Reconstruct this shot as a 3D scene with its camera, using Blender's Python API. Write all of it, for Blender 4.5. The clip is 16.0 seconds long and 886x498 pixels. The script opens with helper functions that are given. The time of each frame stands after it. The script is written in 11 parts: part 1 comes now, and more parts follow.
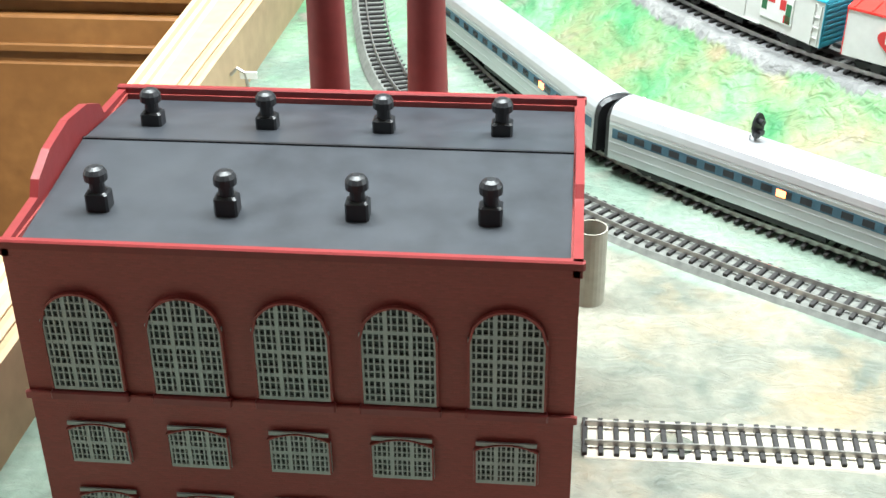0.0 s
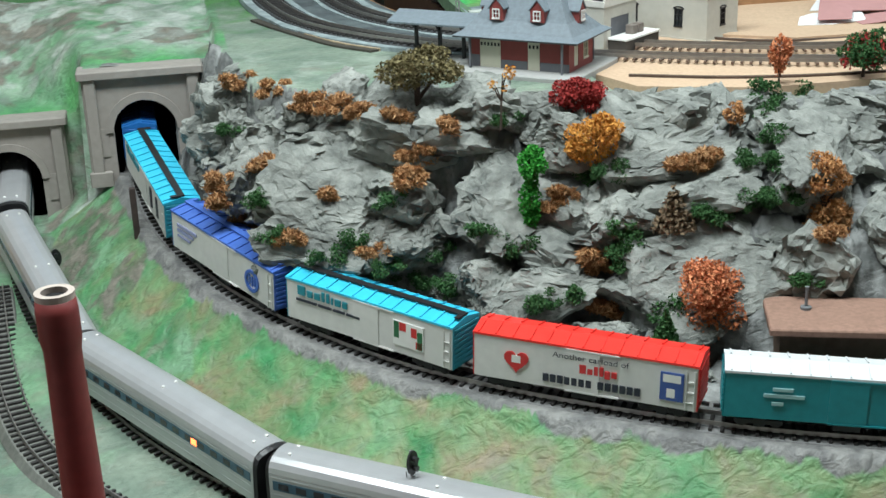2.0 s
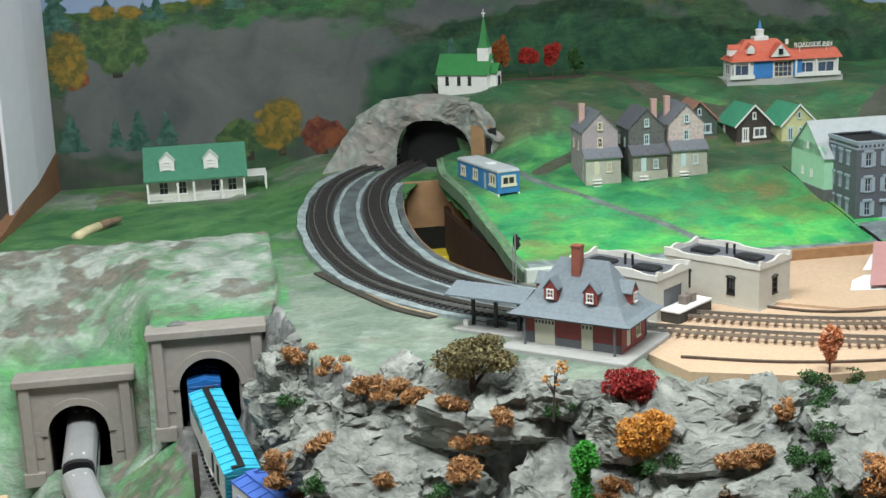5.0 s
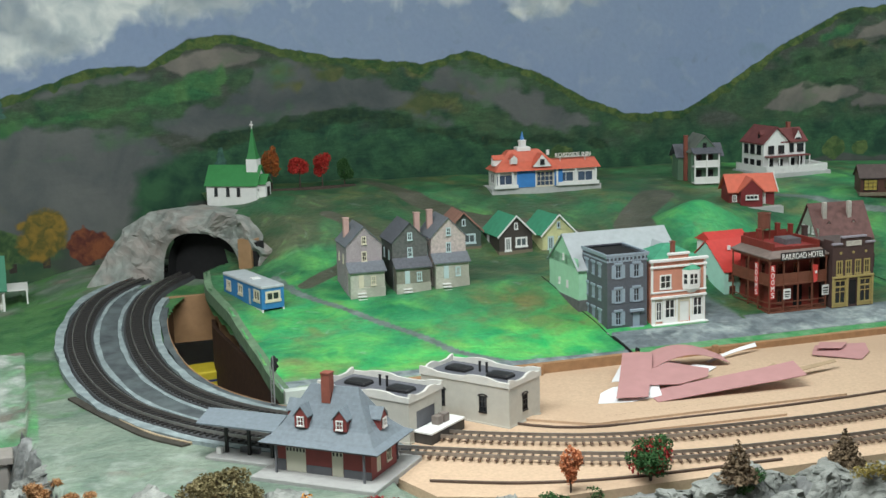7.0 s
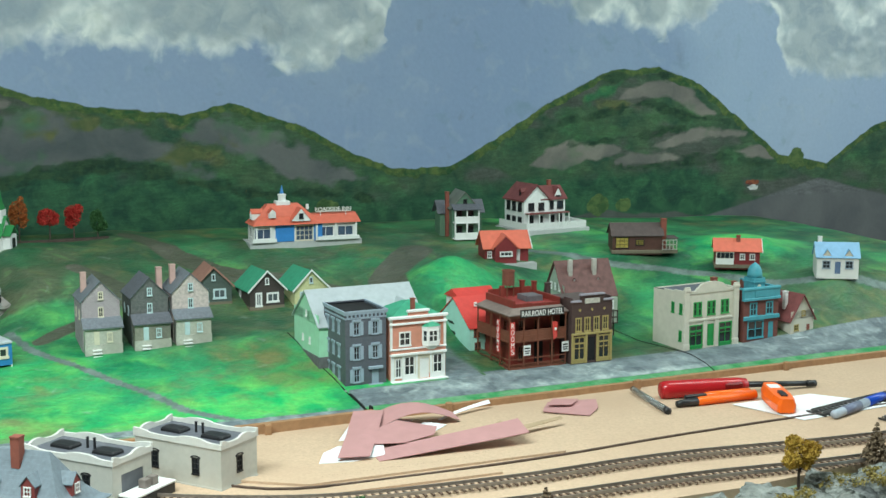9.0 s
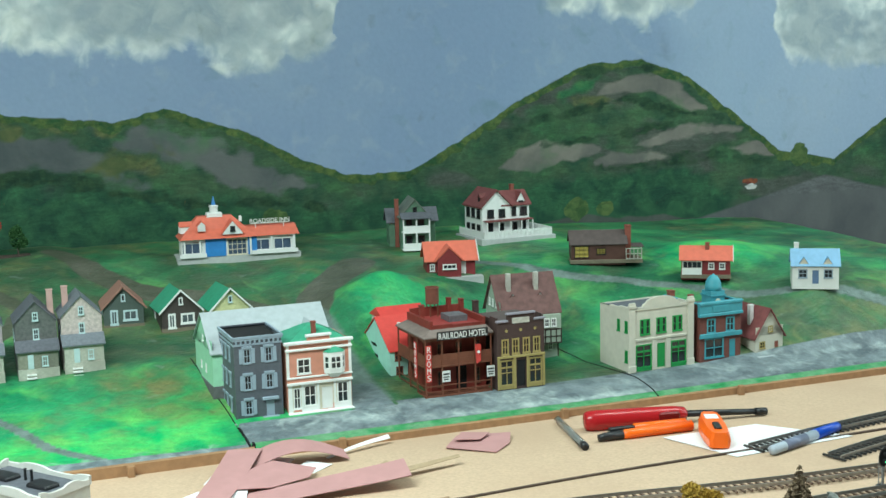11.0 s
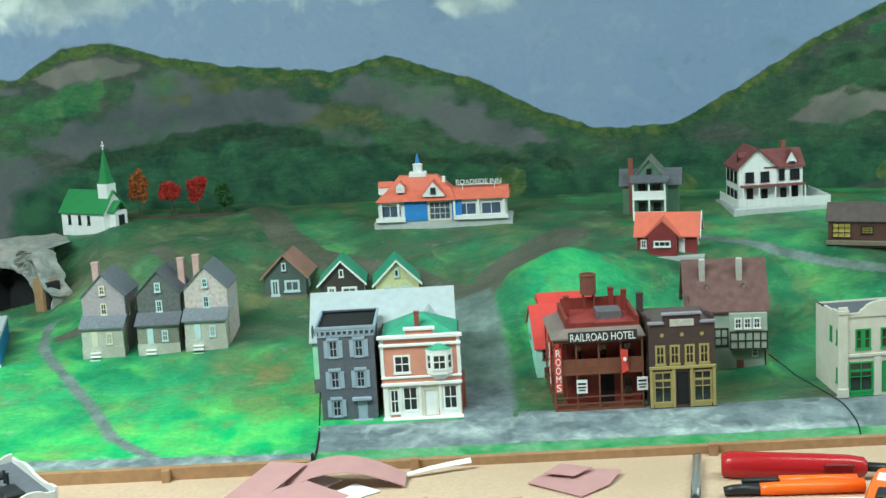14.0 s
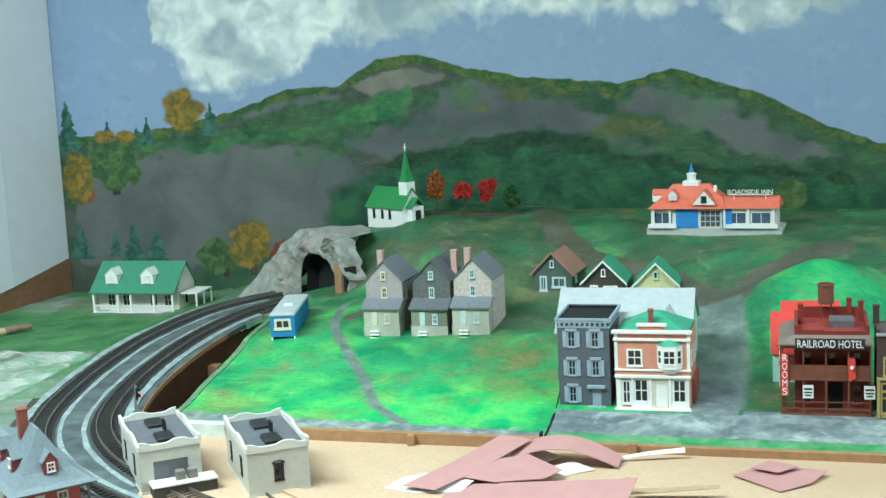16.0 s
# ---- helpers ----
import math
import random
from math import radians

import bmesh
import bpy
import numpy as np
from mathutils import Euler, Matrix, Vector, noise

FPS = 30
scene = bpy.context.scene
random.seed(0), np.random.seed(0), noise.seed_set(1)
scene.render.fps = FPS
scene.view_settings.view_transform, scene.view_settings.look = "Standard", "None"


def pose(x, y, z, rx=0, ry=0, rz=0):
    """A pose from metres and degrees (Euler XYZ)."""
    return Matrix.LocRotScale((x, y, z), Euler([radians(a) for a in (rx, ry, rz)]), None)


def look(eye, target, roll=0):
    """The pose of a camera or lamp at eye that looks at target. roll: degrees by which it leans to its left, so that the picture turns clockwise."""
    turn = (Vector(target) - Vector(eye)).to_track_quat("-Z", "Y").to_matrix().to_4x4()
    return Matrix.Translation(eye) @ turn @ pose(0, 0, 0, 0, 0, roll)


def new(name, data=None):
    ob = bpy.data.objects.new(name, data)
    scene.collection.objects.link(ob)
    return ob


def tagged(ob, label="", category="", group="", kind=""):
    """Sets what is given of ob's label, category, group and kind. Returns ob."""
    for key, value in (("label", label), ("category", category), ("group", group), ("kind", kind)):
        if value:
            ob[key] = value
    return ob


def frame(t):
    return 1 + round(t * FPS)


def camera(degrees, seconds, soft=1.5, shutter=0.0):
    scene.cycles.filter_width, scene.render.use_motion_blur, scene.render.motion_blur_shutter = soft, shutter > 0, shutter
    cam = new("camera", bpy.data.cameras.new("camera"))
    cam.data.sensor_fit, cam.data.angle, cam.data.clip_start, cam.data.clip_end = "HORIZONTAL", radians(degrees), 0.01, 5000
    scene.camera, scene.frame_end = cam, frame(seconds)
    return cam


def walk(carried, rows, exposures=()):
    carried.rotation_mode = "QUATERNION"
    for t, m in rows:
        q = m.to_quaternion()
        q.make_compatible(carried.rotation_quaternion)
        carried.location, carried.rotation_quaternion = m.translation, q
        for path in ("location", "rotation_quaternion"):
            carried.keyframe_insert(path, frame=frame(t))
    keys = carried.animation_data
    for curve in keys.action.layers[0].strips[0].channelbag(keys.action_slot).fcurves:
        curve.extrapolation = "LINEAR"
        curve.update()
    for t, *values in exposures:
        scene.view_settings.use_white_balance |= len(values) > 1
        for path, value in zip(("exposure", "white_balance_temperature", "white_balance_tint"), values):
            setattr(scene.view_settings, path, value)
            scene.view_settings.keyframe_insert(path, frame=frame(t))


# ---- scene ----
cam = camera(37.3, 16.0)
PATH = [
    (0, (-0.004, -0.048, 0.536), (-0.184, 1.676, -0.463), -0.8),
    (0.5, (0.003, -0.036, 0.551), (0.033, 1.744, -0.36), -1.7),
    (1, (-0.007, -0.041, 0.566), (0.153, 1.764, -0.281), -2.6),
    (1.5, (-0.005, -0.035, 0.6), (0.28, 1.796, -0.153), -1.7),
    (2, (-0.012, -0.024, 0.619), (0.365, 1.815, -0.071), -2.0),
    (2.5, (-0.006, -0.033, 0.629), (0.313, 1.841, 0.006), -2.9),
    (3, (-0.003, -0.038, 0.646), (0.287, 1.852, 0.059), -3.5),
    (5.5, (0.007, -0.015, 0.75), (0.319, 1.91, 0.309), -2.0),
    (6, (0.035, -0.029, 0.751), (0.396, 1.893, 0.333), -1.7),
    (6.5, (0.059, -0.031, 0.762), (0.576, 1.855, 0.346), -1.4),
    (7, (0.053, -0.031, 0.781), (0.654, 1.843, 0.424), -1.5),
    (7.5, (0.069, -0.029, 0.778), (0.701, 1.842, 0.468), -1.5),
    (8, (0.116, -0.035, 0.789), (0.787, 1.823, 0.478), -1.2),
    (8.5, (0.147, -0.043, 0.783), (0.905, 1.784, 0.493), -0.4),
    (9, (0.168, -0.064, 0.788), (1.013, 1.726, 0.501), 0.1),
    (9.2, (0.173, -0.069, 0.788), (1.052, 1.704, 0.5), 0.3),
    (11.5, (0.521, 0.069, 0.786), (1.214, 1.922, 0.494), -1.5),
    (12, (0.601, 0.161, 0.781), (1.267, 2.023, 0.48), -1.0),
    (12.5, (0.791, 0.203, 0.763), (1.188, 2.129, 0.396), -2.4),
    (13, (0.994, 0.228, 0.745), (1.089, 2.186, 0.347), -3.3),
    (13.5, (0.998, 0.253, 0.752), (1.039, 2.211, 0.347), -3.9),
    (14, (0.915, 0.197, 0.778), (0.878, 2.163, 0.415), -3.2),
    (14.5, (0.98, 0.139, 0.792), (0.63, 2.082, 0.472), -3.7),
    (15, (1.039, 0.085, 0.807), (0.544, 1.997, 0.496), -3.5),
    (15.5, (1.032, 0.093, 0.8), (0.402, 1.968, 0.504), -3.4),
    (16, (1.054, 0.102, 0.776), (0.478, 1.99, 0.459), -3.0),
]
walk(cam, [(t, look(eye, target, roll)) for t, eye, target, roll in PATH], exposures=[(0.0, 1.6, 6400, 13), (0.5, 1.05, 6400, 13), (1.0, 0.5, 6600, 14), (1.5, 0.22, 6500, 13), (2.0, 0.2, 6400, 12), (2.5, 0.35, 6400, 12), (5.5, 0.2, 6700, 16), (6.5, 0.07, 6700, 16), (8.0, 0.25, 6350, 9), (9.0, 0.33, 6300, 3), (11.5, 0.45, 6150, -1), (12.0, 0.55, 6150, 0), (13.0, 0.42, 6150, 2), (14.0, 0.5, 6100, -3), (15.5, 0.75, 6000, -4), (16.0, 0.6, 6000, -2)])

# ---- light and exposure ----
world = bpy.data.worlds.new("world")
scene.world = world
world.use_nodes = True
wn = world.node_tree.nodes["Background"]
wn.inputs["Color"].default_value = (0.75, 0.82, 0.9, 1)
wn.inputs["Strength"].default_value = 0.10


def area_lamp(name, eye, target, sx, sy, power, colour):
    data = bpy.data.lights.new(name, "AREA")
    data.shape, data.size, data.size_y, data.energy, data.color = "RECTANGLE", sx, sy, power, colour
    ob = new(name, data)
    ob.matrix_world = look(eye, target)
    return ob


area_lamp("ceiling_tube_light", (0.0, 0.72, 1.56), (0.0, 0.72, 0), 1.3, 0.35, 34, (0.90, 1.0, 0.98))
area_lamp("ceiling_tube_light", (1.95, 1.1, 1.56), (1.95, 1.1, 0), 1.3, 0.35, 11.5, (0.90, 1.0, 0.98))
area_lamp("window_light", (2.95, 0.95, 1.0), (0.0, 1.5, 0.45), 1.1, 0.9, 8, (0.80, 0.95, 1.0))

# ---- materials ----
MATS = {}


def mat(name, colour, rough=0.6, vary=0.12, grain=120.0, bump=0.15, metal=0.0, second=None, scale2=14.0, spec=0.4):
    """Paint or plastic: a base colour, mottled at two scales, with fine relief."""
    if name in MATS:
        return MATS[name]
    m = bpy.data.materials.new(name)
    m.use_nodes = True
    nt = m.node_tree
    n, l = nt.nodes, nt.links
    p = n["Principled BSDF"]
    p.inputs["Roughness"].default_value = rough
    p.inputs["Metallic"].default_value = metal
    p.inputs["Specular IOR Level"].default_value = spec
    co = n.new("ShaderNodeTexCoord")
    n1, n2 = n.new("ShaderNodeTexNoise"), n.new("ShaderNodeTexNoise")
    for q, s in ((n1, grain), (n2, scale2)):
        q.inputs["Scale"].default_value = s
        q.inputs["Detail"].default_value = 4
        l.new(co.outputs["Object"], q.inputs["Vector"])
    c = Vector(colour)
    lo, hi = c * (1 - vary), c * (1 + vary)
    r1 = n.new("ShaderNodeValToRGB")
    r1.color_ramp.elements[0].position, r1.color_ramp.elements[1].position = 0.3, 0.7
    r1.color_ramp.elements[0].color, r1.color_ramp.elements[1].color = (*lo, 1), (*hi, 1)
    l.new(n1.outputs["Fac"], r1.inputs["Fac"])
    mix = n.new("ShaderNodeMix")
    mix.data_type = "RGBA"
    r2 = n.new("ShaderNodeMapRange")
    r2.inputs["From Min"].default_value, r2.inputs["From Max"].default_value = 0.42, 0.66
    r2.inputs["To Max"].default_value = 0.75 if second else 0.35
    l.new(n2.outputs["Fac"], r2.inputs["Value"])
    l.new(r2.outputs["Result"], mix.inputs["Factor"])
    l.new(r1.outputs["Color"], mix.inputs["A"])
    mix.inputs["B"].default_value = (*(second or c * (1 - 1.6 * vary)), 1)
    l.new(mix.outputs["Result"], p.inputs["Base Color"])
    if bump:
        b = n.new("ShaderNodeBump")
        b.inputs["Strength"].default_value, b.inputs["Distance"].default_value = bump, 0.0012
        l.new(n1.outputs["Fac"], b.inputs["Height"])
        l.new(b.outputs["Normal"], p.inputs["Normal"])
    MATS[name] = m
    return m


def glow(name, colour, strength):
    if name not in MATS:
        m = bpy.data.materials.new(name)
        m.use_nodes = True
        p = m.node_tree.nodes["Principled BSDF"]
        p.inputs["Base Color"].default_value = (*colour, 1)
        p.inputs["Emission Color"].default_value = (*colour, 1)
        p.inputs["Emission Strength"].default_value = strength
        MATS[name] = m
    return MATS[name]


def siding(name, colour, pitch=0.0022, depth=0.5, vertical=False, rough=0.6, vary=0.1, dirt=None):
    """Painted boards or sheet ribs: a wave gives the joints' relief and a thin shade of grime in them."""
    if name in MATS:
        return MATS[name]
    m = mat(name, colour, rough, vary, 260, 0.0, second=dirt)
    nt = m.node_tree
    n, l = nt.nodes, nt.links
    co, w, b = n.new("ShaderNodeTexCoord"), n.new("ShaderNodeTexWave"), n.new("ShaderNodeBump")
    w.bands_direction = "DIAGONAL" if vertical else "Z"
    w.wave_profile = "SAW"
    w.inputs["Scale"].default_value = 0.314 / pitch
    w.inputs["Distortion"].default_value = 0.4
    b.inputs["Strength"].default_value, b.inputs["Distance"].default_value = depth, 0.0008
    l.new(co.outputs["Object"], w.inputs["Vector"])
    l.new(w.outputs["Fac"], b.inputs["Height"])
    l.new(b.outputs["Normal"], n["Principled BSDF"].inputs["Normal"])
    return m


def brickwork(name, brick, mortar, width=0.0034, rough=0.7):
    if name in MATS:
        return MATS[name]
    m = bpy.data.materials.new(name)
    m.use_nodes = True
    nt = m.node_tree
    n, l = nt.nodes, nt.links
    p = n["Principled BSDF"]
    p.inputs["Roughness"].default_value = rough
    co, t, sep, add, com = (n.new("ShaderNode" + s) for s in ("TexCoord", "TexBrick", "SeparateXYZ", "Math", "CombineXYZ"))
    l.new(co.outputs["Object"], sep.inputs["Vector"])
    l.new(sep.outputs["X"], add.inputs[0])
    l.new(sep.outputs["Y"], add.inputs[1])
    l.new(add.outputs["Value"], com.inputs["X"])
    l.new(sep.outputs["Z"], com.inputs["Y"])
    l.new(com.outputs["Vector"], t.inputs["Vector"])
    t.inputs["Scale"].default_value = 1.0
    t.inputs["Brick Width"].default_value, t.inputs["Row Height"].default_value = width, width * 0.4
    t.inputs["Mortar Size"].default_value = width * 0.05
    b = Vector(brick)
    t.inputs["Color1"].default_value, t.inputs["Color2"].default_value = (*b, 1), (*(b * 0.8), 1)
    t.inputs["Mortar"].default_value = (*mortar, 1)
    l.new(t.outputs["Color"], p.inputs["Base Color"])
    bp = n.new("ShaderNodeBump")
    bp.invert = True
    bp.inputs["Strength"].default_value, bp.inputs["Distance"].default_value = 0.4, 0.0005
    l.new(t.outputs["Fac"], bp.inputs["Height"])
    l.new(bp.outputs["Normal"], p.inputs["Normal"])
    MATS[name] = m
    return m


WHITE = mat("white_paint", (0.78, 0.78, 0.76), 0.5, 0.05)
CREAM = mat("cream_paint", (0.66, 0.60, 0.47), 0.6, 0.06)
BLACK = mat("black_plastic", (0.018, 0.018, 0.02), 0.38, 0.2)
# DARK: near-black that puts the shade of hollow places into the colour
DARK = mat("shade_black", (0.012, 0.012, 0.013), 0.9, 0.2, bump=0)
GLASS = mat("window_glass", (0.03, 0.035, 0.04), 0.08, 0.1, bump=0, spec=0.6)
STEEL = mat("rail_steel", (0.42, 0.40, 0.38), 0.35, 0.15, metal=0.85)
SLEEPER = mat("black_sleeper", (0.03, 0.028, 0.027), 0.7, 0.3)
TAN = mat("raw_fibreboard", (0.54, 0.385, 0.265), 0.85, 0.10, 300, 0.08, second=(0.475, 0.33, 0.225), scale2=7)
PLY = mat("pale_softwood", (0.66, 0.49, 0.31), 0.7, 0.12, 90, 0.1, second=(0.58, 0.40, 0.23), scale2=22)
CUTWOOD = mat("brown_hardboard_edge", (0.36, 0.20, 0.10), 0.8, 0.15, 120, 0.1)


# ---- mesh helpers ----
class Shape:
    """Collects vertices and faces of one mesh."""

    def __init__(self):
        self.v, self.f = [], []

    def add(self, verts, faces, m=None):
        k = len(self.v)
        self.v += [tuple(m @ Vector(p)) for p in verts] if m else [tuple(p) for p in verts]
        self.f += [tuple(k + i for i in f) for f in faces]
        return self

    def box(self, x0, x1, y0, y1, z0, z1, m=None):
        v = [(x, y, z) for z in (z0, z1) for y in (y0, y1) for x in (x0, x1)]
        return self.add(v, [(0, 2, 3, 1), (4, 5, 7, 6), (0, 1, 5, 4), (2, 6, 7, 3), (0, 4, 6, 2), (1, 3, 7, 5)], m)

    def chamfer_box(self, x0, x1, y0, y1, z0, z1, c, m=None):
        """A box with its upright and top edges cut by c."""
        ring = lambda d, z: [(x0 + d + c, y0 + d, z), (x1 - d - c, y0 + d, z), (x1 - d, y0 + d + c, z), (x1 - d, y1 - d - c, z),
                             (x1 - d - c, y1 - d, z), (x0 + d + c, y1 - d, z), (x0 + d, y1 - d - c, z), (x0 + d, y0 + d + c, z)]
        return self.rings([ring(0, z0), ring(0, z1 - c), ring(c, z1)], m)

    def rings(self, rings, m=None, cap0=True, cap1=True):
        """A skin over rings of equal counts."""
        k, n = len(rings[0]), len(rings)
        v = [p for r in rings for p in r]
        f = [(i * k + j, i * k + (j + 1) % k, (i + 1) * k + (j + 1) % k, (i + 1) * k + j) for i in range(n - 1) for j in range(k)]
        if cap0:
            f.append(tuple(reversed(range(k))))
        if cap1:
            f.append(tuple((n - 1) * k + j for j in range(k)))
        return self.add(v, f, m)

    def lathe(self, x, y, profile, n=16, m=None, cap0=True, cap1=True):
        """Turned about an upright axis: profile of (radius, z)."""
        return self.rings([[(x + r * math.cos(2 * math.pi * j / n), y + r * math.sin(2 * math.pi * j / n), z) for j in range(n)] for r, z in profile], m, cap0, cap1)

    def prism(self, outline, y0, y1, m=None):
        """An outline of (x, z), anticlockwise seen from -y, drawn from y0 to y1."""
        return self.rings([[(x, y0, z) for x, z in outline], [(x, y1, z) for x, z in outline]], m)

    def slab(self, outline, z0, z1, m=None):
        """An outline of (x, y), anticlockwise from above."""
        return self.rings([[(x, y, z0) for x, y in outline], [(x, y, z1) for x, y in outline]], m)

    def tube(self, pts, r, n=8, r1=None):
        """A rod through the points, tapering from r to r1."""
        pts = [Vector(p) for p in pts]
        rings = []
        for i, p in enumerate(pts):
            d = (pts[min(i + 1, len(pts) - 1)] - pts[max(i - 1, 0)]).normalized()
            q = d.to_track_quat("Z", "Y")
            rr = r + ((r if r1 is None else r1) - r) * i / max(1, len(pts) - 1)
            rings.append([tuple(p + q @ Vector((rr * math.cos(2 * math.pi * j / n), rr * math.sin(2 * math.pi * j / n), 0))) for j in range(n)])
        return self.rings(rings)

    def mesh(self, name, material, smooth=False):
        me = bpy.data.meshes.new(name)
        me.from_pydata(self.v, [], self.f)
        me.materials.append(material)
        if smooth:
            me.shade_smooth()
        me.validate()
        if name == "wall":
            bm = bmesh.new()
            bm.from_mesh(me)
            bmesh.ops.remove_doubles(bm, verts=bm.verts, dist=2e-5)
            bm.to_mesh(me)
            bm.free()
        return me


def part(name, shape, material, parent=None, label="", m=None, smooth=False):
    me = shape if isinstance(shape, bpy.types.Mesh) else shape.mesh(name, material, smooth)
    ob = new(name, me)
    if parent:
        ob.parent = parent
    if m:
        ob.matrix_basis = m
    if label:
        ob["label"] = label
    return ob


def thing(name, m, label, category, group="", kind=""):
    ob = new(name)
    ob.empty_display_size = 0.01
    ob.matrix_basis = m
    return tagged(ob, label, category, group, kind)


def solo(name, shape, material, label, category, m=None, smooth=False, group="", kind=""):
    """A thing of one mesh."""
    ob = part(name, shape, material, None, "", m, smooth)
    return tagged(ob, label, category, group, kind)


def smoothstep(a, b, x):
    t = np.clip((x - a) / (b - a), 0, 1)
    return t * t * (3 - 2 * t)


def vnoise(x, y, scale, seed=0):
    """Value noise on arrays, -1 to 1."""
    rs = np.random.RandomState(seed)
    tab = rs.rand(256, 256) * 2 - 1
    x, y = x * scale + 57.3, y * scale + 91.7
    i, j = np.floor(x).astype(int), np.floor(y).astype(int)
    u, v = x - i, y - j
    u, v = u * u * (3 - 2 * u), v * v * (3 - 2 * v)
    a, b, c, d = tab[i % 256, j % 256], tab[(i + 1) % 256, j % 256], tab[i % 256, (j + 1) % 256], tab[(i + 1) % 256, (j + 1) % 256]
    return (a * (1 - u) + b * u) * (1 - v) + (c * (1 - u) + d * u) * v


def fbm(x, y, scale, seed=0, octaves=4):
    return sum(vnoise(x, y, scale * 2 ** k, seed + k) / 2 ** k for k in range(octaves)) / 1.8


def blocks(U, V, scale, seed):
    """Irregular blocks: distance to the nearest joint, three random numbers for each block, and the place within it."""
    rs = np.random.RandomState(seed)
    tab = rs.rand(64, 64, 5)
    u, v = U * scale + 40, V * scale + 40
    i, j = np.floor(u).astype(int), np.floor(v).astype(int)
    f1, f2 = np.full(U.shape, 9.0), np.full(U.shape, 9.0)
    rnd, du, dv = np.zeros(U.shape + (3,)), np.zeros(U.shape), np.zeros(U.shape)
    for a in (-1, 0, 1):
        for b in (-1, 0, 1):
            t = tab[(i + a) % 64, (j + b) % 64]
            x, y = u - (i + a + t[..., 0]), v - (j + b + t[..., 1])
            d = np.hypot(x, y * 0.8)
            near = d < f1
            f2 = np.where(near, f1, np.minimum(f2, d))
            f1 = np.where(near, d, f1)
            rnd = np.where(near[..., None], t[..., 2:], rnd)
            du, dv = np.where(near, x, du), np.where(near, y, dv)
    return f2 - f1, rnd, du, dv


def line_distance(X, Y, pts):
    """Distance to a polyline, the side (+ to its left) and how far along, 0 to the number of spans."""
    best = np.full(X.shape, 1e9)
    side, along = np.zeros(X.shape), np.zeros(X.shape)
    for k, ((ax, ay), (bx, by)) in enumerate(zip(pts, pts[1:])):
        dx, dy = bx - ax, by - ay
        t = np.clip(((X - ax) * dx + (Y - ay) * dy) / (dx * dx + dy * dy), 0, 1)
        d = np.hypot(X - ax - t * dx, Y - ay - t * dy)
        s = np.sign(dx * (Y - ay) - dy * (X - ax))
        near = d < best
        best, side, along = np.where(near, d, best), np.where(near, s, side), np.where(near, k + t, along)
    return best, side, along


def glide(pts, n):
    """n points evenly along a smooth curve through pts (tuples of any size)."""
    p = np.array(pts, float)
    p = np.vstack([2 * p[0] - p[1], p, 2 * p[-1] - p[-2]])
    out = []
    for i in range(1, len(p) - 2):
        for u in np.linspace(0, 1, 24, endpoint=False):
            a, b, c, d = p[i - 1], p[i], p[i + 1], p[i + 2]
            out.append(0.5 * (2 * b + (c - a) * u + (2 * a - 5 * b + 4 * c - d) * u ** 2 + (3 * b - a - 3 * c + d) * u ** 3))
    out.append(p[-2])
    out = np.array(out)
    s = np.r_[0, np.cumsum(np.linalg.norm(np.diff(out, axis=0), axis=1))]
    want = np.linspace(0, s[-1], n)
    return np.stack([np.interp(want, s, out[:, k]) for k in range(out.shape[1])], 1), s[-1]


# ---- the lie of the land ----
# Track centre lines: x, y, and the height of the ground under the sleepers.
FREIGHT = [(1.5, 0.62, 0.150), (0.95, 0.64, 0.150), (0.62, 0.68, 0.155), (0.43, 0.735, 0.160), (0.28, 0.815, 0.165), (0.145, 0.925, 0.170), (0.035, 1.075, 0.180), (-0.025, 1.22, 0.198), (-0.05, 1.37, 0.220), (-0.055, 1.60, 0.225)]
EXPRESS = [(1.2, 0.47, 0.098), (0.60, 0.56, 0.098), (0.30, 0.655, 0.099), (0.165, 0.73, 0.100), (0.05, 0.825, 0.102), (-0.045, 0.945, 0.108), (-0.115, 1.08, 0.120), (-0.165, 1.22, 0.142), (-0.193, 1.41, 0.168), (-0.20, 1.62, 0.172)]
SIDING = [(0.75, 0.46, 0.098), (0.45, 0.525, 0.098), (0.305, 0.582, 0.098), (0.195, 0.637, 0.098), (0.095, 0.70, 0.098), (0.0, 0.775, 0.098), (-0.085, 0.87, 0.099), (-0.15, 0.985, 0.102), (-0.185, 1.11, 0.112), (-0.205, 1.25, 0.13)]
CLIFF_TOP = [(2.1, 1.01), (1.26, 0.985), (1.0, 0.962), (0.48, 0.985), (0.26, 1.045), (0.115, 1.105), (0.055, 1.20), (0.035, 1.40)]
BOARD = 0.350


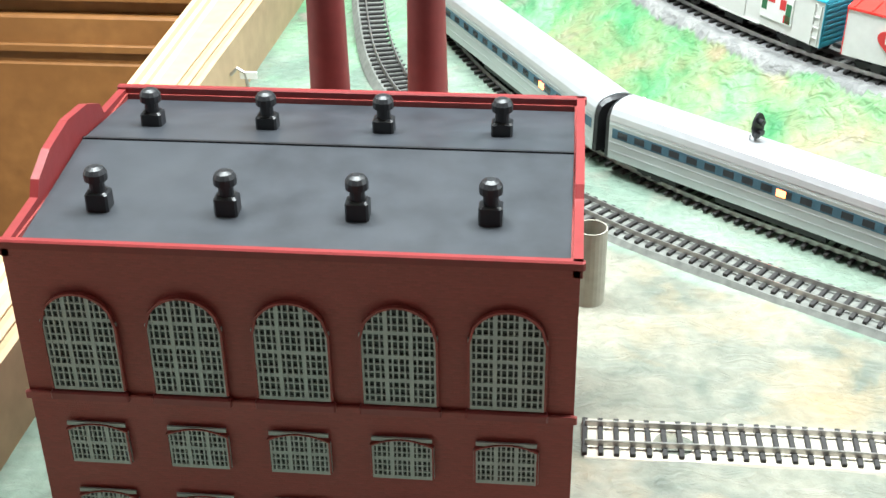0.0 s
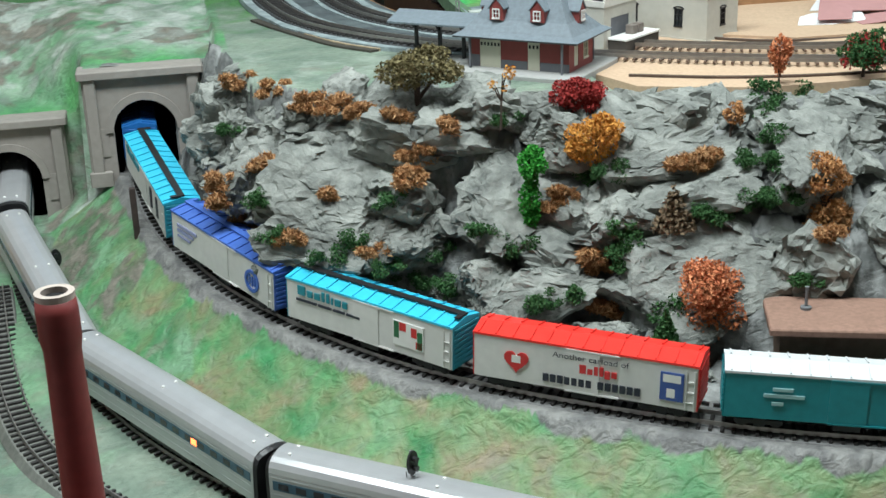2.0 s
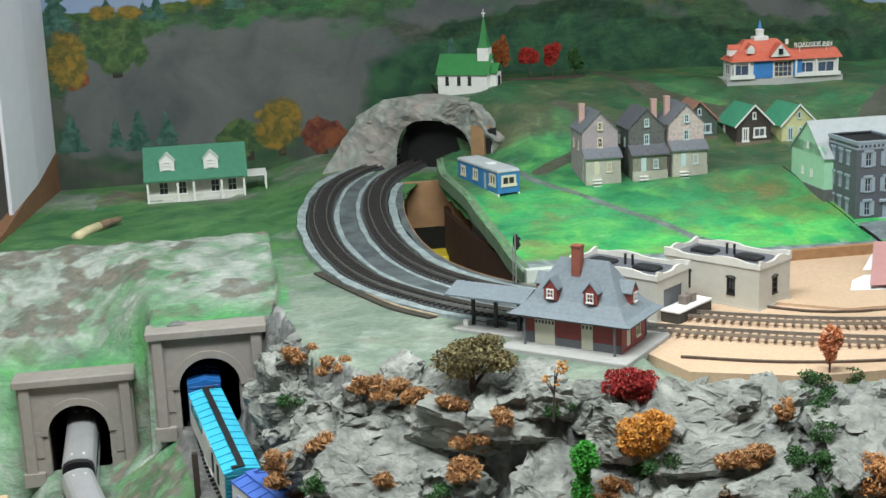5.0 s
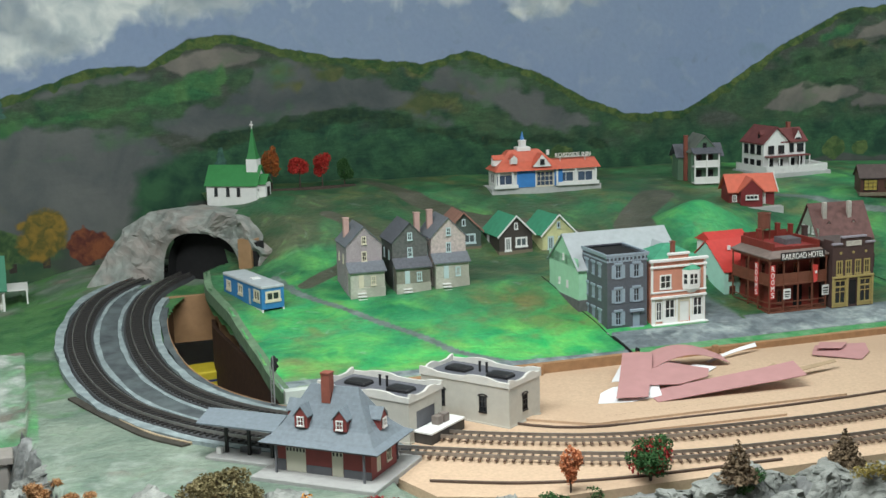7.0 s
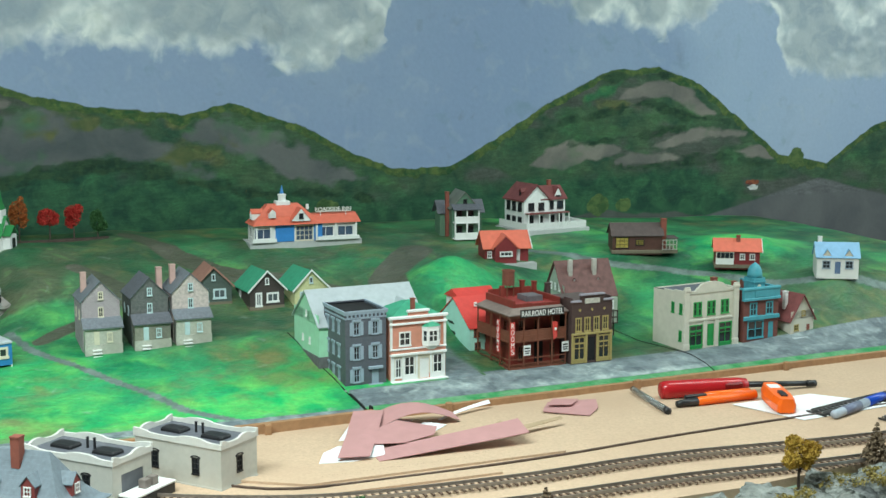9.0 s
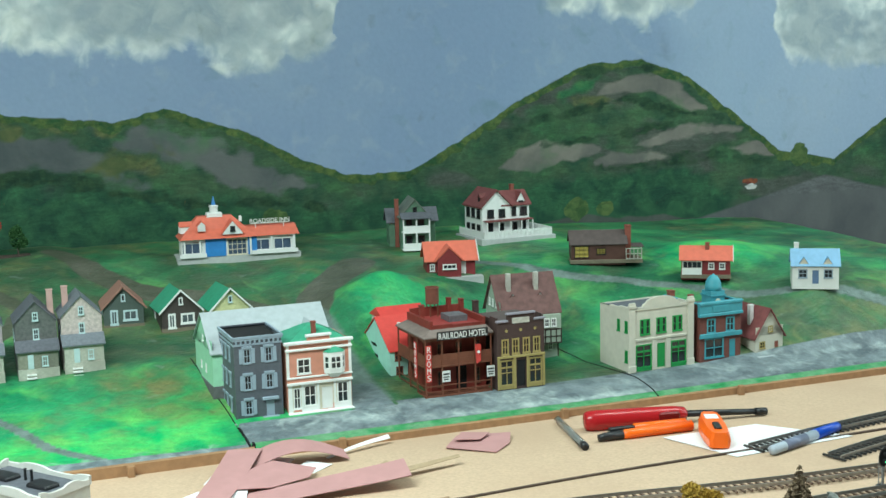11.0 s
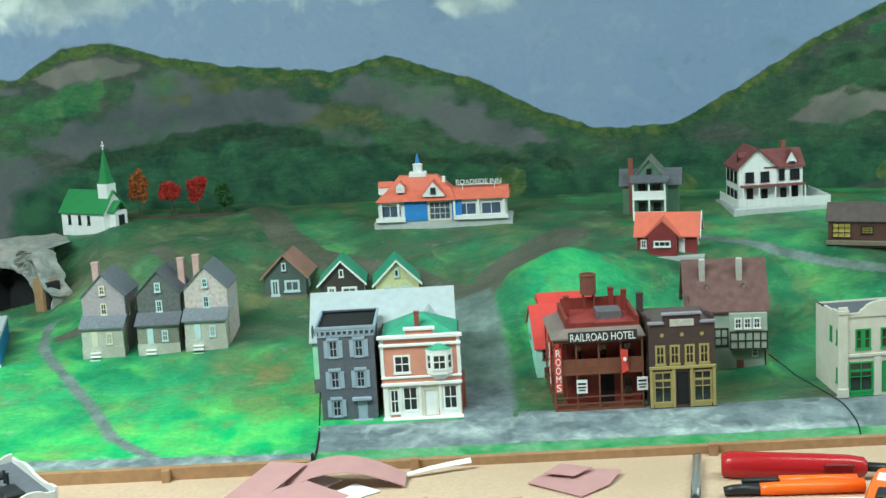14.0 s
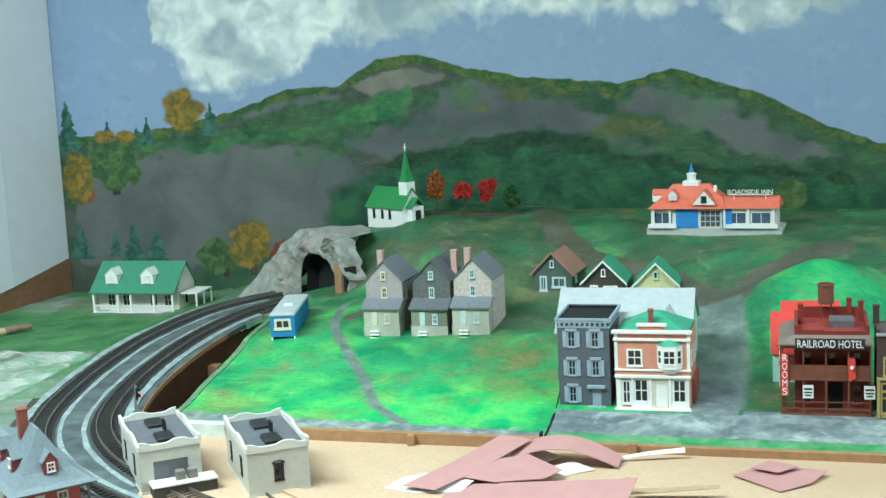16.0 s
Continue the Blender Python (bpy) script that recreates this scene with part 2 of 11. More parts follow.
def land(X, Y):
    """Height of the painted ground, and how much of it is rock."""
    fd, fs, fa = line_distance(X, Y, [p[:2] for p in FREIGHT])
    fz = np.interp(fa, range(len(FREIGHT)), [p[2] for p in FREIGHT])
    ed, es, ea = line_distance(X, Y, [p[:2] for p in EXPRESS])
    ez = np.interp(ea, range(len(EXPRESS)), [p[2] for p in EXPRESS])
    td, ts, ta = line_distance(X, Y, CLIFF_TOP)
    wob = fbm(X, Y, 14, 3)
    # the near ground and the bank between the two lines
    low = np.where(es > 0, 0.098, ez) + 0.0025 * wob
    k = np.clip((fd - 0.026) / np.maximum(fd + ed - 0.056, 1e-4), 0, 1)
    bank = fz + (ez - fz) * (k ** 0.85) + 0.006 * wob * np.clip(4 * k * (1 - k), 0, 1)
    near = np.where(es < 0, bank, ez + (0.098 - ez) * smoothstep(0.03, 0.1, ed) + 0.002 * wob)
    near = np.where(ed < 0.028, ez, near)
    near = np.where((fd < 0.03) & (es < 0), fz, near)
    # the rock face
    up = np.clip((fd - 0.032) / np.maximum(fd + td - 0.032, 1e-4), 0, 1)
    face = fz + (BOARD - fz) * (0.12 * up + 0.88 * smoothstep(0.0, 1.02, up) ** 0.9)
    # big tilted blocks with deep joints, then smaller ones broken from them
    wx, wy = X + 0.012 * fbm(X, Y, 30, 71, 3), Y + 0.012 * fbm(X, Y, 30, 72, 3)
    j1, r1, u1, v1 = blocks(wx - 0.35 * wy, wy * 1.25, 11, 5)
    j2, r2, u2, v2 = blocks(wx + 0.5 * wy, wy * 1.1, 27, 9)
    big = 0.040 * (r1[..., 0] - 0.5) + (r1[..., 1] - 0.45) * 0.030 * u1 + (0.2 - 0.9 * r1[..., 2]) * 0.045 * v1 - 0.022 * (1 - smoothstep(0.0, 0.13, j1))
    small = 0.012 * (r2[..., 0] - 0.5) + (r2[..., 1] - 0.5) * 0.014 * u2 - 0.010 * r2[..., 2] * v2 - 0.008 * (1 - smoothstep(0.0, 0.10, j2))
    rough = 0.006 * fbm(X, Y, 70, 5, 3)
    face = face + (big + small + rough) * np.clip(7 * up * (1.02 - up), 0, 1)
    rockside = (fs < 0) & (fd > 0.03)
    over = (ts < 0) | (Y > 1.4)
    z = np.where(fs < 0, np.where(fd < 0.032, fz, face), near)
    rock = np.where(rockside & ~over, 1.0, 0.0)
    # upper level left of the rock, from the portals to the backdrop
    climb = 0.002 + 0.034 * smoothstep(1.42, 1.95, Y) * smoothstep(-0.02, 0.16, X)
    climb = np.where((X > 0.36) & (Y < 1.40), -0.008, climb)
    flat = BOARD + climb + 0.004 * fbm(X, Y, 8, 31) * smoothstep(1.45, 1.6, Y)
    z = np.where(over & (fs < 0), flat, z)
    lip_a, lip_b = 1.418 + 0 * X, 1.378 + 0 * X
    slope_a = 0.276 + (0.362 - 0.276) * smoothstep(1.41, 1.74, Y) + 0.008 * wob
    slope_b = 0.333 + (0.360 - 0.333) * smoothstep(1.37, 1.70, Y) + 0.006 * wob
    # the two slopes run into one another behind the lower portal
    join = smoothstep(-0.116 - 0.085 * smoothstep(1.42, 1.53, Y), -0.104, X)
    slope = slope_a + (slope_b - slope_a) * join + 0.005 * fbm(X, Y, 30, 88, 3) * smoothstep(1.43, 1.50, Y)
    z = np.where((X < 0.036) & (Y > np.where(X < -0.112, lip_a, lip_b)), slope + (flat + 0.0035 - slope) * smoothstep(1.69, 1.745, Y), z)
    return z, rock


def town(X, Y):
    """Height of the town's slope, which stands on the far part of the board."""
    xs = [0.35, 0.43, 0.75, 1.0, 1.18, 1.40, 1.65, 2.2]
    rows = [np.interp(Y, (1.385, 1.46, 1.56, 1.66, 1.80, 1.90, 2.02, 2.16), h) for h in (
        (0.366, 0.370, 0.380, 0.397, 0.404, 0.420, 0.480, 0.492),
        (0.364, 0.369, 0.381, 0.398, 0.419, 0.462, 0.489, 0.492),
        (0.354, 0.366, 0.384, 0.408, 0.414, 0.450, 0.488, 0.494),
        (0.353, 0.366, 0.372, 0.392, 0.430, 0.470, 0.486, 0.490),
        (0.352, 0.366, 0.366, 0.372, 0.458, 0.474, 0.484, 0.488),
        (0.352, 0.368, 0.372, 0.424, 0.470, 0.478, 0.486, 0.480),
        (0.352, 0.368, 0.440, 0.456, 0.462, 0.466, 0.470, 0.470),
        (0.352, 0.368, 0.430, 0.446, 0.450, 0.450, 0.450, 0.450))]
    z = rows[-1]
    for k in range(len(xs) - 2, -1, -1):
        t = np.clip((X - xs[k]) / (xs[k + 1] - xs[k]), 0, 1)
        z = np.where(X < xs[k + 1], rows[k] * (1 - t) + rows[k + 1] * t, z)
    mound = 0.072 * np.exp(-((((X - 1.035) / 0.095) ** 2 + ((Y - 1.740) / 0.070) ** 2) + 0.02) ** 0.75)
    mound = mound + 0.018 * np.exp(-(((X - 0.975) / 0.050) ** 2 + ((Y - 1.700) / 0.050) ** 2))
    mound = mound + 0.02 * np.exp(-(((X - 1.62) / 0.09) ** 2 + ((Y - 1.78) / 0.08) ** 2))
    # a sawn step where the upper boards meet the lower ones
    ledge = 0.007 * smoothstep(1.846, 1.850, Y) * smoothstep(0.38, 0.42, X) * smoothstep(0.66, 0.60, X)
    # the street board lies a little higher than the grass beside it
    drop = -0.005 * (X < 0.7565) * smoothstep(1.52, 1.44, Y)
    return z + mound + ledge + drop + 0.0035 * fbm(X, Y, 9, 41) * smoothstep(1.5, 1.62, Y)


# The left edge of the town's slab, along the opening beside the curve.
EDGE = [(0.318, 1.385), (0.306, 1.60), (0.292, 1.79), (0.297, 1.865), (0.335, 1.90), (0.335, 2.16)]
HOLE = [(0.318, 1.378), (0.306, 1.60), (0.290, 1.79), (0.294, 1.868), (0.268, 1.868), (0.244, 1.82), (0.222, 1.74), (0.212, 1.62), (0.222, 1.50), (0.250, 1.415), (0.272, 1.378)]


def inside(X, Y, poly):
    res = np.zeros(X.shape, bool)
    for (ax, ay), (bx, by) in zip(poly, poly[1:] + poly[:1]):
        cross = ((ay > Y) != (by > Y)) & (X < (bx - ax) * (Y - ay) / ((by - ay) or 1e-9) + ax)
        res ^= cross
    return res


def ground_z(x, y):
    """Height of the ground at one place."""
    X, Y = np.array([float(x)]), np.array([float(y)])
    edge = np.interp(Y, [p[1] for p in EDGE], [p[0] for p in EDGE])
    if y > 1.385 and x > edge[0]:
        return float(town(X, Y)[0])
    return float(land(X, Y)[0][0])


def sheet(name, x0, x1, y0, y1, step, height, keep, masks, material, label, category):
    """A heightfield with named masks as attributes."""
    nx, ny = int(round((x1 - x0) / step)) + 1, int(round((y1 - y0) / step)) + 1
    X, Y = np.meshgrid(np.linspace(x0, x1, nx), np.linspace(y0, y1, ny))
    Z = height(X, Y)
    idx = np.arange(nx * ny).reshape(ny, nx)
    quads = np.stack([idx[:-1, :-1], idx[:-1, 1:], idx[1:, 1:], idx[1:, :-1]], -1).reshape(-1, 4)
    cx, cy = X.ravel()[quads].mean(1), Y.ravel()[quads].mean(1)
    zq = Z.ravel()[quads]
    quads = quads[keep(cx, cy, zq.max(1) - zq.min(1))]
    me = bpy.data.meshes.new(name)
    me.from_pydata(np.stack([X, Y, Z], -1).reshape(-1, 3).tolist(), [], quads.tolist())
    me.materials.append(material)
    me.shade_smooth()
    for key, fn in masks.items():
        at = me.attributes.new(key, "FLOAT", "POINT")
        at.data.foreach_set("value", fn(X, Y, Z).ravel().astype(np.float32))
    ob = new(name, me)
    return tagged(ob, label, category, kind="structure")


def paint(name, layers, rough=0.75, bump=0.35, grain=150.0, wrinkle=0.0, speck=0.35, brush=None):
    """Painted scenery: layers of (mask, colour, darker colour, noise scale, edge roughness), each laid over the last."""
    m = bpy.data.materials.new(name)
    m.use_nodes = True
    nt = m.node_tree
    n, l = nt.nodes, nt.links
    p = n["Principled BSDF"]
    p.inputs["Roughness"].default_value = rough
    p.inputs["Specular IOR Level"].default_value = 0.35
    co = n.new("ShaderNodeTexCoord")
    fine = n.new("ShaderNodeTexNoise")
    fine.inputs["Scale"].default_value, fine.inputs["Detail"].default_value = grain, 6
    l.new(co.outputs["Object"], fine.inputs["Vector"])
    last = None
    for mask, a, b, scale, rag, *more in layers:
        soft = more[0] if more else 0.12
        t = n.new("ShaderNodeTexNoise")
        t.inputs["Scale"].default_value, t.inputs["Detail"].default_value, t.inputs["Distortion"].default_value = scale, 7, 0.6
        l.new(co.outputs["Object"], t.inputs["Vector"])
        ramp = n.new("ShaderNodeValToRGB")
        ramp.color_ramp.elements[0].position, ramp.color_ramp.elements[1].position = 0.36, 0.64
        ramp.color_ramp.elements[0].color, ramp.color_ramp.elements[1].color = (*a, 1), (*b, 1)
        l.new(t.outputs["Fac"], ramp.inputs["Fac"])
        if last is None:
            last = ramp.outputs["Color"]
            continue
        at = n.new("ShaderNodeAttribute")
        at.attribute_name = mask
        edge = n.new("ShaderNodeMath")
        edge.operation = "MULTIPLY_ADD"
        l.new(t.outputs["Fac"], edge.inputs[0])
        edge.inputs[1].default_value = rag
        l.new(at.outputs["Fac"], edge.inputs[2])
        r = n.new("ShaderNodeMapRange")
        r.inputs["From Min"].default_value, r.inputs["From Max"].default_value = 0.5 + rag * 0.5 - soft, 0.5 + rag * 0.5 + soft
        l.new(edge.outputs["Value"], r.inputs["Value"])
        mix = n.new("ShaderNodeMix")
        mix.data_type = "RGBA"
        l.new(r.outputs["Result"], mix.inputs["Factor"])
        l.new(last, mix.inputs["A"])
        l.new(ramp.outputs["Color"], mix.inputs["B"])
        last = mix.outputs["Result"]
    if brush:
        # strokes of the brush, long along the slopes, on the masked part alone
        key, much = brush
        for scale, turn, share in (((26, 1, 95), 0.35, 1.0), ((120, 1, 150), -0.2, 0.8)):
            mp = n.new("ShaderNodeMapping")
            mp.inputs["Rotation"].default_value, mp.inputs["Scale"].default_value = (0, turn, 0), scale
            l.new(co.outputs["Object"], mp.inputs["Vector"])
            bt = n.new("ShaderNodeTexNoise")
            bt.inputs["Scale"].default_value, bt.inputs["Detail"].default_value, bt.inputs["Distortion"].default_value = 1.0, 4, 1.6
            l.new(mp.outputs["Vector"], bt.inputs["Vector"])
            br = n.new("ShaderNodeMapRange")
            br.inputs["From Min"].default_value, br.inputs["From Max"].default_value = 0.34, 0.66
            l.new(bt.outputs["Fac"], br.inputs["Value"])
            at = n.new("ShaderNodeAttribute")
            at.attribute_name = key
            mul = n.new("ShaderNodeMath")
            mul.operation = "MULTIPLY"
            mul.inputs[1].default_value = much * share
            l.new(at.outputs["Fac"], mul.inputs[0])
            mix = n.new("ShaderNodeMix")
            mix.data_type, mix.blend_type = "RGBA", "OVERLAY"
            l.new(mul.outputs["Value"], mix.inputs["Factor"])
            l.new(last, mix.inputs["A"])
            l.new(br.outputs["Result"], mix.inputs["B"])
            last = mix.outputs["Result"]
    tint = n.new("ShaderNodeMix")
    tint.data_type, tint.blend_type = "RGBA", "OVERLAY"
    tint.inputs["Factor"].default_value = speck
    l.new(last, tint.inputs["A"])
    l.new(fine.outputs["Fac"], tint.inputs["B"])
    l.new(tint.outputs["Result"], p.inputs["Base Color"])
    b = n.new("ShaderNodeBump")
    b.inputs["Strength"].default_value, b.inputs["Distance"].default_value = bump, 0.003
    l.new(fine.outputs["Fac"], b.inputs["Height"])
    l.new(b.outputs["Normal"], p.inputs["Normal"])
    if wrinkle:
        # folds of plaster cloth, longer across the slope than up it
        mp = n.new("ShaderNodeMapping")
        mp.inputs["Rotation"].default_value, mp.inputs["Scale"].default_value = (0, 0, 0.35), (0.8, 1.5, 1.2)
        l.new(co.outputs["Object"], mp.inputs["Vector"])
        w = n.new("ShaderNodeTexNoise")
        w.inputs["Scale"].default_value, w.inputs["Detail"].default_value, w.inputs["Distortion"].default_value = wrinkle, 3, 0.8
        l.new(mp.outputs["Vector"], w.inputs["Vector"])
        fold = n.new("ShaderNodeMapRange")
        fold.interpolation_type = "SMOOTHSTEP"
        fold.inputs["From Min"].default_value, fold.inputs["From Max"].default_value = 0.40, 0.56
        l.new(w.outputs["Fac"], fold.inputs["Value"])
        b2 = n.new("ShaderNodeBump")
        b2.inputs["Strength"].default_value, b2.inputs["Distance"].default_value = 0.28 if wrinkle > 50 else 0.2, 0.005
        l.new(fold.outputs["Result"], b2.inputs["Height"])
        l.new(b2.outputs["Normal"], b.inputs["Normal"])
    return m


LAND_PAINT = paint("painted_plaster_ground", [
    ("", (0.135, 0.19, 0.15), (0.24, 0.295, 0.235), 13, 0),
    ("grass", (0.035, 0.18, 0.065), (0.13, 0.28, 0.13), 18, 0.5),
    ("lush", (0.02, 0.22, 0.085), (0.08, 0.34, 0.13), 30, 1.2, 0.25),
    ("straw", (0.27, 0.31, 0.15), (0.26, 0.20, 0.12), 24, 1.2, 0.25),
    ("pale", (0.22, 0.28, 0.23), (0.48, 0.52, 0.48), 24, 1.2, 0.3),
    ("mottle", (0.045, 0.19, 0.075), (0.18, 0.33, 0.20), 26, 1.4, 0.25),
    ("smudge", (0.075, 0.075, 0.06), (0.22, 0.205, 0.17), 44, 1.6, 0.3),
    ("near", (0.115, 0.130, 0.106), (0.235, 0.224, 0.178), 20, 0.5, 0.25),
    ("ochre", (0.34, 0.25, 0.14), (0.27, 0.21, 0.13), 30, 1.2, 0.25),
    ("lip", (0.03, 0.22, 0.07), (0.12, 0.36, 0.14), 24, 1.0, 0.3),
    ("upper", (0.03, 0.125, 0.045), (0.085, 0.22, 0.075), 20, 0.7),
    ("ballast", (0.13, 0.13, 0.13), (0.24, 0.24, 0.23), 60, 0.4),
    ("rock", (0.07, 0.075, 0.073), (0.26, 0.27, 0.265), 34, 0.2)], 0.55, 0.5, wrinkle=60.0)


def m_grass(X, Y, Z):
    fd, fs, fa = line_distance(X, Y, [p[:2] for p in FREIGHT])
    ed, es, ea = line_distance(X, Y, [p[:2] for p in EXPRESS])
    bank = (es < 0) & (fs > 0)
    soft = smoothstep(0.022, 0.034, fd + 0.008 * fbm(X, Y, 40, 43)) * smoothstep(0.024, 0.040, ed + 0.010 * fbm(X, Y, 36, 44))
    return np.where(bank, 0.85 + 0.15 * fbm(X, Y, 10, 7), 0.0) * soft


def m_straw(X, Y, Z):
    return m_grass(X, Y, Z) * (0.45 + 0.5 * fbm(X, Y, 7, 17))


def m_lush(X, Y, Z):
    return m_grass(X, Y, Z) * (0.4 + 0.45 * fbm(X, Y, 9, 27))


def m_mottle(X, Y, Z):
    slope = (X < 0.05) & (Y > 1.36) & (Y < 1.80)
    by_portal = (X < -0.02) & (Y > 1.02) & (Y < 1.44)
    return np.where(slope, 0.10 + 0.45 * smoothstep(-0.05, 0.30, fbm(X, Y, 13, 33, 5)), np.where(by_portal, 0.55 + 0.5 * fbm(X, Y, 10, 34), 0.12 + 0.35 * fbm(X, Y, 9, 35) * (Y < 1.0)))


def m_smudge(X, Y, Z):
    slope = ((X < 0.04) & (Y > 1.10) & (Y < 1.75)) | ((X < 0.25) & (Y > 1.86))
    return np.where(slope, 0.08 + 0.62 * smoothstep(0.08, 0.30, fbm(X, Y, 17, 37, 5) + 0.5 * fbm(X, Y, 75, 36, 2)), 0.1 + 0.3 * fbm(X, Y, 12, 38))


def m_lip(X, Y, Z):
    return np.where((X < 0.05) & (Z > 0.25), 0.75 - 9.0 * np.abs(Y - np.where(X < -0.112, 1.44, 1.40)) + 0.2 * fbm(X, Y, 16, 39), 0.0)


def m_pale(X, Y, Z):
    slope = ((X < 0.036) & (Y > 1.37) & (Y < 1.72 + 0.05 * fbm(X, Y, 9, 2))) | ((X > 0.03) & (X < 0.2) & (Y > 1.12) & (Y < 1.35))
    return np.where(slope, np.where(X > 0.036, 0.16, 0.55 + 0.42 * smoothstep(-0.28, 0.18, fbm(X, Y, 12, 9, 5))), 0.0) + 0.12 * fbm(X, Y, 9, 9)


def m_upper(X, Y, Z):
    return np.where((Y > np.where(X < 0.036, 1.71, 1.42)) & (Z > 0.335), 0.35 + 0.55 * smoothstep(1.52, 1.8, Y) - 0.45 * smoothstep(1.86, 1.98, Y) + 0.3 * fbm(X, Y, 9, 19, 5), 0.0)


def m_near(X, Y, Z):
    sd, ss, sa = line_distance(X, Y, [p[:2] for p in SIDING])
    return np.where((ss > 0) & (X > -0.05), smoothstep(0.016, 0.034, sd + 0.008 * fbm(X, Y, 30, 81)), 0.0)


def m_ochre(X, Y, Z):
    return m_near(X, Y, Z) * (0.2 + 0.6 * fbm(X, Y, 11, 82))


def m_ballast(X, Y, Z):
    fd, fs, fa = line_distance(X, Y, [p[:2] for p in FREIGHT])
    return (1 - smoothstep(0.026, 0.038, fd + 0.008 * fbm(X, Y, 40, 43))) * (Y < 1.40)


def land_keep(cx, cy, rise):
    edge = np.interp(cy, [p[1] for p in EDGE], [p[0] for p in EDGE])
    under_town = (cy > 1.40) & (cx > edge + 0.01)
    mouth = (rise > 0.03) & ((np.abs(cx + 0.05) < 0.036) & (np.abs(cy - 1.378) < 0.008) | (np.abs(cx + 0.193) < 0.036) & (np.abs(cy - 1.418) < 0.008))
    return ~(under_town | mouth | inside(cx, cy, HOLE))


ground = sheet("ground", -0.325, 1.95, 0.10, 2.16, 0.004, lambda X, Y: land(X, Y)[0], land_keep,
               {"grass": m_grass, "straw": m_straw, "lush": m_lush, "mottle": m_mottle, "smudge": m_smudge, "near": m_near, "ochre": m_ochre, "lip": m_lip, "pale": m_pale, "upper": m_upper, "ballast": m_ballast, "rock": lambda X, Y, Z: land(X, Y)[1]},
               LAND_PAINT, "painted plaster scenery with green banks, grey rock face and pale patches", "model landscape")

# ---- the town's slope ----
TOWN_PAINT = paint("painted_town_slope", [
    ("", (0.018, 0.085, 0.042), (0.04, 0.145, 0.06), 12, 0),
    ("dry", (0.07, 0.10, 0.05), (0.11, 0.13, 0.075), 20, 1.2, 0.3),
    ("lime", (0.012, 0.21, 0.085), (0.045, 0.34, 0.13), 12, 0.8, 0.35),
    ("vivid", (0.015, 0.43, 0.115), (0.14, 0.52, 0.12), 20, 1.3, 0.3),
    ("scuff", (0.09, 0.16, 0.05), (0.20, 0.20, 0.08), 26, 1.4, 0.35),
    ("earth", (0.075, 0.085, 0.055), (0.12, 0.12, 0.09), 14, 0.5),
    ("lane", (0.105, 0.145, 0.13), (0.18, 0.235, 0.215), 30, 0.9, 0.3),
    ("street", (0.10, 0.125, 0.14), (0.20, 0.24, 0.255), 30, 0.3),
    ("chalk", (0.28, 0.35, 0.35), (0.44, 0.50, 0.49), 50, 1.3, 0.3),
    ("verge", (0.035, 0.24, 0.075), (0.15, 0.33, 0.17), 34, 0.5),
    ("kerb", (0.16, 0.25, 0.165), (0.29, 0.36, 0.265), 22, 0.5)], 0.5, 0.45, wrinkle=40.0)


def lane(X, Y, pts, half):
    d, s, a = line_distance(X, Y, pts)
    return 1 - smoothstep(half * 0.7, half * 1.3, d)


def m_lime(X, Y, Z):
    f = 1.0 * (1 - smoothstep(1.54, 1.74, Y)) * (X < 0.9)
    f = f + 1.05 * np.exp(-(((X - 1.030) / 0.125) ** 2 + ((Y - 1.69) / 0.09) ** 2))
    f = f + 0.65 * np.exp(-(((X - 1.62) / 0.11) ** 2 + ((Y - 1.74) / 0.09) ** 2))
    f = f + 0.32 * smoothstep(1.10, 1.25, X) * smoothstep(1.46, 1.52, Y) + 0.12 * smoothstep(1.72, 1.9, Y)
    return f + 0.30 * smoothstep(0.62, 0.45, X) * (Y < 1.85) + 0.35 * fbm(X, Y, 8, 51)


def m_vivid(X, Y, Z):
    return np.clip(m_lime(X, Y, Z), 0, 1) * (0.46 + 0.6 * fbm(X * 0.7, Y * 1.5, 8, 57) + 0.25 * np.exp(-((Y - 1.455) / 0.03) ** 2) * (X < 0.74))


def m_scuff(X, Y, Z):
    return 0.17 + 0.5 * fbm(X, Y, 10, 67) + 0.5 * np.exp(-(((X - 0.69) / 0.05) ** 2 + ((Y - 1.60) / 0.05) ** 2))


def m_dry(X, Y, Z):
    return 0.4 + 0.4 * fbm(X, Y, 7, 59)


def m_chalk(X, Y, Z):
    strip = (Y > 1.40) & (Y < 1.432) & (X < 0.757)
    lip = np.exp(-((Y - 1.421) / 0.009) ** 2) * smoothstep(0.93, 1.0, X) * smoothstep(1.29, 1.26, X)
    spill = np.exp(-(((X - 0.91) / 0.035) ** 2 + ((Y - 1.445) / 0.018) ** 2))
    return m_street(X, Y, Z) * (0.15 + 0.4 * fbm(X, Y, 14, 63) + 0.5 * lip + 0.5 * spill) + np.where(strip, 0.25, 0.0)


def m_earth(X, Y, Z):
    f = lane(X, Y, [(0.930, 1.74), (0.955, 1.81), (1.05, 1.91)], 0.030) + lane(X, Y, [(0.42, 1.74), (0.56, 1.86), (0.5, 1.94)], 0.014)
    f = f + lane(X, Y, [(0.92, 1.70), (0.89, 1.79), (0.84, 1.85), (0.71, 1.92), (0.66, 1.99), (0.62, 2.1)], 0.024)
    return np.clip(f, 0, 1) * 0.85


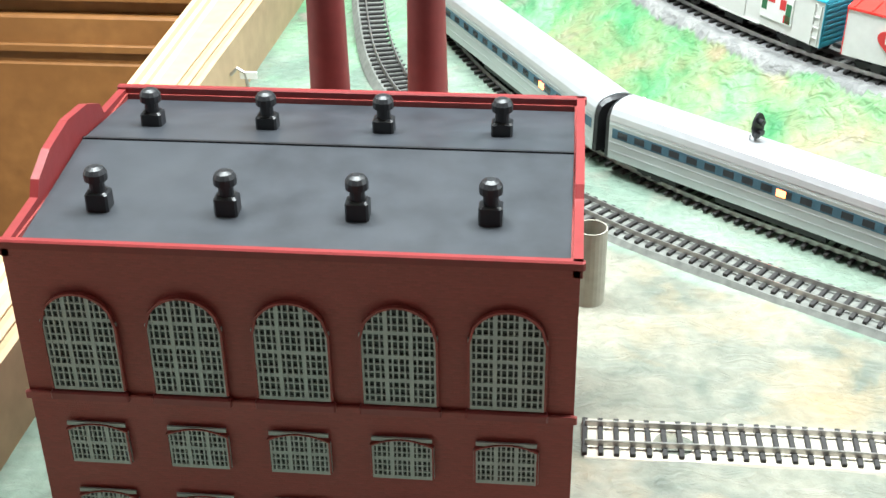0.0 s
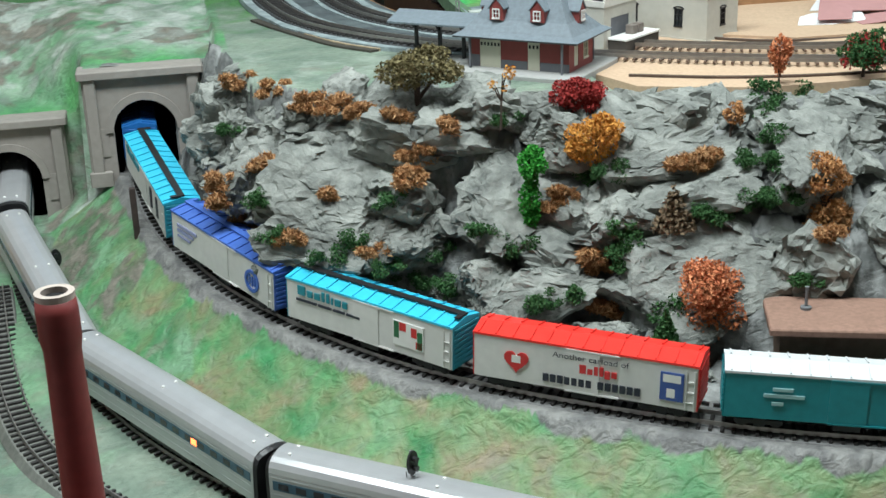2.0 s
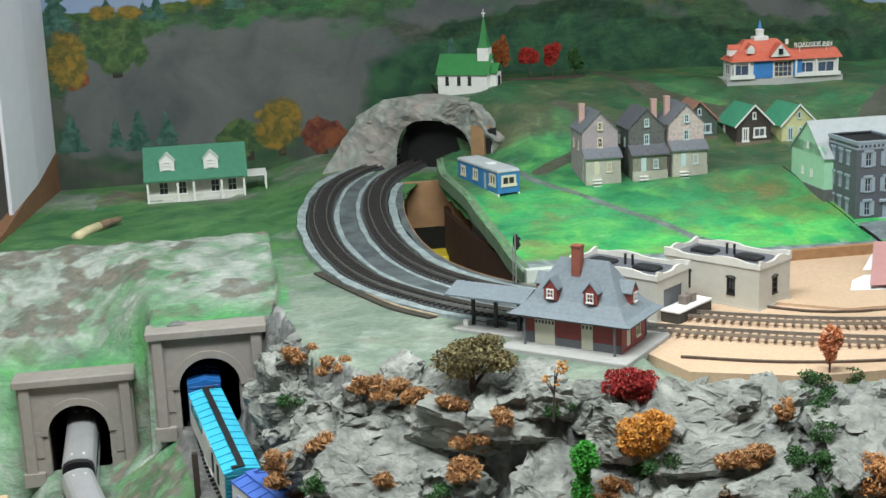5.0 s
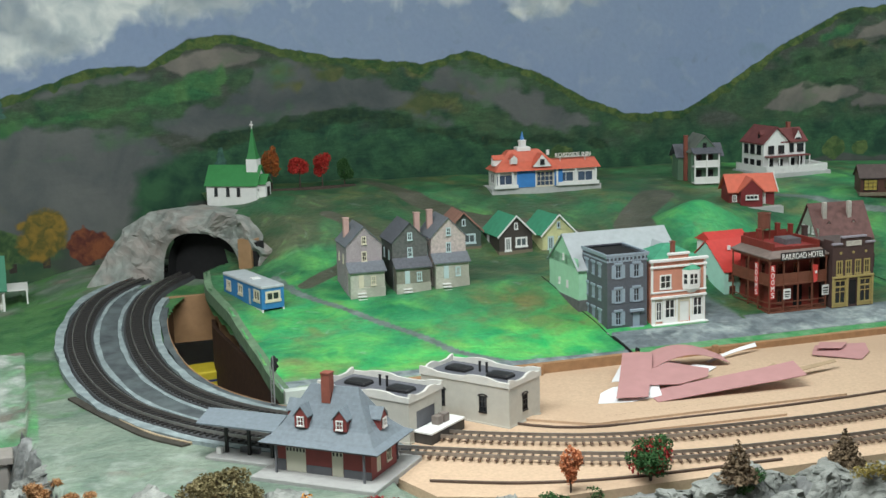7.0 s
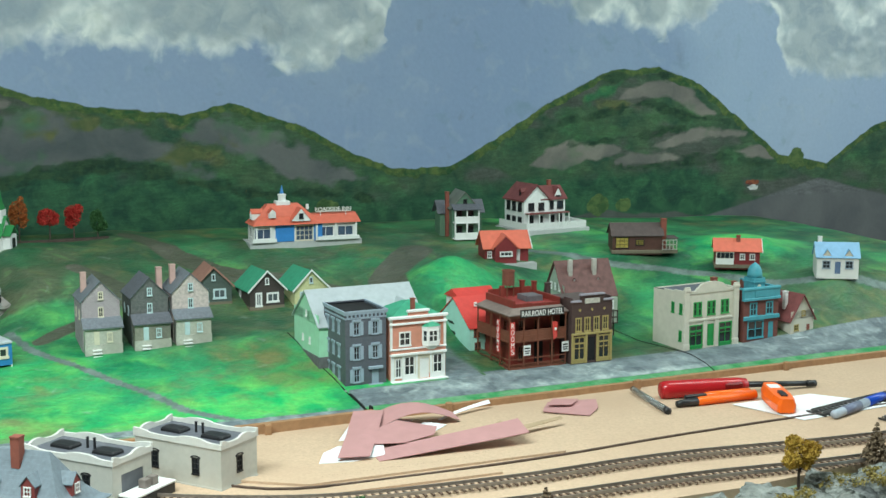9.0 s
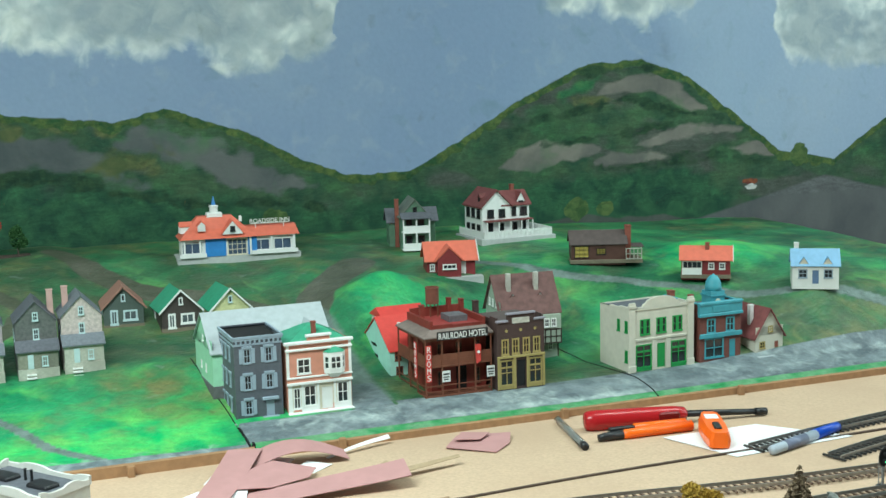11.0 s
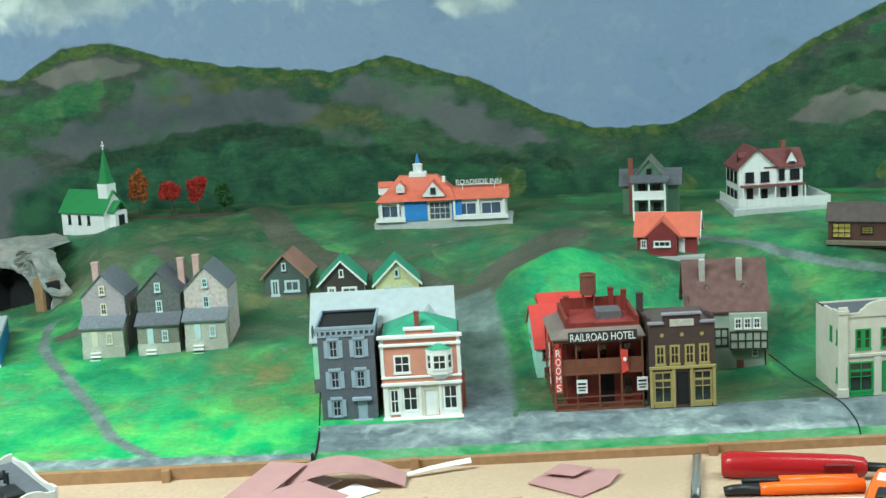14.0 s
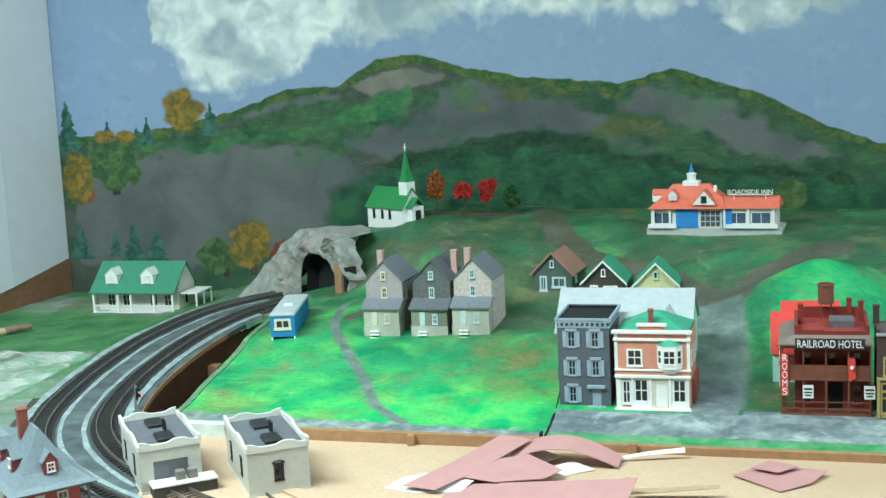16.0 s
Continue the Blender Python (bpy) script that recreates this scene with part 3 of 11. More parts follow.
def m_lane(X, Y, Z):
    f = lane(X, Y, [(0.60, 1.42), (0.545, 1.47), (0.50, 1.55), (0.43, 1.66), (0.40, 1.72), (0.385, 1.80)], 0.0065) + lane(X, Y, [(0.925, 1.50), (0.925, 1.60), (0.908, 1.72)], 0.032)
    return np.clip(f + lane(X, Y, [(1.2, 1.87), (1.30, 1.785), (1.41, 1.726), (1.48, 1.673), (1.55, 1.61), (1.8, 1.5)], 0.009), 0, 1)


def m_street(X, Y, Z):
    f = np.where((Y > 1.413) & (Y < 1.47) & (X > 0.757), 1.0, 0.0) + np.where((X > 0.90) & (X < 0.955) & (Y < 1.56) & (Y > 1.413), 1.0, 0.0)
    f = f + np.where((Y > 1.40) & (Y < 1.425) & (X < 0.757), 0.8, 0.0) + np.where((X > 0.955) & (Y > 1.44) & (Y < 1.485), 0.9, 0.0)
    return np.clip(f, 0, 1)


slab = sheet("town_slope", 0.24, 1.95, 1.387, 2.16, 0.005, town,
             lambda cx, cy, r: cx > np.interp(cy, [p[1] for p in EDGE], [p[0] for p in EDGE]),
             {"lime": m_lime, "vivid": m_vivid, "dry": m_dry, "scuff": m_scuff, "chalk": m_chalk, "earth": m_earth, "lane": m_lane, "street": m_street, "verge": lambda X, Y, Z: np.where(Y < 1.413, 1.0, 0.0) * (X > 0.757), "kerb": lambda X, Y, Z: np.where(Y < 1.402, 1.0, 0.0) * (X > 0.33) * (X <= 0.757)},
             TOWN_PAINT, "painted green town slope with grey street and lanes", "model landscape")

# the board on which the yard tracks lie, and the wooden strip in front of the town
shape = Shape()
shape.slab([(0.385, 1.04), (0.48, 1.000), (1.0, 0.982), (1.26, 1.0), (1.95, 1.02), (1.95, 1.384), (0.375, 1.384), (0.34, 1.34), (0.345, 1.16)], 0.338, BOARD + 0.0015)
tagged(part("baseboard_deck", shape, TAN), "raw tan fibreboard deck under the yard tracks", "board", kind="structure")
fascia = thing("wooden_strip", pose(0, 0, 0), "raw brown wooden strip edging the town with small cleats", "trim", kind="structure")
part("strip", Shape().box(0.40, 0.756, 1.3765, 1.3845, BOARD + 0.001, 0.3635), CUTWOOD, fascia)
part("strip", Shape().box(0.7565, 1.132, 1.3765, 1.3845, BOARD + 0.001, 0.3595), CUTWOOD, fascia)
part("strip", Shape().box(1.134, 1.95, 1.3765, 1.3845, BOARD + 0.001, 0.3600), CUTWOOD, fascia)
part("slab_joint", Shape().box(0.7560, 0.7585, 1.3865, 1.394, BOARD + 0.004, 0.3660), DARK, fascia)
for x in (0.62, 0.855, 1.135, 1.385):
    part("cleat", Shape().chamfer_box(x - 0.004, x + 0.004, 1.3695, 1.3762, BOARD + 0.0015, 0.3640, 0.001), CUTWOOD, fascia)
# dark gaps where the boards of the town meet
for line in ([(0.7575, 1.392), (0.757, 1.45), (0.750, 1.55), (0.741, 1.66)], [(1.279, 1.39), (1.284, 1.437), (1.269, 1.521), (1.243, 1.611)]):
    q, _ = glide(line, 30)
    gap = Shape()
    gap.rings([[(x - 0.0006, y, ground_z(x, y) - 0.004), (x + 0.0006, y, ground_z(x, y) - 0.004), (x + 0.0006, y, ground_z(x, y) + 0.0007), (x - 0.0006, y, ground_z(x, y) + 0.0007)] for x, y in q])
    part("slab_joint", gap, DARK, fascia)

# ---- painted backdrop ----
RIDGE = ((-0.30, 0.640), (-0.165, 0.632), (-0.052, 0.648), (0.059, 0.669), (0.17, 0.704), (0.26, 0.706), (0.325, 0.745), (0.40, 0.751), (0.475, 0.727), (0.60, 0.704), (0.73, 0.692), (0.81, 0.711), (0.93, 0.673), (1.04, 0.617), (1.115, 0.587), (1.23, 0.586), (1.335, 0.640), (1.445, 0.704), (1.585, 0.766), (1.70, 0.771), (1.80, 0.737), (1.885, 0.677), (2.01, 0.587), (2.139, 0.564), (2.26, 0.64), (2.5, 0.72))
CLOUD_FOOT = ((-0.3, 0.95), (-0.08, 0.90), (-0.068, 0.77), (-0.017, 0.738), (0.038, 0.70), (0.108, 0.711), (0.178, 0.734), (0.205, 0.774), (0.333, 0.775), (0.436, 0.79), (0.492, 0.806), (0.563, 0.80), (0.652, 0.795), (0.74, 0.80), (0.816, 0.79), (0.856, 0.81), (0.92, 0.77), (1.0, 0.775), (1.035, 0.81), (1.067, 0.776), (1.105, 0.82), (1.125, 0.91), (1.48, 0.91), (1.528, 0.863), (1.673, 0.838), (1.81, 0.856), (1.871, 0.91), (1.965, 0.91), (1.988, 0.806), (2.018, 0.748), (2.155, 0.758), (2.3, 0.752), (2.5, 0.755))


def along(table, X):
    return np.interp(X, [p[0] for p in table], [p[1] for p in table])


# fields and woods on the painted hills, as outlines in x and z
GREY_FIELDS = (((-0.118, 0.594), (0.057, 0.614), (0.211, 0.600), (0.288, 0.562), (0.343, 0.493), (0.294, 0.43), (-0.05, 0.40), (-0.26, 0.40), (-0.255, 0.570)),
               ((0.436, 0.688), (0.494, 0.699), (0.531, 0.688), (0.651, 0.665), (0.704, 0.640), (0.766, 0.602), (0.792, 0.574), (0.676, 0.610), (0.602, 0.621), (0.526, 0.610), (0.468, 0.594), (0.331, 0.589), (0.272, 0.610), (0.374, 0.644), (0.424, 0.665)),
               ((0.732, 0.657), (0.761, 0.687), (0.805, 0.689), (0.857, 0.665), (0.925, 0.635), (1.001, 0.593), (1.060, 0.572), (0.975, 0.568), (0.872, 0.602), (0.794, 0.636)),
               ((-0.037, 0.636), (0.064, 0.686), (0.158, 0.694), (0.250, 0.699), (0.320, 0.704), (0.268, 0.681), (0.176, 0.671), (0.070, 0.651)))
GREY_BANDS = (((1.593, 0.703), (1.621, 0.727), (1.684, 0.747), (1.741, 0.743), (1.794, 0.711), (1.838, 0.677), (1.806, 0.675), (1.753, 0.694), (1.718, 0.709), (1.661, 0.711)),
              ((1.672, 0.612), (1.753, 0.636), (1.800, 0.647), (1.872, 0.646), (1.927, 0.639), (1.921, 0.625), (1.848, 0.627), (1.782, 0.621), (1.706, 0.608)),
              ((1.400, 0.583), (1.450, 0.617), (1.504, 0.625), (1.592, 0.616), (1.609, 0.609), (1.559, 0.595), (1.520, 0.582), (1.470, 0.573)),
              ((1.885, 0.599), (1.934, 0.607), (2.003, 0.600), (1.997, 0.583), (1.922, 0.586)),
              ((1.600, 0.583), (1.640, 0.600), (1.700, 0.600), (1.760, 0.588), (1.690, 0.576)),
              ((0.280, 0.705), (0.341, 0.727), (0.400, 0.729), (0.457, 0.717), (0.437, 0.706), (0.378, 0.700), (0.318, 0.689)))
DARK_LINES = (((1.365, 0.630), (1.494, 0.672), (1.661, 0.708), (1.765, 0.682), (1.872, 0.659), (1.765, 0.667), (1.661, 0.692), (1.493, 0.657)),
              ((1.493, 0.621), (1.604, 0.643), (1.753, 0.649), (1.765, 0.643), (1.649, 0.626), (1.581, 0.617)),
              ((1.539, 0.752), (1.605, 0.762), (1.684, 0.763), (1.741, 0.754), (1.684, 0.750), (1.616, 0.748)),
              ((1.60, 0.568), (1.706, 0.587), (1.836, 0.598), (1.997, 0.575), (1.984, 0.562), (1.848, 0.579), (1.741, 0.566)),
              ((0.269, 0.566), (0.370, 0.586), (0.527, 0.612), (0.621, 0.620), (0.711, 0.592), (0.827, 0.566), (0.975, 0.556), (1.076, 0.540), (1.076, 0.526), (0.975, 0.536), (0.827, 0.544), (0.711, 0.572), (0.621, 0.600), (0.527, 0.592), (0.370, 0.568)))
WOODS = (((0.23, 0.530), (0.36, 0.580), (0.516, 0.612), (0.628, 0.620), (0.777, 0.577), (1.042, 0.536), (1.25, 0.555), (1.50, 0.560), (1.80, 0.575), (1.90, 0.50), (1.9, 0.42), (0.2, 0.42)),)
BRIGHT = (((0.10, 0.622), (0.20, 0.640), (0.297, 0.671), (0.378, 0.697), (0.392, 0.683), (0.355, 0.654), (0.295, 0.645), (0.202, 0.626)),
          ((-0.02, 0.600), (0.06, 0.622), (0.14, 0.628), (0.06, 0.606)),
          ((1.50, 0.700), (1.56, 0.735), (1.62, 0.750), (1.60, 0.722), (1.55, 0.700)),
          ((1.93, 0.640), (1.97, 0.632), (2.03, 0.590), (1.98, 0.610)))
OCHRE_DABS = (((0.474, 0.682), (0.531, 0.690), (0.582, 0.685), (0.568, 0.669), (0.511, 0.668)),
              ((0.686, 0.630), (0.749, 0.636), (0.812, 0.637), (0.784, 0.614), (0.730, 0.603)),
              ((0.60, 0.700), (0.70, 0.694), (0.72, 0.680), (0.64, 0.686)),
              ((1.56, 0.690), (1.62, 0.706), (1.66, 0.702), (1.60, 0.688)))
# painted trees: pines as x, foot, top, half width; round ones as x, z, half width, half height
PINES = ((-0.262, 0.604, 0.703, 0.032), (-0.182, 0.637, 0.664, 0.011), (-0.104, 0.620, 0.667, 0.018), (-0.125, 0.622, 0.655, 0.013), (0.020, 0.631, 0.695, 0.021), (-0.150, 0.410, 0.482, 0.030), (-0.186, 0.420, 0.470, 0.016), (-0.105, 0.410, 0.476, 0.026), (-0.257, 0.415, 0.480, 0.030), (0.371, 0.505, 0.572, 0.022))
GREEN_TREES = ((-0.175, 0.591, 0.056, 0.048), (0.020, 0.420, 0.042, 0.029))
GOLD_TREES = ((-0.033, 0.677, 0.038, 0.033), (-0.250, 0.560, 0.027, 0.050), (0.078, 0.440, 0.040, 0.038), (-0.19, 0.636, 0.02, 0.012), (-0.145, 0.634, 0.02, 0.010))
LIME_TREES = ((1.56, 0.500, 0.024, 0.022), (1.62, 0.497, 0.018, 0.014), (0.987, 0.513, 0.022, 0.024), (1.235, 0.495, 0.03, 0.022), (2.055, 0.58, 0.02, 0.024))
RED_TREES = ((1.940, 0.530, 0.016, 0.006), (0.150, 0.418, 0.036, 0.029), (-0.24, 0.530, 0.018, 0.02))
TRUNKS = ((-0.175, 0.529, 0.56, 0.008), (0.027, 0.383, 0.40, 0.006), (0.080, 0.385, 0.412, 0.006), (0.150, 0.378, 0.40, 0.006), (-0.03, 0.637, 0.655, 0.002))


def outline_depth(X, Z, poly):
    """Distance inside (+) or outside (-) a closed outline."""
    closed = list(poly) + [poly[0]]
    d, s, a = line_distance(X, Z, closed)
    return np.where(inside(X, Z, list(poly)), d, -d)


def fields(X, Z, polys, soft, ragged, seed):
    best = np.full(X.shape, -9.0)
    for poly in polys:
        best = np.maximum(best, outline_depth(X, Z, poly))
    return smoothstep(-soft, soft, best + ragged * fbm(X, Z * 1.6, 26, seed))


def pine_mask(X, Z):
    m = np.zeros(X.shape)
    for x, z0, z1, hw in PINES:
        t = (z1 - Z) / (z1 - z0)
        steps = t * 6 - np.floor(t * 6)
        w = hw * t * (0.62 + 0.38 * steps) + 0.003 * vnoise(X, Z, 160, 6)
        m = np.maximum(m, smoothstep(0.005, -0.005, np.abs(X - x) - w) * (t > 0) * (t < 1))
    return m


def crown_mask(X, Z, spots, seed):
    m = np.zeros(X.shape)
    for x, z, rx, rz in spots:
        d = np.hypot((X - x) / rx, (Z - z) / rz) + 0.35 * fbm(X, Z, 55, seed)
        m = np.maximum(m, smoothstep(1.28, 0.74, d))
    return m


def trunk_mask(X, Z):
    m = np.zeros(X.shape)
    for x, z0, z1, hw in TRUNKS:
        m = np.maximum(m, smoothstep(0.002, -0.002, np.abs(X - x) - hw) * (Z > z0) * (Z < z1))
    return m


def backdrop_sheet():
    x0, x1, z0, z1, step = -0.30, 2.45, 0.30, 1.25, 0.004
    nx, nz = int((x1 - x0) / step) + 1, int((z1 - z0) / step) + 1
    X, Z = np.meshgrid(np.linspace(x0, x1, nx), np.linspace(z0, z1, nz))
    idx = np.arange(nx * nz).reshape(nz, nx)
    quads = np.stack([idx[:-1, :-1], idx[:-1, 1:], idx[1:, 1:], idx[1:, :-1]], -1).reshape(-1, 4)
    me = bpy.data.meshes.new("backdrop")
    me.from_pydata(np.stack([X, np.full(X.shape, 2.16), Z], -1).reshape(-1, 3).tolist(), [], quads.tolist())
    ridge = along(RIDGE, X) + 0.004 * fbm(X, Z * 0, 60, 3)
    under = ridge - Z
    hill = smoothstep(-0.006, 0.006, under)
    foot = along(CLOUD_FOOT, X + 0.045 * fbm(X, Z, 13, 31, 5))
    rise = Z - foot + 0.028 * fbm(X, Z, 16, 21, 5)
    cloud = smoothstep(-0.028, 0.045, rise + 0.010 * fbm(X, Z, 55, 23, 3))
    grey = smoothstep(0.1, 0.5, fbm(X * 0.8, Z * 1.1, 10, 77, 4) + 0.42 - 2.6 * np.abs(rise - 0.07))
    left = smoothstep(0.10, 0.02, X - 0.25)
    plain = np.maximum(fields(X, Z, GREY_FIELDS, 0.010, 0.022, 61), fields(X, Z, GREY_BANDS, 0.006, 0.010, 65))
    masks = {"stroke": hill * (1 - 0.85 * plain) * (Z > 0.50), "light_sky": 0.9 * smoothstep(1.35, 2.15, X + 0.2 * fbm(X, Z, 3, 91)), "cloud": cloud, "haze": cloud * grey, "hill": hill,
             "grey": hill * fields(X, Z, GREY_FIELDS, 0.010, 0.022, 61) * smoothstep(0.004, 0.02, under),
             "band": hill * fields(X, Z, GREY_BANDS, 0.006, 0.010, 65),
             "wood": fields(X, Z, WOODS, 0.030, 0.020, 9) * (0.8 + 0.2 * fbm(X, Z, 12, 9)),
             "bright": hill * np.maximum(fields(X, Z, BRIGHT, 0.008, 0.02, 71), np.clip(0.75 * fbm(X, Z * 2, 14, 73), 0, 1) * (Z > 0.56)) * smoothstep(0.012, 0.03, under),
             "dark": hill * fields(X, Z, DARK_LINES, 0.004, 0.016, 67) * (0.75 + 0.5 * fbm(X, Z, 30, 68)), "ochre": hill * fields(X, Z, OCHRE_DABS, 0.012, 0.03, 69),
             "crest": hill * (1 - smoothstep(0.006, 0.022, under + 0.012 * fbm(X, Z, 30, 4))),
             "shade": hill * smoothstep(0.35, 0.75, fbm(X * 0.9 + Z, Z * 2.2, 9, 83) + 0.45),
             "low": smoothstep(-0.010, 0.014, 0.470 + 0.012 * np.sin(X * 5) + 0.015 * fbm(X, Z * 0, 10, 18) - Z) * (1 - left),
             "slope": smoothstep(0.0, 0.03, 0.548 - np.abs(X - 2.12) * 0.23 - Z),
             "trunk": trunk_mask(X, Z), "pine": pine_mask(X, Z), "green": crown_mask(X, Z, GREEN_TREES, 14), "gold": crown_mask(X, Z, GOLD_TREES, 15), "red": crown_mask(X, Z, RED_TREES, 16), "lime_tree": crown_mask(X, Z, LIME_TREES, 17), "chalk": crown_mask(X, Z, ((1.942, 0.520, 0.014, 0.005),), 18)}
    for key, a in masks.items():
        at = me.attributes.new(key, "FLOAT", "POINT")
        at.data.foreach_set("value", a.ravel().astype(np.float32))
    me.materials.append(paint("painted_sky_and_hills", [
        ("", (0.225, 0.300, 0.445), (0.25, 0.325, 0.455), 3, 0),
        ("light_sky", (0.30, 0.385, 0.52), (0.34, 0.42, 0.54), 3, 0),
        ("cloud", (0.45, 0.52, 0.54), (0.72, 0.75, 0.73), 26, 1.0, 0.30),
        ("haze", (0.27, 0.33, 0.39), (0.41, 0.46, 0.48), 24, 1.1, 0.42),
        ("hill", (0.022, 0.062, 0.036), (0.055, 0.104, 0.052), 20, 0.05),
        ("shade", (0.050, 0.064, 0.052), (0.080, 0.092, 0.075), 14, 0.8, 0.4),
        ("grey", (0.068, 0.082, 0.085), (0.128, 0.136, 0.132), 8, 0.6, 0.35),
        ("band", (0.115, 0.112, 0.105), (0.20, 0.185, 0.16), 12, 0.5, 0.3),
        ("bright", (0.025, 0.115, 0.048), (0.065, 0.165, 0.06), 22, 0.9, 0.4),
        ("ochre", (0.06, 0.09, 0.035), (0.11, 0.12, 0.05), 30, 1.0, 0.35),
        ("crest", (0.022, 0.070, 0.025), (0.085, 0.125, 0.035), 60, 0.7),
        ("wood", (0.012, 0.050, 0.030), (0.034, 0.108, 0.050), 26, 0.4, 0.25),
        ("dark", (0.010, 0.034, 0.020), (0.026, 0.062, 0.028), 60, 0.8, 0.3),
        ("low", (0.050, 0.060, 0.052), (0.080, 0.090, 0.080), 16, 0.6),
        ("slope", (0.085, 0.09, 0.095), (0.12, 0.125, 0.125), 10, 0.3),
        ("trunk", (0.03, 0.025, 0.022), (0.045, 0.038, 0.03), 40, 0.2),
        ("pine", (0.016, 0.06, 0.045), (0.06, 0.14, 0.11), 60, 0.3),
        ("green", (0.028, 0.07, 0.028), (0.085, 0.14, 0.05), 60, 0.7),
        ("red", (0.09, 0.025, 0.02), (0.22, 0.07, 0.03), 60, 0.8),
        ("lime_tree", (0.035, 0.08, 0.026), (0.095, 0.14, 0.045), 60, 0.8),
        ("chalk", (0.45, 0.45, 0.43), (0.55, 0.55, 0.53), 60, 0.2),
        ("gold", (0.085, 0.085, 0.022), (0.25, 0.155, 0.028), 70, 1.0, 0.3)], 0.85, 0.12, 120.0, speck=0.06, brush=("stroke", 0.16)))
    ob = new("backdrop", me)
    return tagged(ob, "hand-painted backdrop of green hills, autumn trees and cloudy sky", "backdrop", kind="structure")


backdrop_sheet()

# ---- room round the layout ----
PLASTER = mat("room_wall_paint", (0.62, 0.62, 0.60), 0.85, 0.04, 60, 0.1)
CABINET = mat("orange_varnished_wood", (0.31, 0.135, 0.042), 0.4, 0.16, 40, 0.05, second=(0.24, 0.10, 0.03), scale2=6)
# floor and unseen south wall, darkened to cut light bounced onto the house fronts
DARKFLOOR = mat("low_bounce_floor", (0.10, 0.085, 0.075), 0.95, 0.15, 200, 0.2)
DARKWALL = mat("low_bounce_wall", (0.17, 0.12, 0.08), 0.7, 0.12, 30, 0.1)
for name, b in (("floor", (-1.6, 3.2, -2.0, 2.6, -0.96, -0.9)), ("ceiling", (-1.6, 3.2, -2.0, 2.6, 1.6, 1.66)), ("wall_north", (-1.6, 3.2, 2.55, 2.6, -0.9, 1.6)),
                ("wall_south", (-1.6, 3.2, -2.0, -1.95, -0.9, 1.6)), ("wall_west", (-1.6, -1.55, -1.95, 2.55, -0.9, 1.6)), ("wall_east", (3.15, 3.2, -1.95, 2.55, -0.9, 1.6))):
    tagged(part(name, Shape().box(*b), {"floor": DARKFLOOR, "wall_south": DARKWALL}.get(name, PLASTER)), "plain even-coloured " + name.split("_")[0], name.split("_")[0], kind="structure")

# ---- house kit (sizes in millimetres) ----
MM = 0.001
FACES = {"f": (0, -1), "r": (1, 0), "b": (0, 1), "l": (-1, 0)}
MESHES = {}


def face_pose(face, w, d, u, v, out=0.0):
    """Pose on a wall: x along the wall, y into it, z up. u from the wall's middle, to the right as seen from outside."""
    turn = {"f": 0, "r": 90, "b": 180, "l": -90}[face]
    off = (d if face in "fb" else w) / 2 + out
    return pose(0, 0, 0, 0, 0, turn) @ pose(u * MM, -off * MM, v * MM)


def wall_panel(s, face, w, d, h, openings, depth=1.2, base=0.0):
    span = w if face in "fb" else d
    m = face_pose(face, w, d, 0, 0)
    us = sorted({-span / 2, span / 2, *(o[0] - o[2] / 2 for o in openings), *(o[0] + o[2] / 2 for o in openings)})
    vs = sorted({base, h, *(o[1] for o in openings), *(o[1] + o[3] for o in openings)})
    for a, b in zip(us, us[1:]):
        for c, e in zip(vs, vs[1:]):
            mu, mv = (a + b) / 2, (c + e) / 2
            if any(abs(mu - o[0]) < o[2] / 2 and o[1] < mv < o[1] + o[3] for o in openings):
                continue
            s.add([(a * MM, 0, c * MM), (b * MM, 0, c * MM), (b * MM, 0, e * MM), (a * MM, 0, e * MM)], [(0, 1, 2, 3)], m)
    for u, v, ow, oh in openings:
        a, b, c, e, k = (u - ow / 2) * MM, (u + ow / 2) * MM, v * MM, (v + oh) * MM, depth * MM
        s.add([(a, 0, c), (b, 0, c), (b, 0, e), (a, 0, e), (a, k, c), (b, k, c), (b, k, e), (a, k, e)], [(0, 4, 5, 1), (1, 5, 6, 2), (2, 6, 7, 3), (3, 7, 4, 0)], m)


def grid_frame(xs, zs, y0, y1):
    """A frame with bars cut from one piece: even strips of xs and zs are solid."""
    s = Shape()
    nz, n = len(zs), len(xs) * len(zs)
    at = lambda i, j, back: i * nz + j + (n if back else 0)
    solid = lambda i, j: 0 <= i < len(xs) - 1 and 0 <= j < nz - 1 and (i % 2 == 0 or j % 2 == 0)
    faces = []
    for i in range(len(xs) - 1):
        for j in range(nz - 1):
            if not solid(i, j):
                continue
            faces.append((at(i, j, 0), at(i + 1, j, 0), at(i + 1, j + 1, 0), at(i, j + 1, 0)))
            faces.append((at(i, j + 1, 1), at(i + 1, j + 1, 1), at(i + 1, j, 1), at(i, j, 1)))
            for di, dj, p, q in ((-1, 0, (i, j + 1), (i, j)), (1, 0, (i + 1, j), (i + 1, j + 1)), (0, -1, (i, j), (i + 1, j)), (0, 1, (i + 1, j + 1), (i, j + 1))):
                if not solid(i + di, j + dj):
                    faces.append((at(*q, 0), at(*p, 0), at(*p, 1), at(*q, 1)))
    return s.add([(x, y, z) for y in (y0, y1) for x in xs for z in zs], faces)


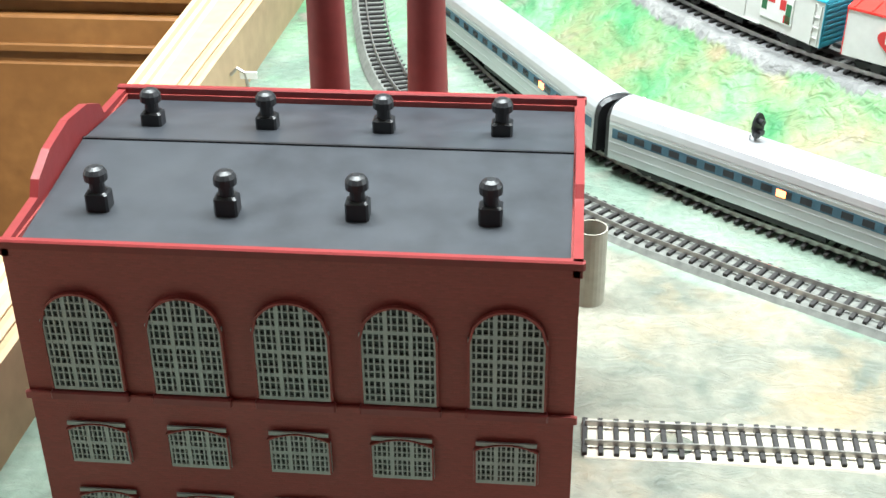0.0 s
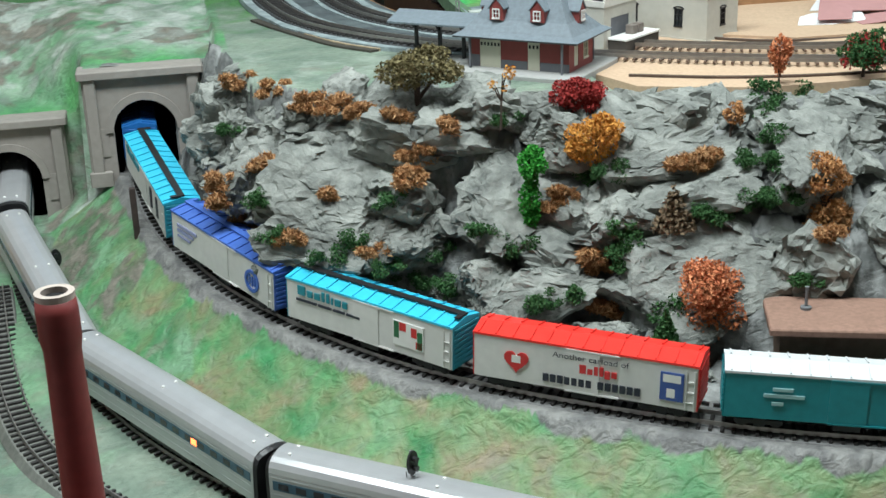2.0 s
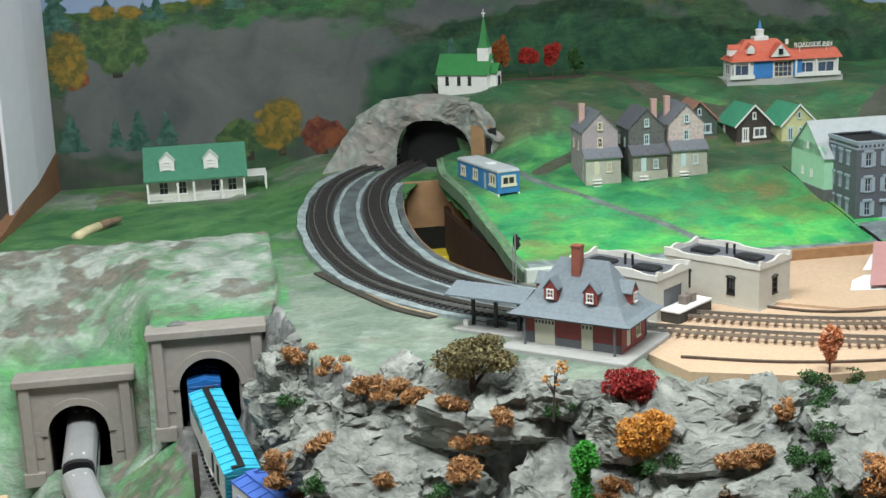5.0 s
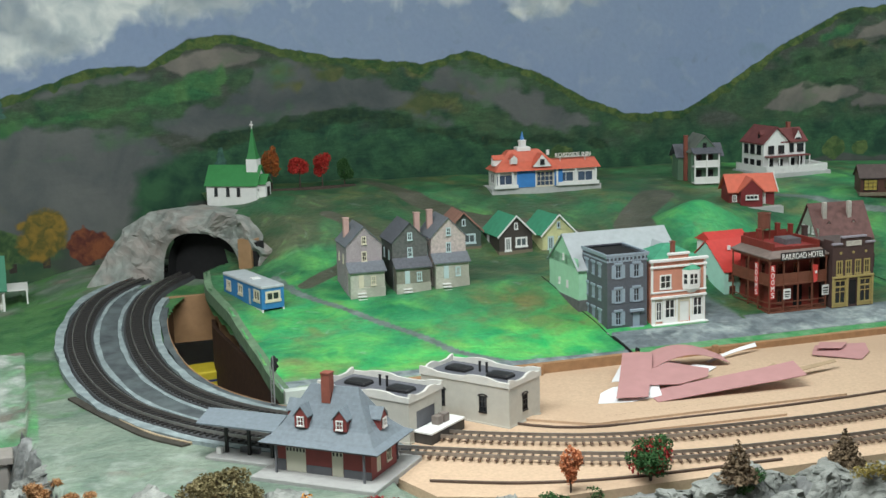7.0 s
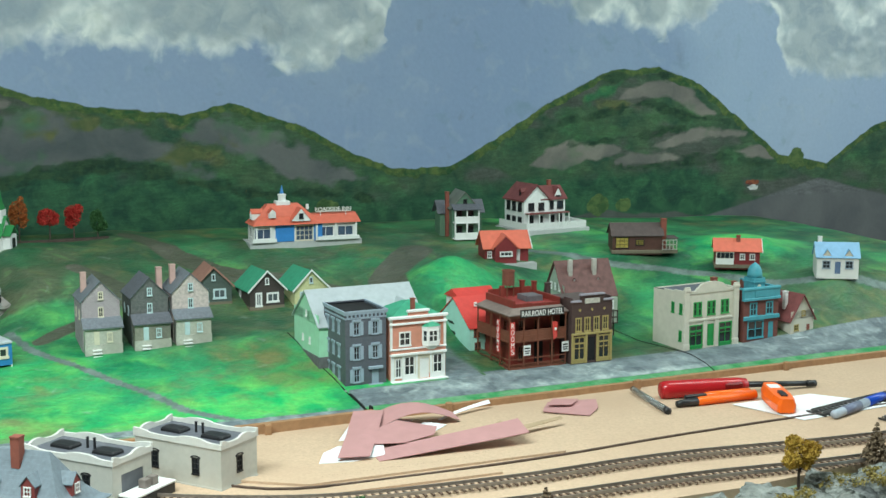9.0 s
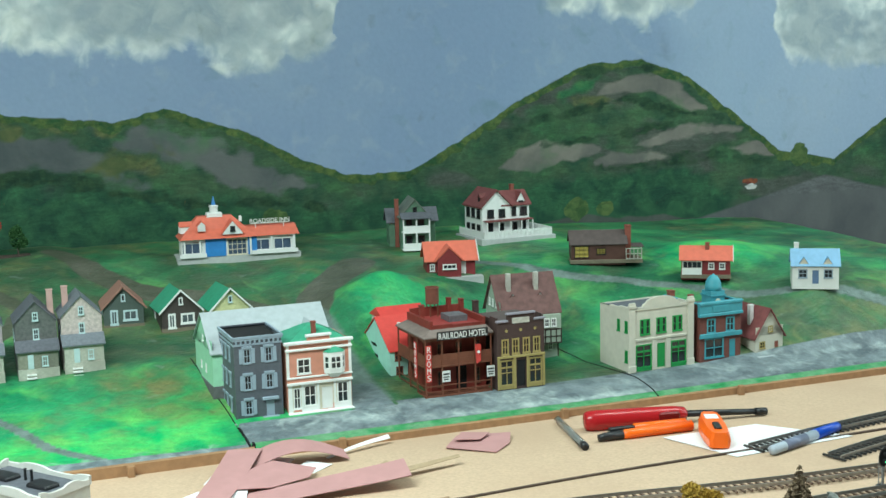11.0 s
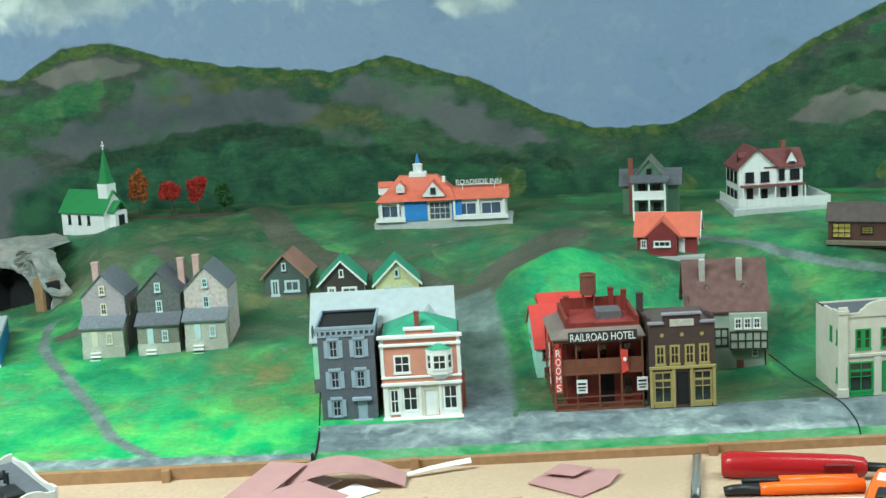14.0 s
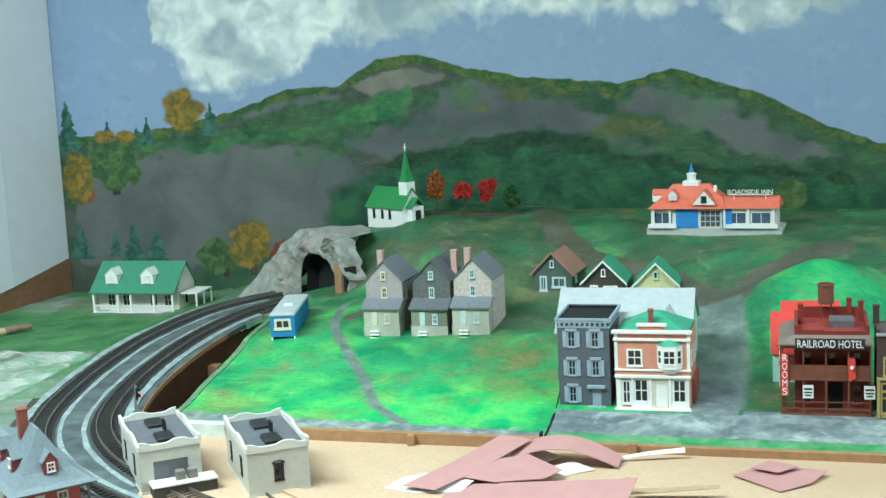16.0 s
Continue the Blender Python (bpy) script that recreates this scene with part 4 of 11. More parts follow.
def window_mesh(w, h, nx, ny, bar, material, sill):
    key = ("window", w, h, nx, ny, bar, material.name, sill)
    if key not in MESHES:
        a, b, t = w / 2 * MM, h * MM, bar * MM
        xs, zs = [-a - t * .4, -a + t], [-t * (1.1 if sill else .5), t * .7]
        for i in range(1, nx):
            xs += [-a + 2 * a * i / nx - t * .3, -a + 2 * a * i / nx + t * .3]
        for j in range(1, ny):
            zs += [b * j / ny - t * .3, b * j / ny + t * .3]
        xs, zs = xs + [a - t, a + t * .4], zs + [b - t, b + t * .5]
        s = grid_frame(xs, zs, -0.5 * MM, 0.6 * MM)
        if sill:
            s.box(-a - t * .9, a + t * .9, -1.1 * MM, -0.48 * MM, -t * 1.2, t * .5)
        MESHES[key] = s.mesh("window", material)
    return MESHES[key]


def pane_mesh(w, h, material):
    key = ("pane", w, h, material.name)
    if key not in MESHES:
        MESHES[key] = Shape().box(-w / 2 * MM, w / 2 * MM, 0.7 * MM, 1.1 * MM, 0, h * MM).mesh("pane", material)
    return MESHES[key]


def window(parent, face, w, d, o, trim, nx=2, ny=2, bar=1.0, sill=True, pane=None, name="window"):
    m = face_pose(face, w, d, o[0], o[1])
    win = part(name, window_mesh(o[2], o[3], nx, ny, bar, trim, sill), trim, parent, "", m)
    part("pane", pane_mesh(o[2], o[3], pane or GLASS), GLASS, win)
    return win


def door_mesh(w, h, material):
    key = ("door", w, h, material.name)
    if key not in MESHES:
        s = Shape().box(-w / 2 * MM, w / 2 * MM, 0.5 * MM, 1.1 * MM, 0, h * MM)
        for x in (-1, 1):
            for z0, z1 in ((0.08, 0.42), (0.5, 0.92)):
                s.box((x * w / 4 - w * .16) * MM, (x * w / 4 + w * .16) * MM, 0.3 * MM, 0.6 * MM, z0 * h * MM, z1 * h * MM)
        MESHES[key] = s.mesh("door", material)
    return MESHES[key]


def door(parent, face, w, d, o, material):
    return part("door", door_mesh(o[2], o[3], material), material, parent, "", face_pose(face, w, d, o[0], o[1]))


def gable_roof(s, w, d, h, rise, over=2.0, thick=1.2, ridge="x", off=0.0):
    """Two slopes from the eaves at height h; the ridge runs along x or y."""
    span, length = (d, w) if ridge == "x" else (w, d)
    k = rise / (span / 2)
    e = span / 2 + over
    y = [(-e, h - k * over), (0, h + rise), (e, h - k * over), (e, h - k * over + thick), (0, h + rise + thick * 1.2), (-e, h - k * over + thick)]
    L = length / 2 + over
    m = pose(off * MM, 0, 0, 0, 0, 0 if ridge == "y" else 90) if ridge == "y" else pose(off * MM, 0, 0, 0, 0, -90)
    s.prism([(a * MM, (z + 0.15) * MM) for a, z in y], -L * MM, L * MM, m)


def gable_wall(s, w, d, h, rise, ridge="x"):
    for side in (-1, 1):
        if ridge == "x":
            x = side * w / 2 * MM
            v = [(x, -d / 2 * MM, h * MM), (x, d / 2 * MM, h * MM), (x, 0, (h + rise) * MM)]
        else:
            y = side * d / 2 * MM
            v = [(-w / 2 * MM, y, h * MM), (w / 2 * MM, y, h * MM), (0, y, (h + rise) * MM)]
        flip = (ridge == "x") == (side > 0)
        s.add(v, [(0, 1, 2) if flip else (0, 2, 1)])


def house(name, at, rz, w, d, h, wall, roof=None, rise=0, ridge="x", over=2.0, holes=None, trim=None, doors=(), door_mat=None, label="", group="", nx=2, ny=2, bar=1.0, pane=None, sink=6.0, category="model house"):
    """A model house: walls with openings, windows, doors and a pitched roof. holes: face -> [(u, v, w, h)]."""
    x, y, z = at
    th = thing(name, pose(x, y, z, 0, 0, rz), label, category, group)
    s = Shape()
    holes = holes or {}
    for f in "frbl":
        cut = list(holes.get(f, ())) + [o for g, o in doors if g == f]
        wall_panel(s, f, w, d, h, cut, base=-sink)
    if rise:
        gable_wall(s, w, d, h, rise, ridge)
    part("wall", s, wall, th)
    # a solid near-black block stands in for the unlit rooms
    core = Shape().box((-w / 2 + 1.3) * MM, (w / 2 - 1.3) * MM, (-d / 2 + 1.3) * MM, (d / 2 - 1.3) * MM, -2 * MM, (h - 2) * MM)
    part("shade_core", core, DARK, th)
    if roof and rise:
        r = Shape()
        gable_roof(r, w, d, h, rise, over, ridge=ridge)
        part("roof", r, roof, th)
    for f, some in holes.items():
        for o in some:
            window(th, f, w, d, o, trim or WHITE, nx, ny, bar, pane=pane)
    for f, o in doors:
        door(th, f, w, d, o, door_mat or trim or WHITE)
    return th


def add_box(th, name, x0, x1, y0, y1, z0, z1, material, label="", c=0.0):
    s = Shape()
    if c:
        s.chamfer_box(x0 * MM, x1 * MM, y0 * MM, y1 * MM, z0 * MM, z1 * MM, c * MM)
    else:
        s.box(x0 * MM, x1 * MM, y0 * MM, y1 * MM, z0 * MM, z1 * MM)
    return part(name, s, material, th, label)


def chimney(th, x, y, z0, z1, t, material):
    s = Shape().box((x - t / 2) * MM, (x + t / 2) * MM, (y - t / 2) * MM, (y + t / 2) * MM, z0 * MM, (z1 - 1.5) * MM)
    s.box((x - t / 2 - .5) * MM, (x + t / 2 + .5) * MM, (y - t / 2 - .5) * MM, (y + t / 2 + .5) * MM, (z1 - 1.5) * MM, z1 * MM)
    return part("chimney", s, material, th)


def attach_window(th, x, y, z, rz, w, h, trim, nx=2, ny=2, bar=1.0, name="window", pane=None):
    """A window that sits on a surface, its foot at x, y, z (mm), looking along -y turned by rz."""
    m = pose(x * MM, y * MM, z * MM, 0, 0, rz) @ pose(0, -0.0012, 0)
    win = part(name, window_mesh(w, h, nx, ny, bar, trim, True), trim, th, "", m)
    part("pane", pane_mesh(w, h, pane or GLASS), GLASS, win)


def dormer(th, x, y, z, w, h, rise, deep, wall, roof, trim, rz=0, win=True):
    """A small gabled dormer whose front foot stands at x, y, z (mm)."""
    m = pose(x * MM, y * MM, z * MM, 0, 0, rz)
    s = Shape()
    s.prism([(-w / 2 * MM, 0), (w / 2 * MM, 0), (w / 2 * MM, h * MM), (0, (h + rise) * MM), (-w / 2 * MM, h * MM)], 0, deep * MM)
    dm = part("dormer", s, wall, th, "", m)
    r = Shape()
    k = rise / (w / 2)
    e = w / 2 + 1.2
    r.prism([(a * MM, q * MM) for a, q in ((-e, h - 1.2 * k), (0, h + rise), (e, h - 1.2 * k), (e, h - 1.2 * k + 1), (0, h + rise + 1.2), (-e, h - 1.2 * k + 1))], -1.0 * MM, deep * MM)
    part("dormer_roof", r, roof, dm)
    if win:
        wm = part("window", window_mesh(w * 0.5, h * 0.72, 2, 2, 0.7, trim, True), trim, dm, "", pose(0, -0.0009, h * 0.18 * MM))
        return wm
    return dm


def lettering(text, size, m, material, parent, width=None, name="lettering", extrude=0.0004):
    """Raised letters in the built-in font, standing on x with the face towards -y."""
    cu = bpy.data.curves.new(name, "FONT")
    cu.body, cu.size, cu.extrude, cu.align_x = text, size, extrude, "CENTER"
    tmp = bpy.data.objects.new(name, cu)
    scene.collection.objects.link(tmp)
    bpy.context.view_layer.update()
    me = bpy.data.meshes.new_from_object(tmp)
    bpy.data.objects.remove(tmp)
    bpy.data.curves.remove(cu)
    if width:
        xs = [v.co.x for v in me.vertices]
        k = width / (max(xs) - min(xs))
        for v in me.vertices:
            v.co.x *= k
    me.transform(pose(0, 0, 0, 90))
    me.materials.clear()
    me.materials.append(material)
    return part(name, me, material, parent, "", m)


# paints of the town
P_GREY = siding("grey_painted_brick", (0.115, 0.125, 0.15), 0.0016, 0.25)
P_BLUEGREY = mat("pale_blue_trim", (0.30, 0.37, 0.44), 0.55, 0.08)
P_ORANGE = mat("salmon_wall", (0.62, 0.27, 0.19), 0.6, 0.06)
P_TEALROOF = mat("green_roof", (0.06, 0.32, 0.19), 0.55, 0.12)
P_ROOFGREY = mat("pale_grey_roof", (0.42, 0.46, 0.48), 0.65, 0.08)
P_MINT = mat("mint_wall", (0.38, 0.68, 0.48), 0.6, 0.06)
P_STONE = mat("dark_stone_base", (0.14, 0.14, 0.145), 0.8, 0.2)
P_CREAMW = mat("cream_stone_wall", (0.60, 0.57, 0.48), 0.65, 0.06, second=(0.53, 0.50, 0.42))
P_GREEN = mat("bright_green_paint", (0.03, 0.29, 0.07), 0.5, 0.1)
P_BRICKRED = brickwork("dark_red_brick", (0.19, 0.055, 0.04), (0.15, 0.06, 0.05))
P_TURQ = mat("turquoise_paint", (0.075, 0.31, 0.375), 0.5, 0.1)
P_HOTEL = mat("oxblood_wall", (0.21, 0.035, 0.025), 0.55, 0.12)
P_HOTELWOOD = mat("red_brown_posts", (0.17, 0.06, 0.035), 0.6, 0.15)
P_ROOFRED = mat("bright_red_roof", (0.62, 0.06, 0.05), 0.5, 0.08)
P_CORAL = mat("coral_roof", (0.68, 0.16, 0.10), 0.55, 0.08)
P_BROWN = siding("dark_brown_brick", (0.075, 0.045, 0.042), 0.0016, 0.2)
P_OCHRE = mat("ochre_paint", (0.37, 0.29, 0.11), 0.55, 0.1)
P_MAROON = mat("maroon_shingles", (0.20, 0.062, 0.06), 0.7, 0.18)
P_SLATE = siding("slate_roof", (0.16, 0.175, 0.20), 0.003, 0.4, vary=0.16)
P_SLATE2 = siding("dark_slate_roof", (0.115, 0.12, 0.14), 0.003, 0.4, vary=0.18)
P_WEATHER = brickwork("weathered_lavender_shingles", (0.46, 0.395, 0.42), (0.26, 0.215, 0.23), 0.0036)
P_WEATHER2 = siding("weathered_grey_boards", (0.155, 0.155, 0.155), 0.0022, 0.6, vary=0.2)
P_WEATHER3 = siding("weathered_tan_boards", (0.57, 0.47, 0.45), 0.0022, 0.6, True, vary=0.2)
P_PORCHWOOD = siding("bleached_porch_wood", (0.60, 0.58, 0.52), 0.0022, 0.5, vary=0.15, dirt=(0.40, 0.37, 0.32))
P_LTBLUE = mat("pale_aqua_trim", (0.50, 0.62, 0.64), 0.55, 0.06)
P_GGREEN = siding("grey_green_boards", (0.105, 0.135, 0.12), 0.0022, 0.5)
P_DBROWN = siding("chocolate_boards", (0.075, 0.06, 0.055), 0.0022, 0.5)
P_YELLOW = siding("pale_yellow_boards", (0.68, 0.66, 0.36), 0.0022, 0.4)
P_BRNROOF = mat("faded_brown_roof", (0.33, 0.17, 0.13), 0.7, 0.12)
P_SOIL = mat("muddy_foundation", (0.20, 0.17, 0.12), 0.85, 0.15)
P_RED = mat("barn_red_boards", (0.21, 0.032, 0.035), 0.55, 0.1)
P_BLUE = mat("cobalt_blue_paint", (0.05, 0.22, 0.55), 0.45, 0.08)
P_SKY = mat("light_blue_roof", (0.23, 0.42, 0.62), 0.55, 0.08)
P_SAGE = siding("sage_boards", (0.13, 0.23, 0.155), 0.0022, 0.4)
P_PINKBRICK = mat("pink_chimney", (0.52, 0.34, 0.30), 0.7, 0.1)
P_BRICKCH = mat("brick_chimney", (0.26, 0.08, 0.055), 0.7, 0.15)
P_BROWNROOF = mat("brown_felt_roof", (0.10, 0.075, 0.07), 0.8, 0.15)
P_AMBER = mat("amber_curtain", (0.55, 0.42, 0.10), 0.6, 0.2)
P_CHGREEN = mat("church_green_roof", (0.035, 0.22, 0.065), 0.5, 0.08)
G_WIN = mat("curtained_glass", (0.10, 0.12, 0.13), 0.15, 0.2, bump=0)


# ---- main street ----
def grey_block():
    w, d, h = 57, 76, 98
    holes = {"f": [(u, v, 8.5, 17) for u in (-13, 13) for v in (36, 68)] + [(-13, 6, 8.5, 17)], "l": [(u, v, 7, 15) for u in (-24, -4, 16) for v in (7, 37, 68)]}
    th = house("town_house", (0.7870, 1.519, 0.3675), 0.5, w, d, h, P_GREY, trim=P_BLUEGREY, holes=holes, doors=[("f", (13, 2, 10, 18))], door_mat=P_BLUEGREY, bar=1.1, label="tall grey three-storey town house with pale blue shutters and cornice")
    for f, some in holes.items():
        for u, v, ow, oh in some:
            m = face_pose(f, w, d, u, v)
            part("lintel", Shape().box(-.0062, .0062, -.0016, 0, (oh + 0.6) * MM, (oh + 3.4) * MM), P_BLUEGREY, th, "", m)
            for k in (-1, 1):
                if f == "f":
                    part("shutter", Shape().box((k * 7.2 - 2.2) * MM, (k * 7.2 + 2.2) * MM, -.0011, 0, -0.3 * MM, (oh + .3) * MM), P_BLUEGREY, th, "", m)
    add_box(th, "door_hood", 3, 23, -d / 2 - 3.5, -d / 2, 22, 25.5, P_BLUEGREY, c=.6)
    add_box(th, "doorstep", 3, 23, -d / 2 - 4, -d / 2 - .1, -2, 2.2, P_BLUEGREY, c=.4)
    for z0, z1, o in ((89, 91, 0.8), (95, 97.5, 1.6), (97.5, 100, 2.2)):
        s = Shape()
        for x0, x1, y0, y1 in ((-w / 2 - o, w / 2 + o, -d / 2 - o, -d / 2), (-w / 2 - o, -w / 2, -d / 2, d / 2), (w / 2, w / 2 + o, -d / 2, d / 2)):
            s.box(x0 * MM, x1 * MM, y0 * MM, y1 * MM, z0 * MM, z1 * MM)
        part("cornice", s, P_BLUEGREY, th)
    for k in range(10):
        add_box(th, "bracket", -w / 2 + 2 + k * 5.6, -w / 2 + 4 + k * 5.6, -d / 2 - 1.5, -d / 2, 91.1, 95, P_BLUEGREY)
    add_box(th, "roof", -w / 2 + 1.5, w / 2 - 1.5, -d / 2 + 1.5, d / 2 - 1.5, 88, 90, P_BROWNROOF)
    add_box(th, "parapet", -w / 2, w / 2, d / 2 - 2, d / 2, 97.9, 99.6, P_GREY)
    add_box(th, "pavement", -w / 2 - 4, w / 2 + 2, -d / 2 - 10, d / 2, -5, -1.2, mat("pavement_grey", (0.30, 0.32, 0.32), 0.8, 0.1))


def salmon_shop():
    w, d, h = 80, 70, 84
    holes = {"f": [(-19, 48, 16, 18), (-28.5, 6, 9, 25), (-12.5, 8, 15, 25), (28.5, 8, 14, 25)], "r": [(u, 46, 8, 16) for u in (-18, 4, 22)], "l": [(-10, 46, 8, 16)]}
    th = house("corner_shop", (0.8615, 1.517, 0.3675), 0.5, w, d, h, P_ORANGE, trim=WHITE, holes=holes, doors=[("f", (9, 2, 14, 27))], door_mat=WHITE, bar=1.3, label="salmon two-storey shop with white trim, bay window and green roof")
    F = -d / 2
    add_box(th, "shopfront", -39.5, -34.5, F - 1, F, 0, 35, WHITE)
    for x0, x1, z0, z1 in ((-34.5, -33, 0, 35), (-24, -20, 8, 35), (-5, 2, 0, 35), (16, 21.5, 8, 35), (35.5, 39.5, 0, 35), (-33, -24, 31, 35), (-20, -5, 33, 35), (21.5, 35.5, 33, 35), (2, 16, 29, 35)):
        add_box(th, "shopfront_panel", x0, x1, F - .5, F - .02, z0, z1, CREAM)
    for x in (-22, -2.5, 18.5, 37.5):
        add_box(th, "pilaster", x - 1.4, x + 1.4, F - 1.4, F - .02, 0, 35, WHITE, c=.3)
    for x0, x1 in ((-23, -4), (20, 37)):
        add_box(th, "stall_riser", x0, x1, F - .9, F, 0, 8, WHITE)
    add_box(th, "fascia_board", -41, 41, F - 3, F, 35, 38, WHITE, c=.5)
    add_box(th, "frieze", -40, 40, F - 1, F, 38, 42.5, P_ORANGE)
    add_box(th, "string_course", -41, 41, F - 2.2, F, 42.5, 44.5, WHITE, c=.4)
    add_box(th, "corner_board", -40.5, -37, F - .8, F, 44.5, 84, WHITE)
    add_box(th, "corner_board", 37, 40.5, F - .8, F, 44.5, 84, WHITE)
    add_box(th, "cornice", -41.5, 41.5, F - 2.4, F + 1, 76, 78.5, WHITE, c=.5)
    add_box(th, "cornice", -43, 43, F - 3.4, F + 2, 84, 87.5, WHITE, c=.8)
    add_box(th, "parapet", -14, 14, F - 1, F + 2, 87.5, 92, P_ORANGE)
    add_box(th, "cornice", -16, 16, F - 2.6, F + 2.6, 92, 95, WHITE, c=.7)
    # bay window
    bay = Shape()
    ring = lambda z, k: [((19 + a * k) * MM, (F + b * k) * MM, z * MM) for a, b in ((-13, 0), (-7.5, -7), (7.5, -7), (13, 0))]
    bay.rings([ring(40, .45), ring(46, 1), ring(51, 1)])
    bay.rings([ring(67, 1), ring(70, 1.06), ring(71.5, 1.06)])
    b = part("bay_window", bay, WHITE, th)
    part("bay_roof", Shape().rings([ring(71.5, 1.1), ring(79, .15)]), P_TEALROOF, b)
    for x, y, rz in ((19, F - 7, 0), (8.7, F - 3.5, -52), (29.3, F - 3.5, 52)):
        m = pose(x * MM, y * MM, 0.051, 0, 0, rz)
        wm = part("window", window_mesh(14 if rz == 0 else 8, 16, 2 if rz == 0 else 1, 2, 1.5, WHITE, False), WHITE, b, "", m)
        part("pane", pane_mesh(14 if rz == 0 else 8, 16, GLASS), GLASS, b, "", m)
    s = Shape()
    s.rings([[(x * MM, y * MM, 84 * MM) for x, y in ((-39, F + 2), (39, F + 2), (39, 34), (-39, 34))], [(x * MM, y * MM, 101 * MM) for x, y in ((-6, -6), (6, -6), (6, 6), (-6, 6))]])
    part("hipped_roof", s, P_TEALROOF, th, "green hipped roof")
    chimney(th, -2, -22, 86, 108, 5, P_BRICKCH)
    add_box(th, "doorstep", -41, 41, F - 8, F - .1, -3, 1.6, WHITE, c=.5)
    add_box(th, "side_stairs", 40.2, 44, -20, 28, 4, 30, P_BRICKCH)


def mint_barn():
    th = house("mint_house", (0.82, 1.592, 0.366), 1.0, 150, 96, 72, P_MINT, P_ROOFGREY, 40, "x", 3, {"l": [(-14, 42, 6, 9), (12, 42, 6, 9), (0, 78, 5, 8)]}, WHITE, label="long mint-green house with pale grey roof and stone base")
    add_box(th, "foundation", -75.8, 75.8, -48.8, 48.8, -6, 30, P_STONE)
    s = Shape()
    s.prism([(-9 * MM, 0), (9 * MM, 0), (0, 11 * MM)], -0.03, 0.0)
    part("cross_gable", s, P_ROOFGREY, th, "", pose(0.05, -0.018, 0.088))


def cream_bank():
    w, d, h = 96, 74, 82
    holes = {"f": [(u, 49, 15, 20) for u in (-26, 0, 26)] + [(-28, 5, 24, 30), (28, 5, 24, 30)], "l": [(u, v, 6, 15) for u, v in ((8, 52), (26, 52), (26, 12))]}
    th = house("bank_building", (1.3295, 1.517, 0.3685), 4.5, w, d, h, P_CREAMW, trim=P_GREEN, holes=holes, doors=[("f", (0, 2, 13, 33))], door_mat=P_GREEN, bar=1.1, label="cream two-storey commercial building with bright green windows")
    F = -d / 2
    for x in (-47, 47):
        add_box(th, "pilaster", x - 5, x + 5, F - 2.2, F + 1, 0, 93, P_CREAMW, c=.6)
        add_box(th, "plinth", x - 5.8, x + 5.8, F - 3, F + 1, 0, 9, P_CREAMW, c=.6)
        add_box(th, "capital", x - 5.8, x + 5.8, F - 3, F + 1.6, 86, 90, P_CREAMW, c=.6)
    for x in (-11, 11):
        add_box(th, "pier", x - 3.6, x + 3.6, F - 1.4, F + .05, 0, 40, P_CREAMW, c=.4)
    add_box(th, "string_course", -42, 42, F - 1.4, F + .05, 41, 44, P_CREAMW, c=.4)
    add_box(th, "stall_riser", -40, -16, F - .8, F + .5, 0, 5, P_GREEN)
    add_box(th, "stall_riser", 16, 40, F - .8, F + .5, 0, 5, P_GREEN)
    for u in (-26, 0, 26):
        add_box(th, "mullion", u - 2.2, u + 2.2, F - .3, F + .9, 49, 69, P_GREEN)
    for u in (-28, 28):
        add_box(th, "transom", u - 12, u + 12, F - .3, F + .9, 25, 27.5, P_GREEN)
    s = Shape()
    out = [(-47, 82), (47, 82), (47, 86), (30, 86), (28, 89)] + [(24 * math.cos(a), 91 + 7 * math.sin(a)) for a in np.linspace(0, math.pi, 9)] + [(-28, 89), (-30, 86), (-47, 86)]
    s.prism([(x * MM, z * MM) for x, z in out], (F - 1) * MM, (F + 3) * MM)
    part("parapet", s, P_CREAMW, th)
    for x0, x1, y0, y1 in ((-48, -45.5, F + 3, 37), (45.5, 48, F + 3, 37), (-45.5, 45.5, 34.5, 37)):
        s = Shape()
        for k in range(3):
            if x1 - x0 < 4:
                ya, yb = y0 + (y1 - y0) * k / 3, y0 + (y1 - y0) * (k + 1) / 3
                s.box(x0 * MM, x1 * MM, ya * MM, yb * MM, 82 * MM, (86 - 2 * k) * MM)
        if x1 - x0 > 4:
            s.box(x0 * MM, x1 * MM, y0 * MM, y1 * MM, 78 * MM, 82 * MM)
        part("side_parapet", s, P_CREAMW, th)
    add_box(th, "roof", -46, 46, F + 2, 35, 78, 80.5, P_SLATE2)


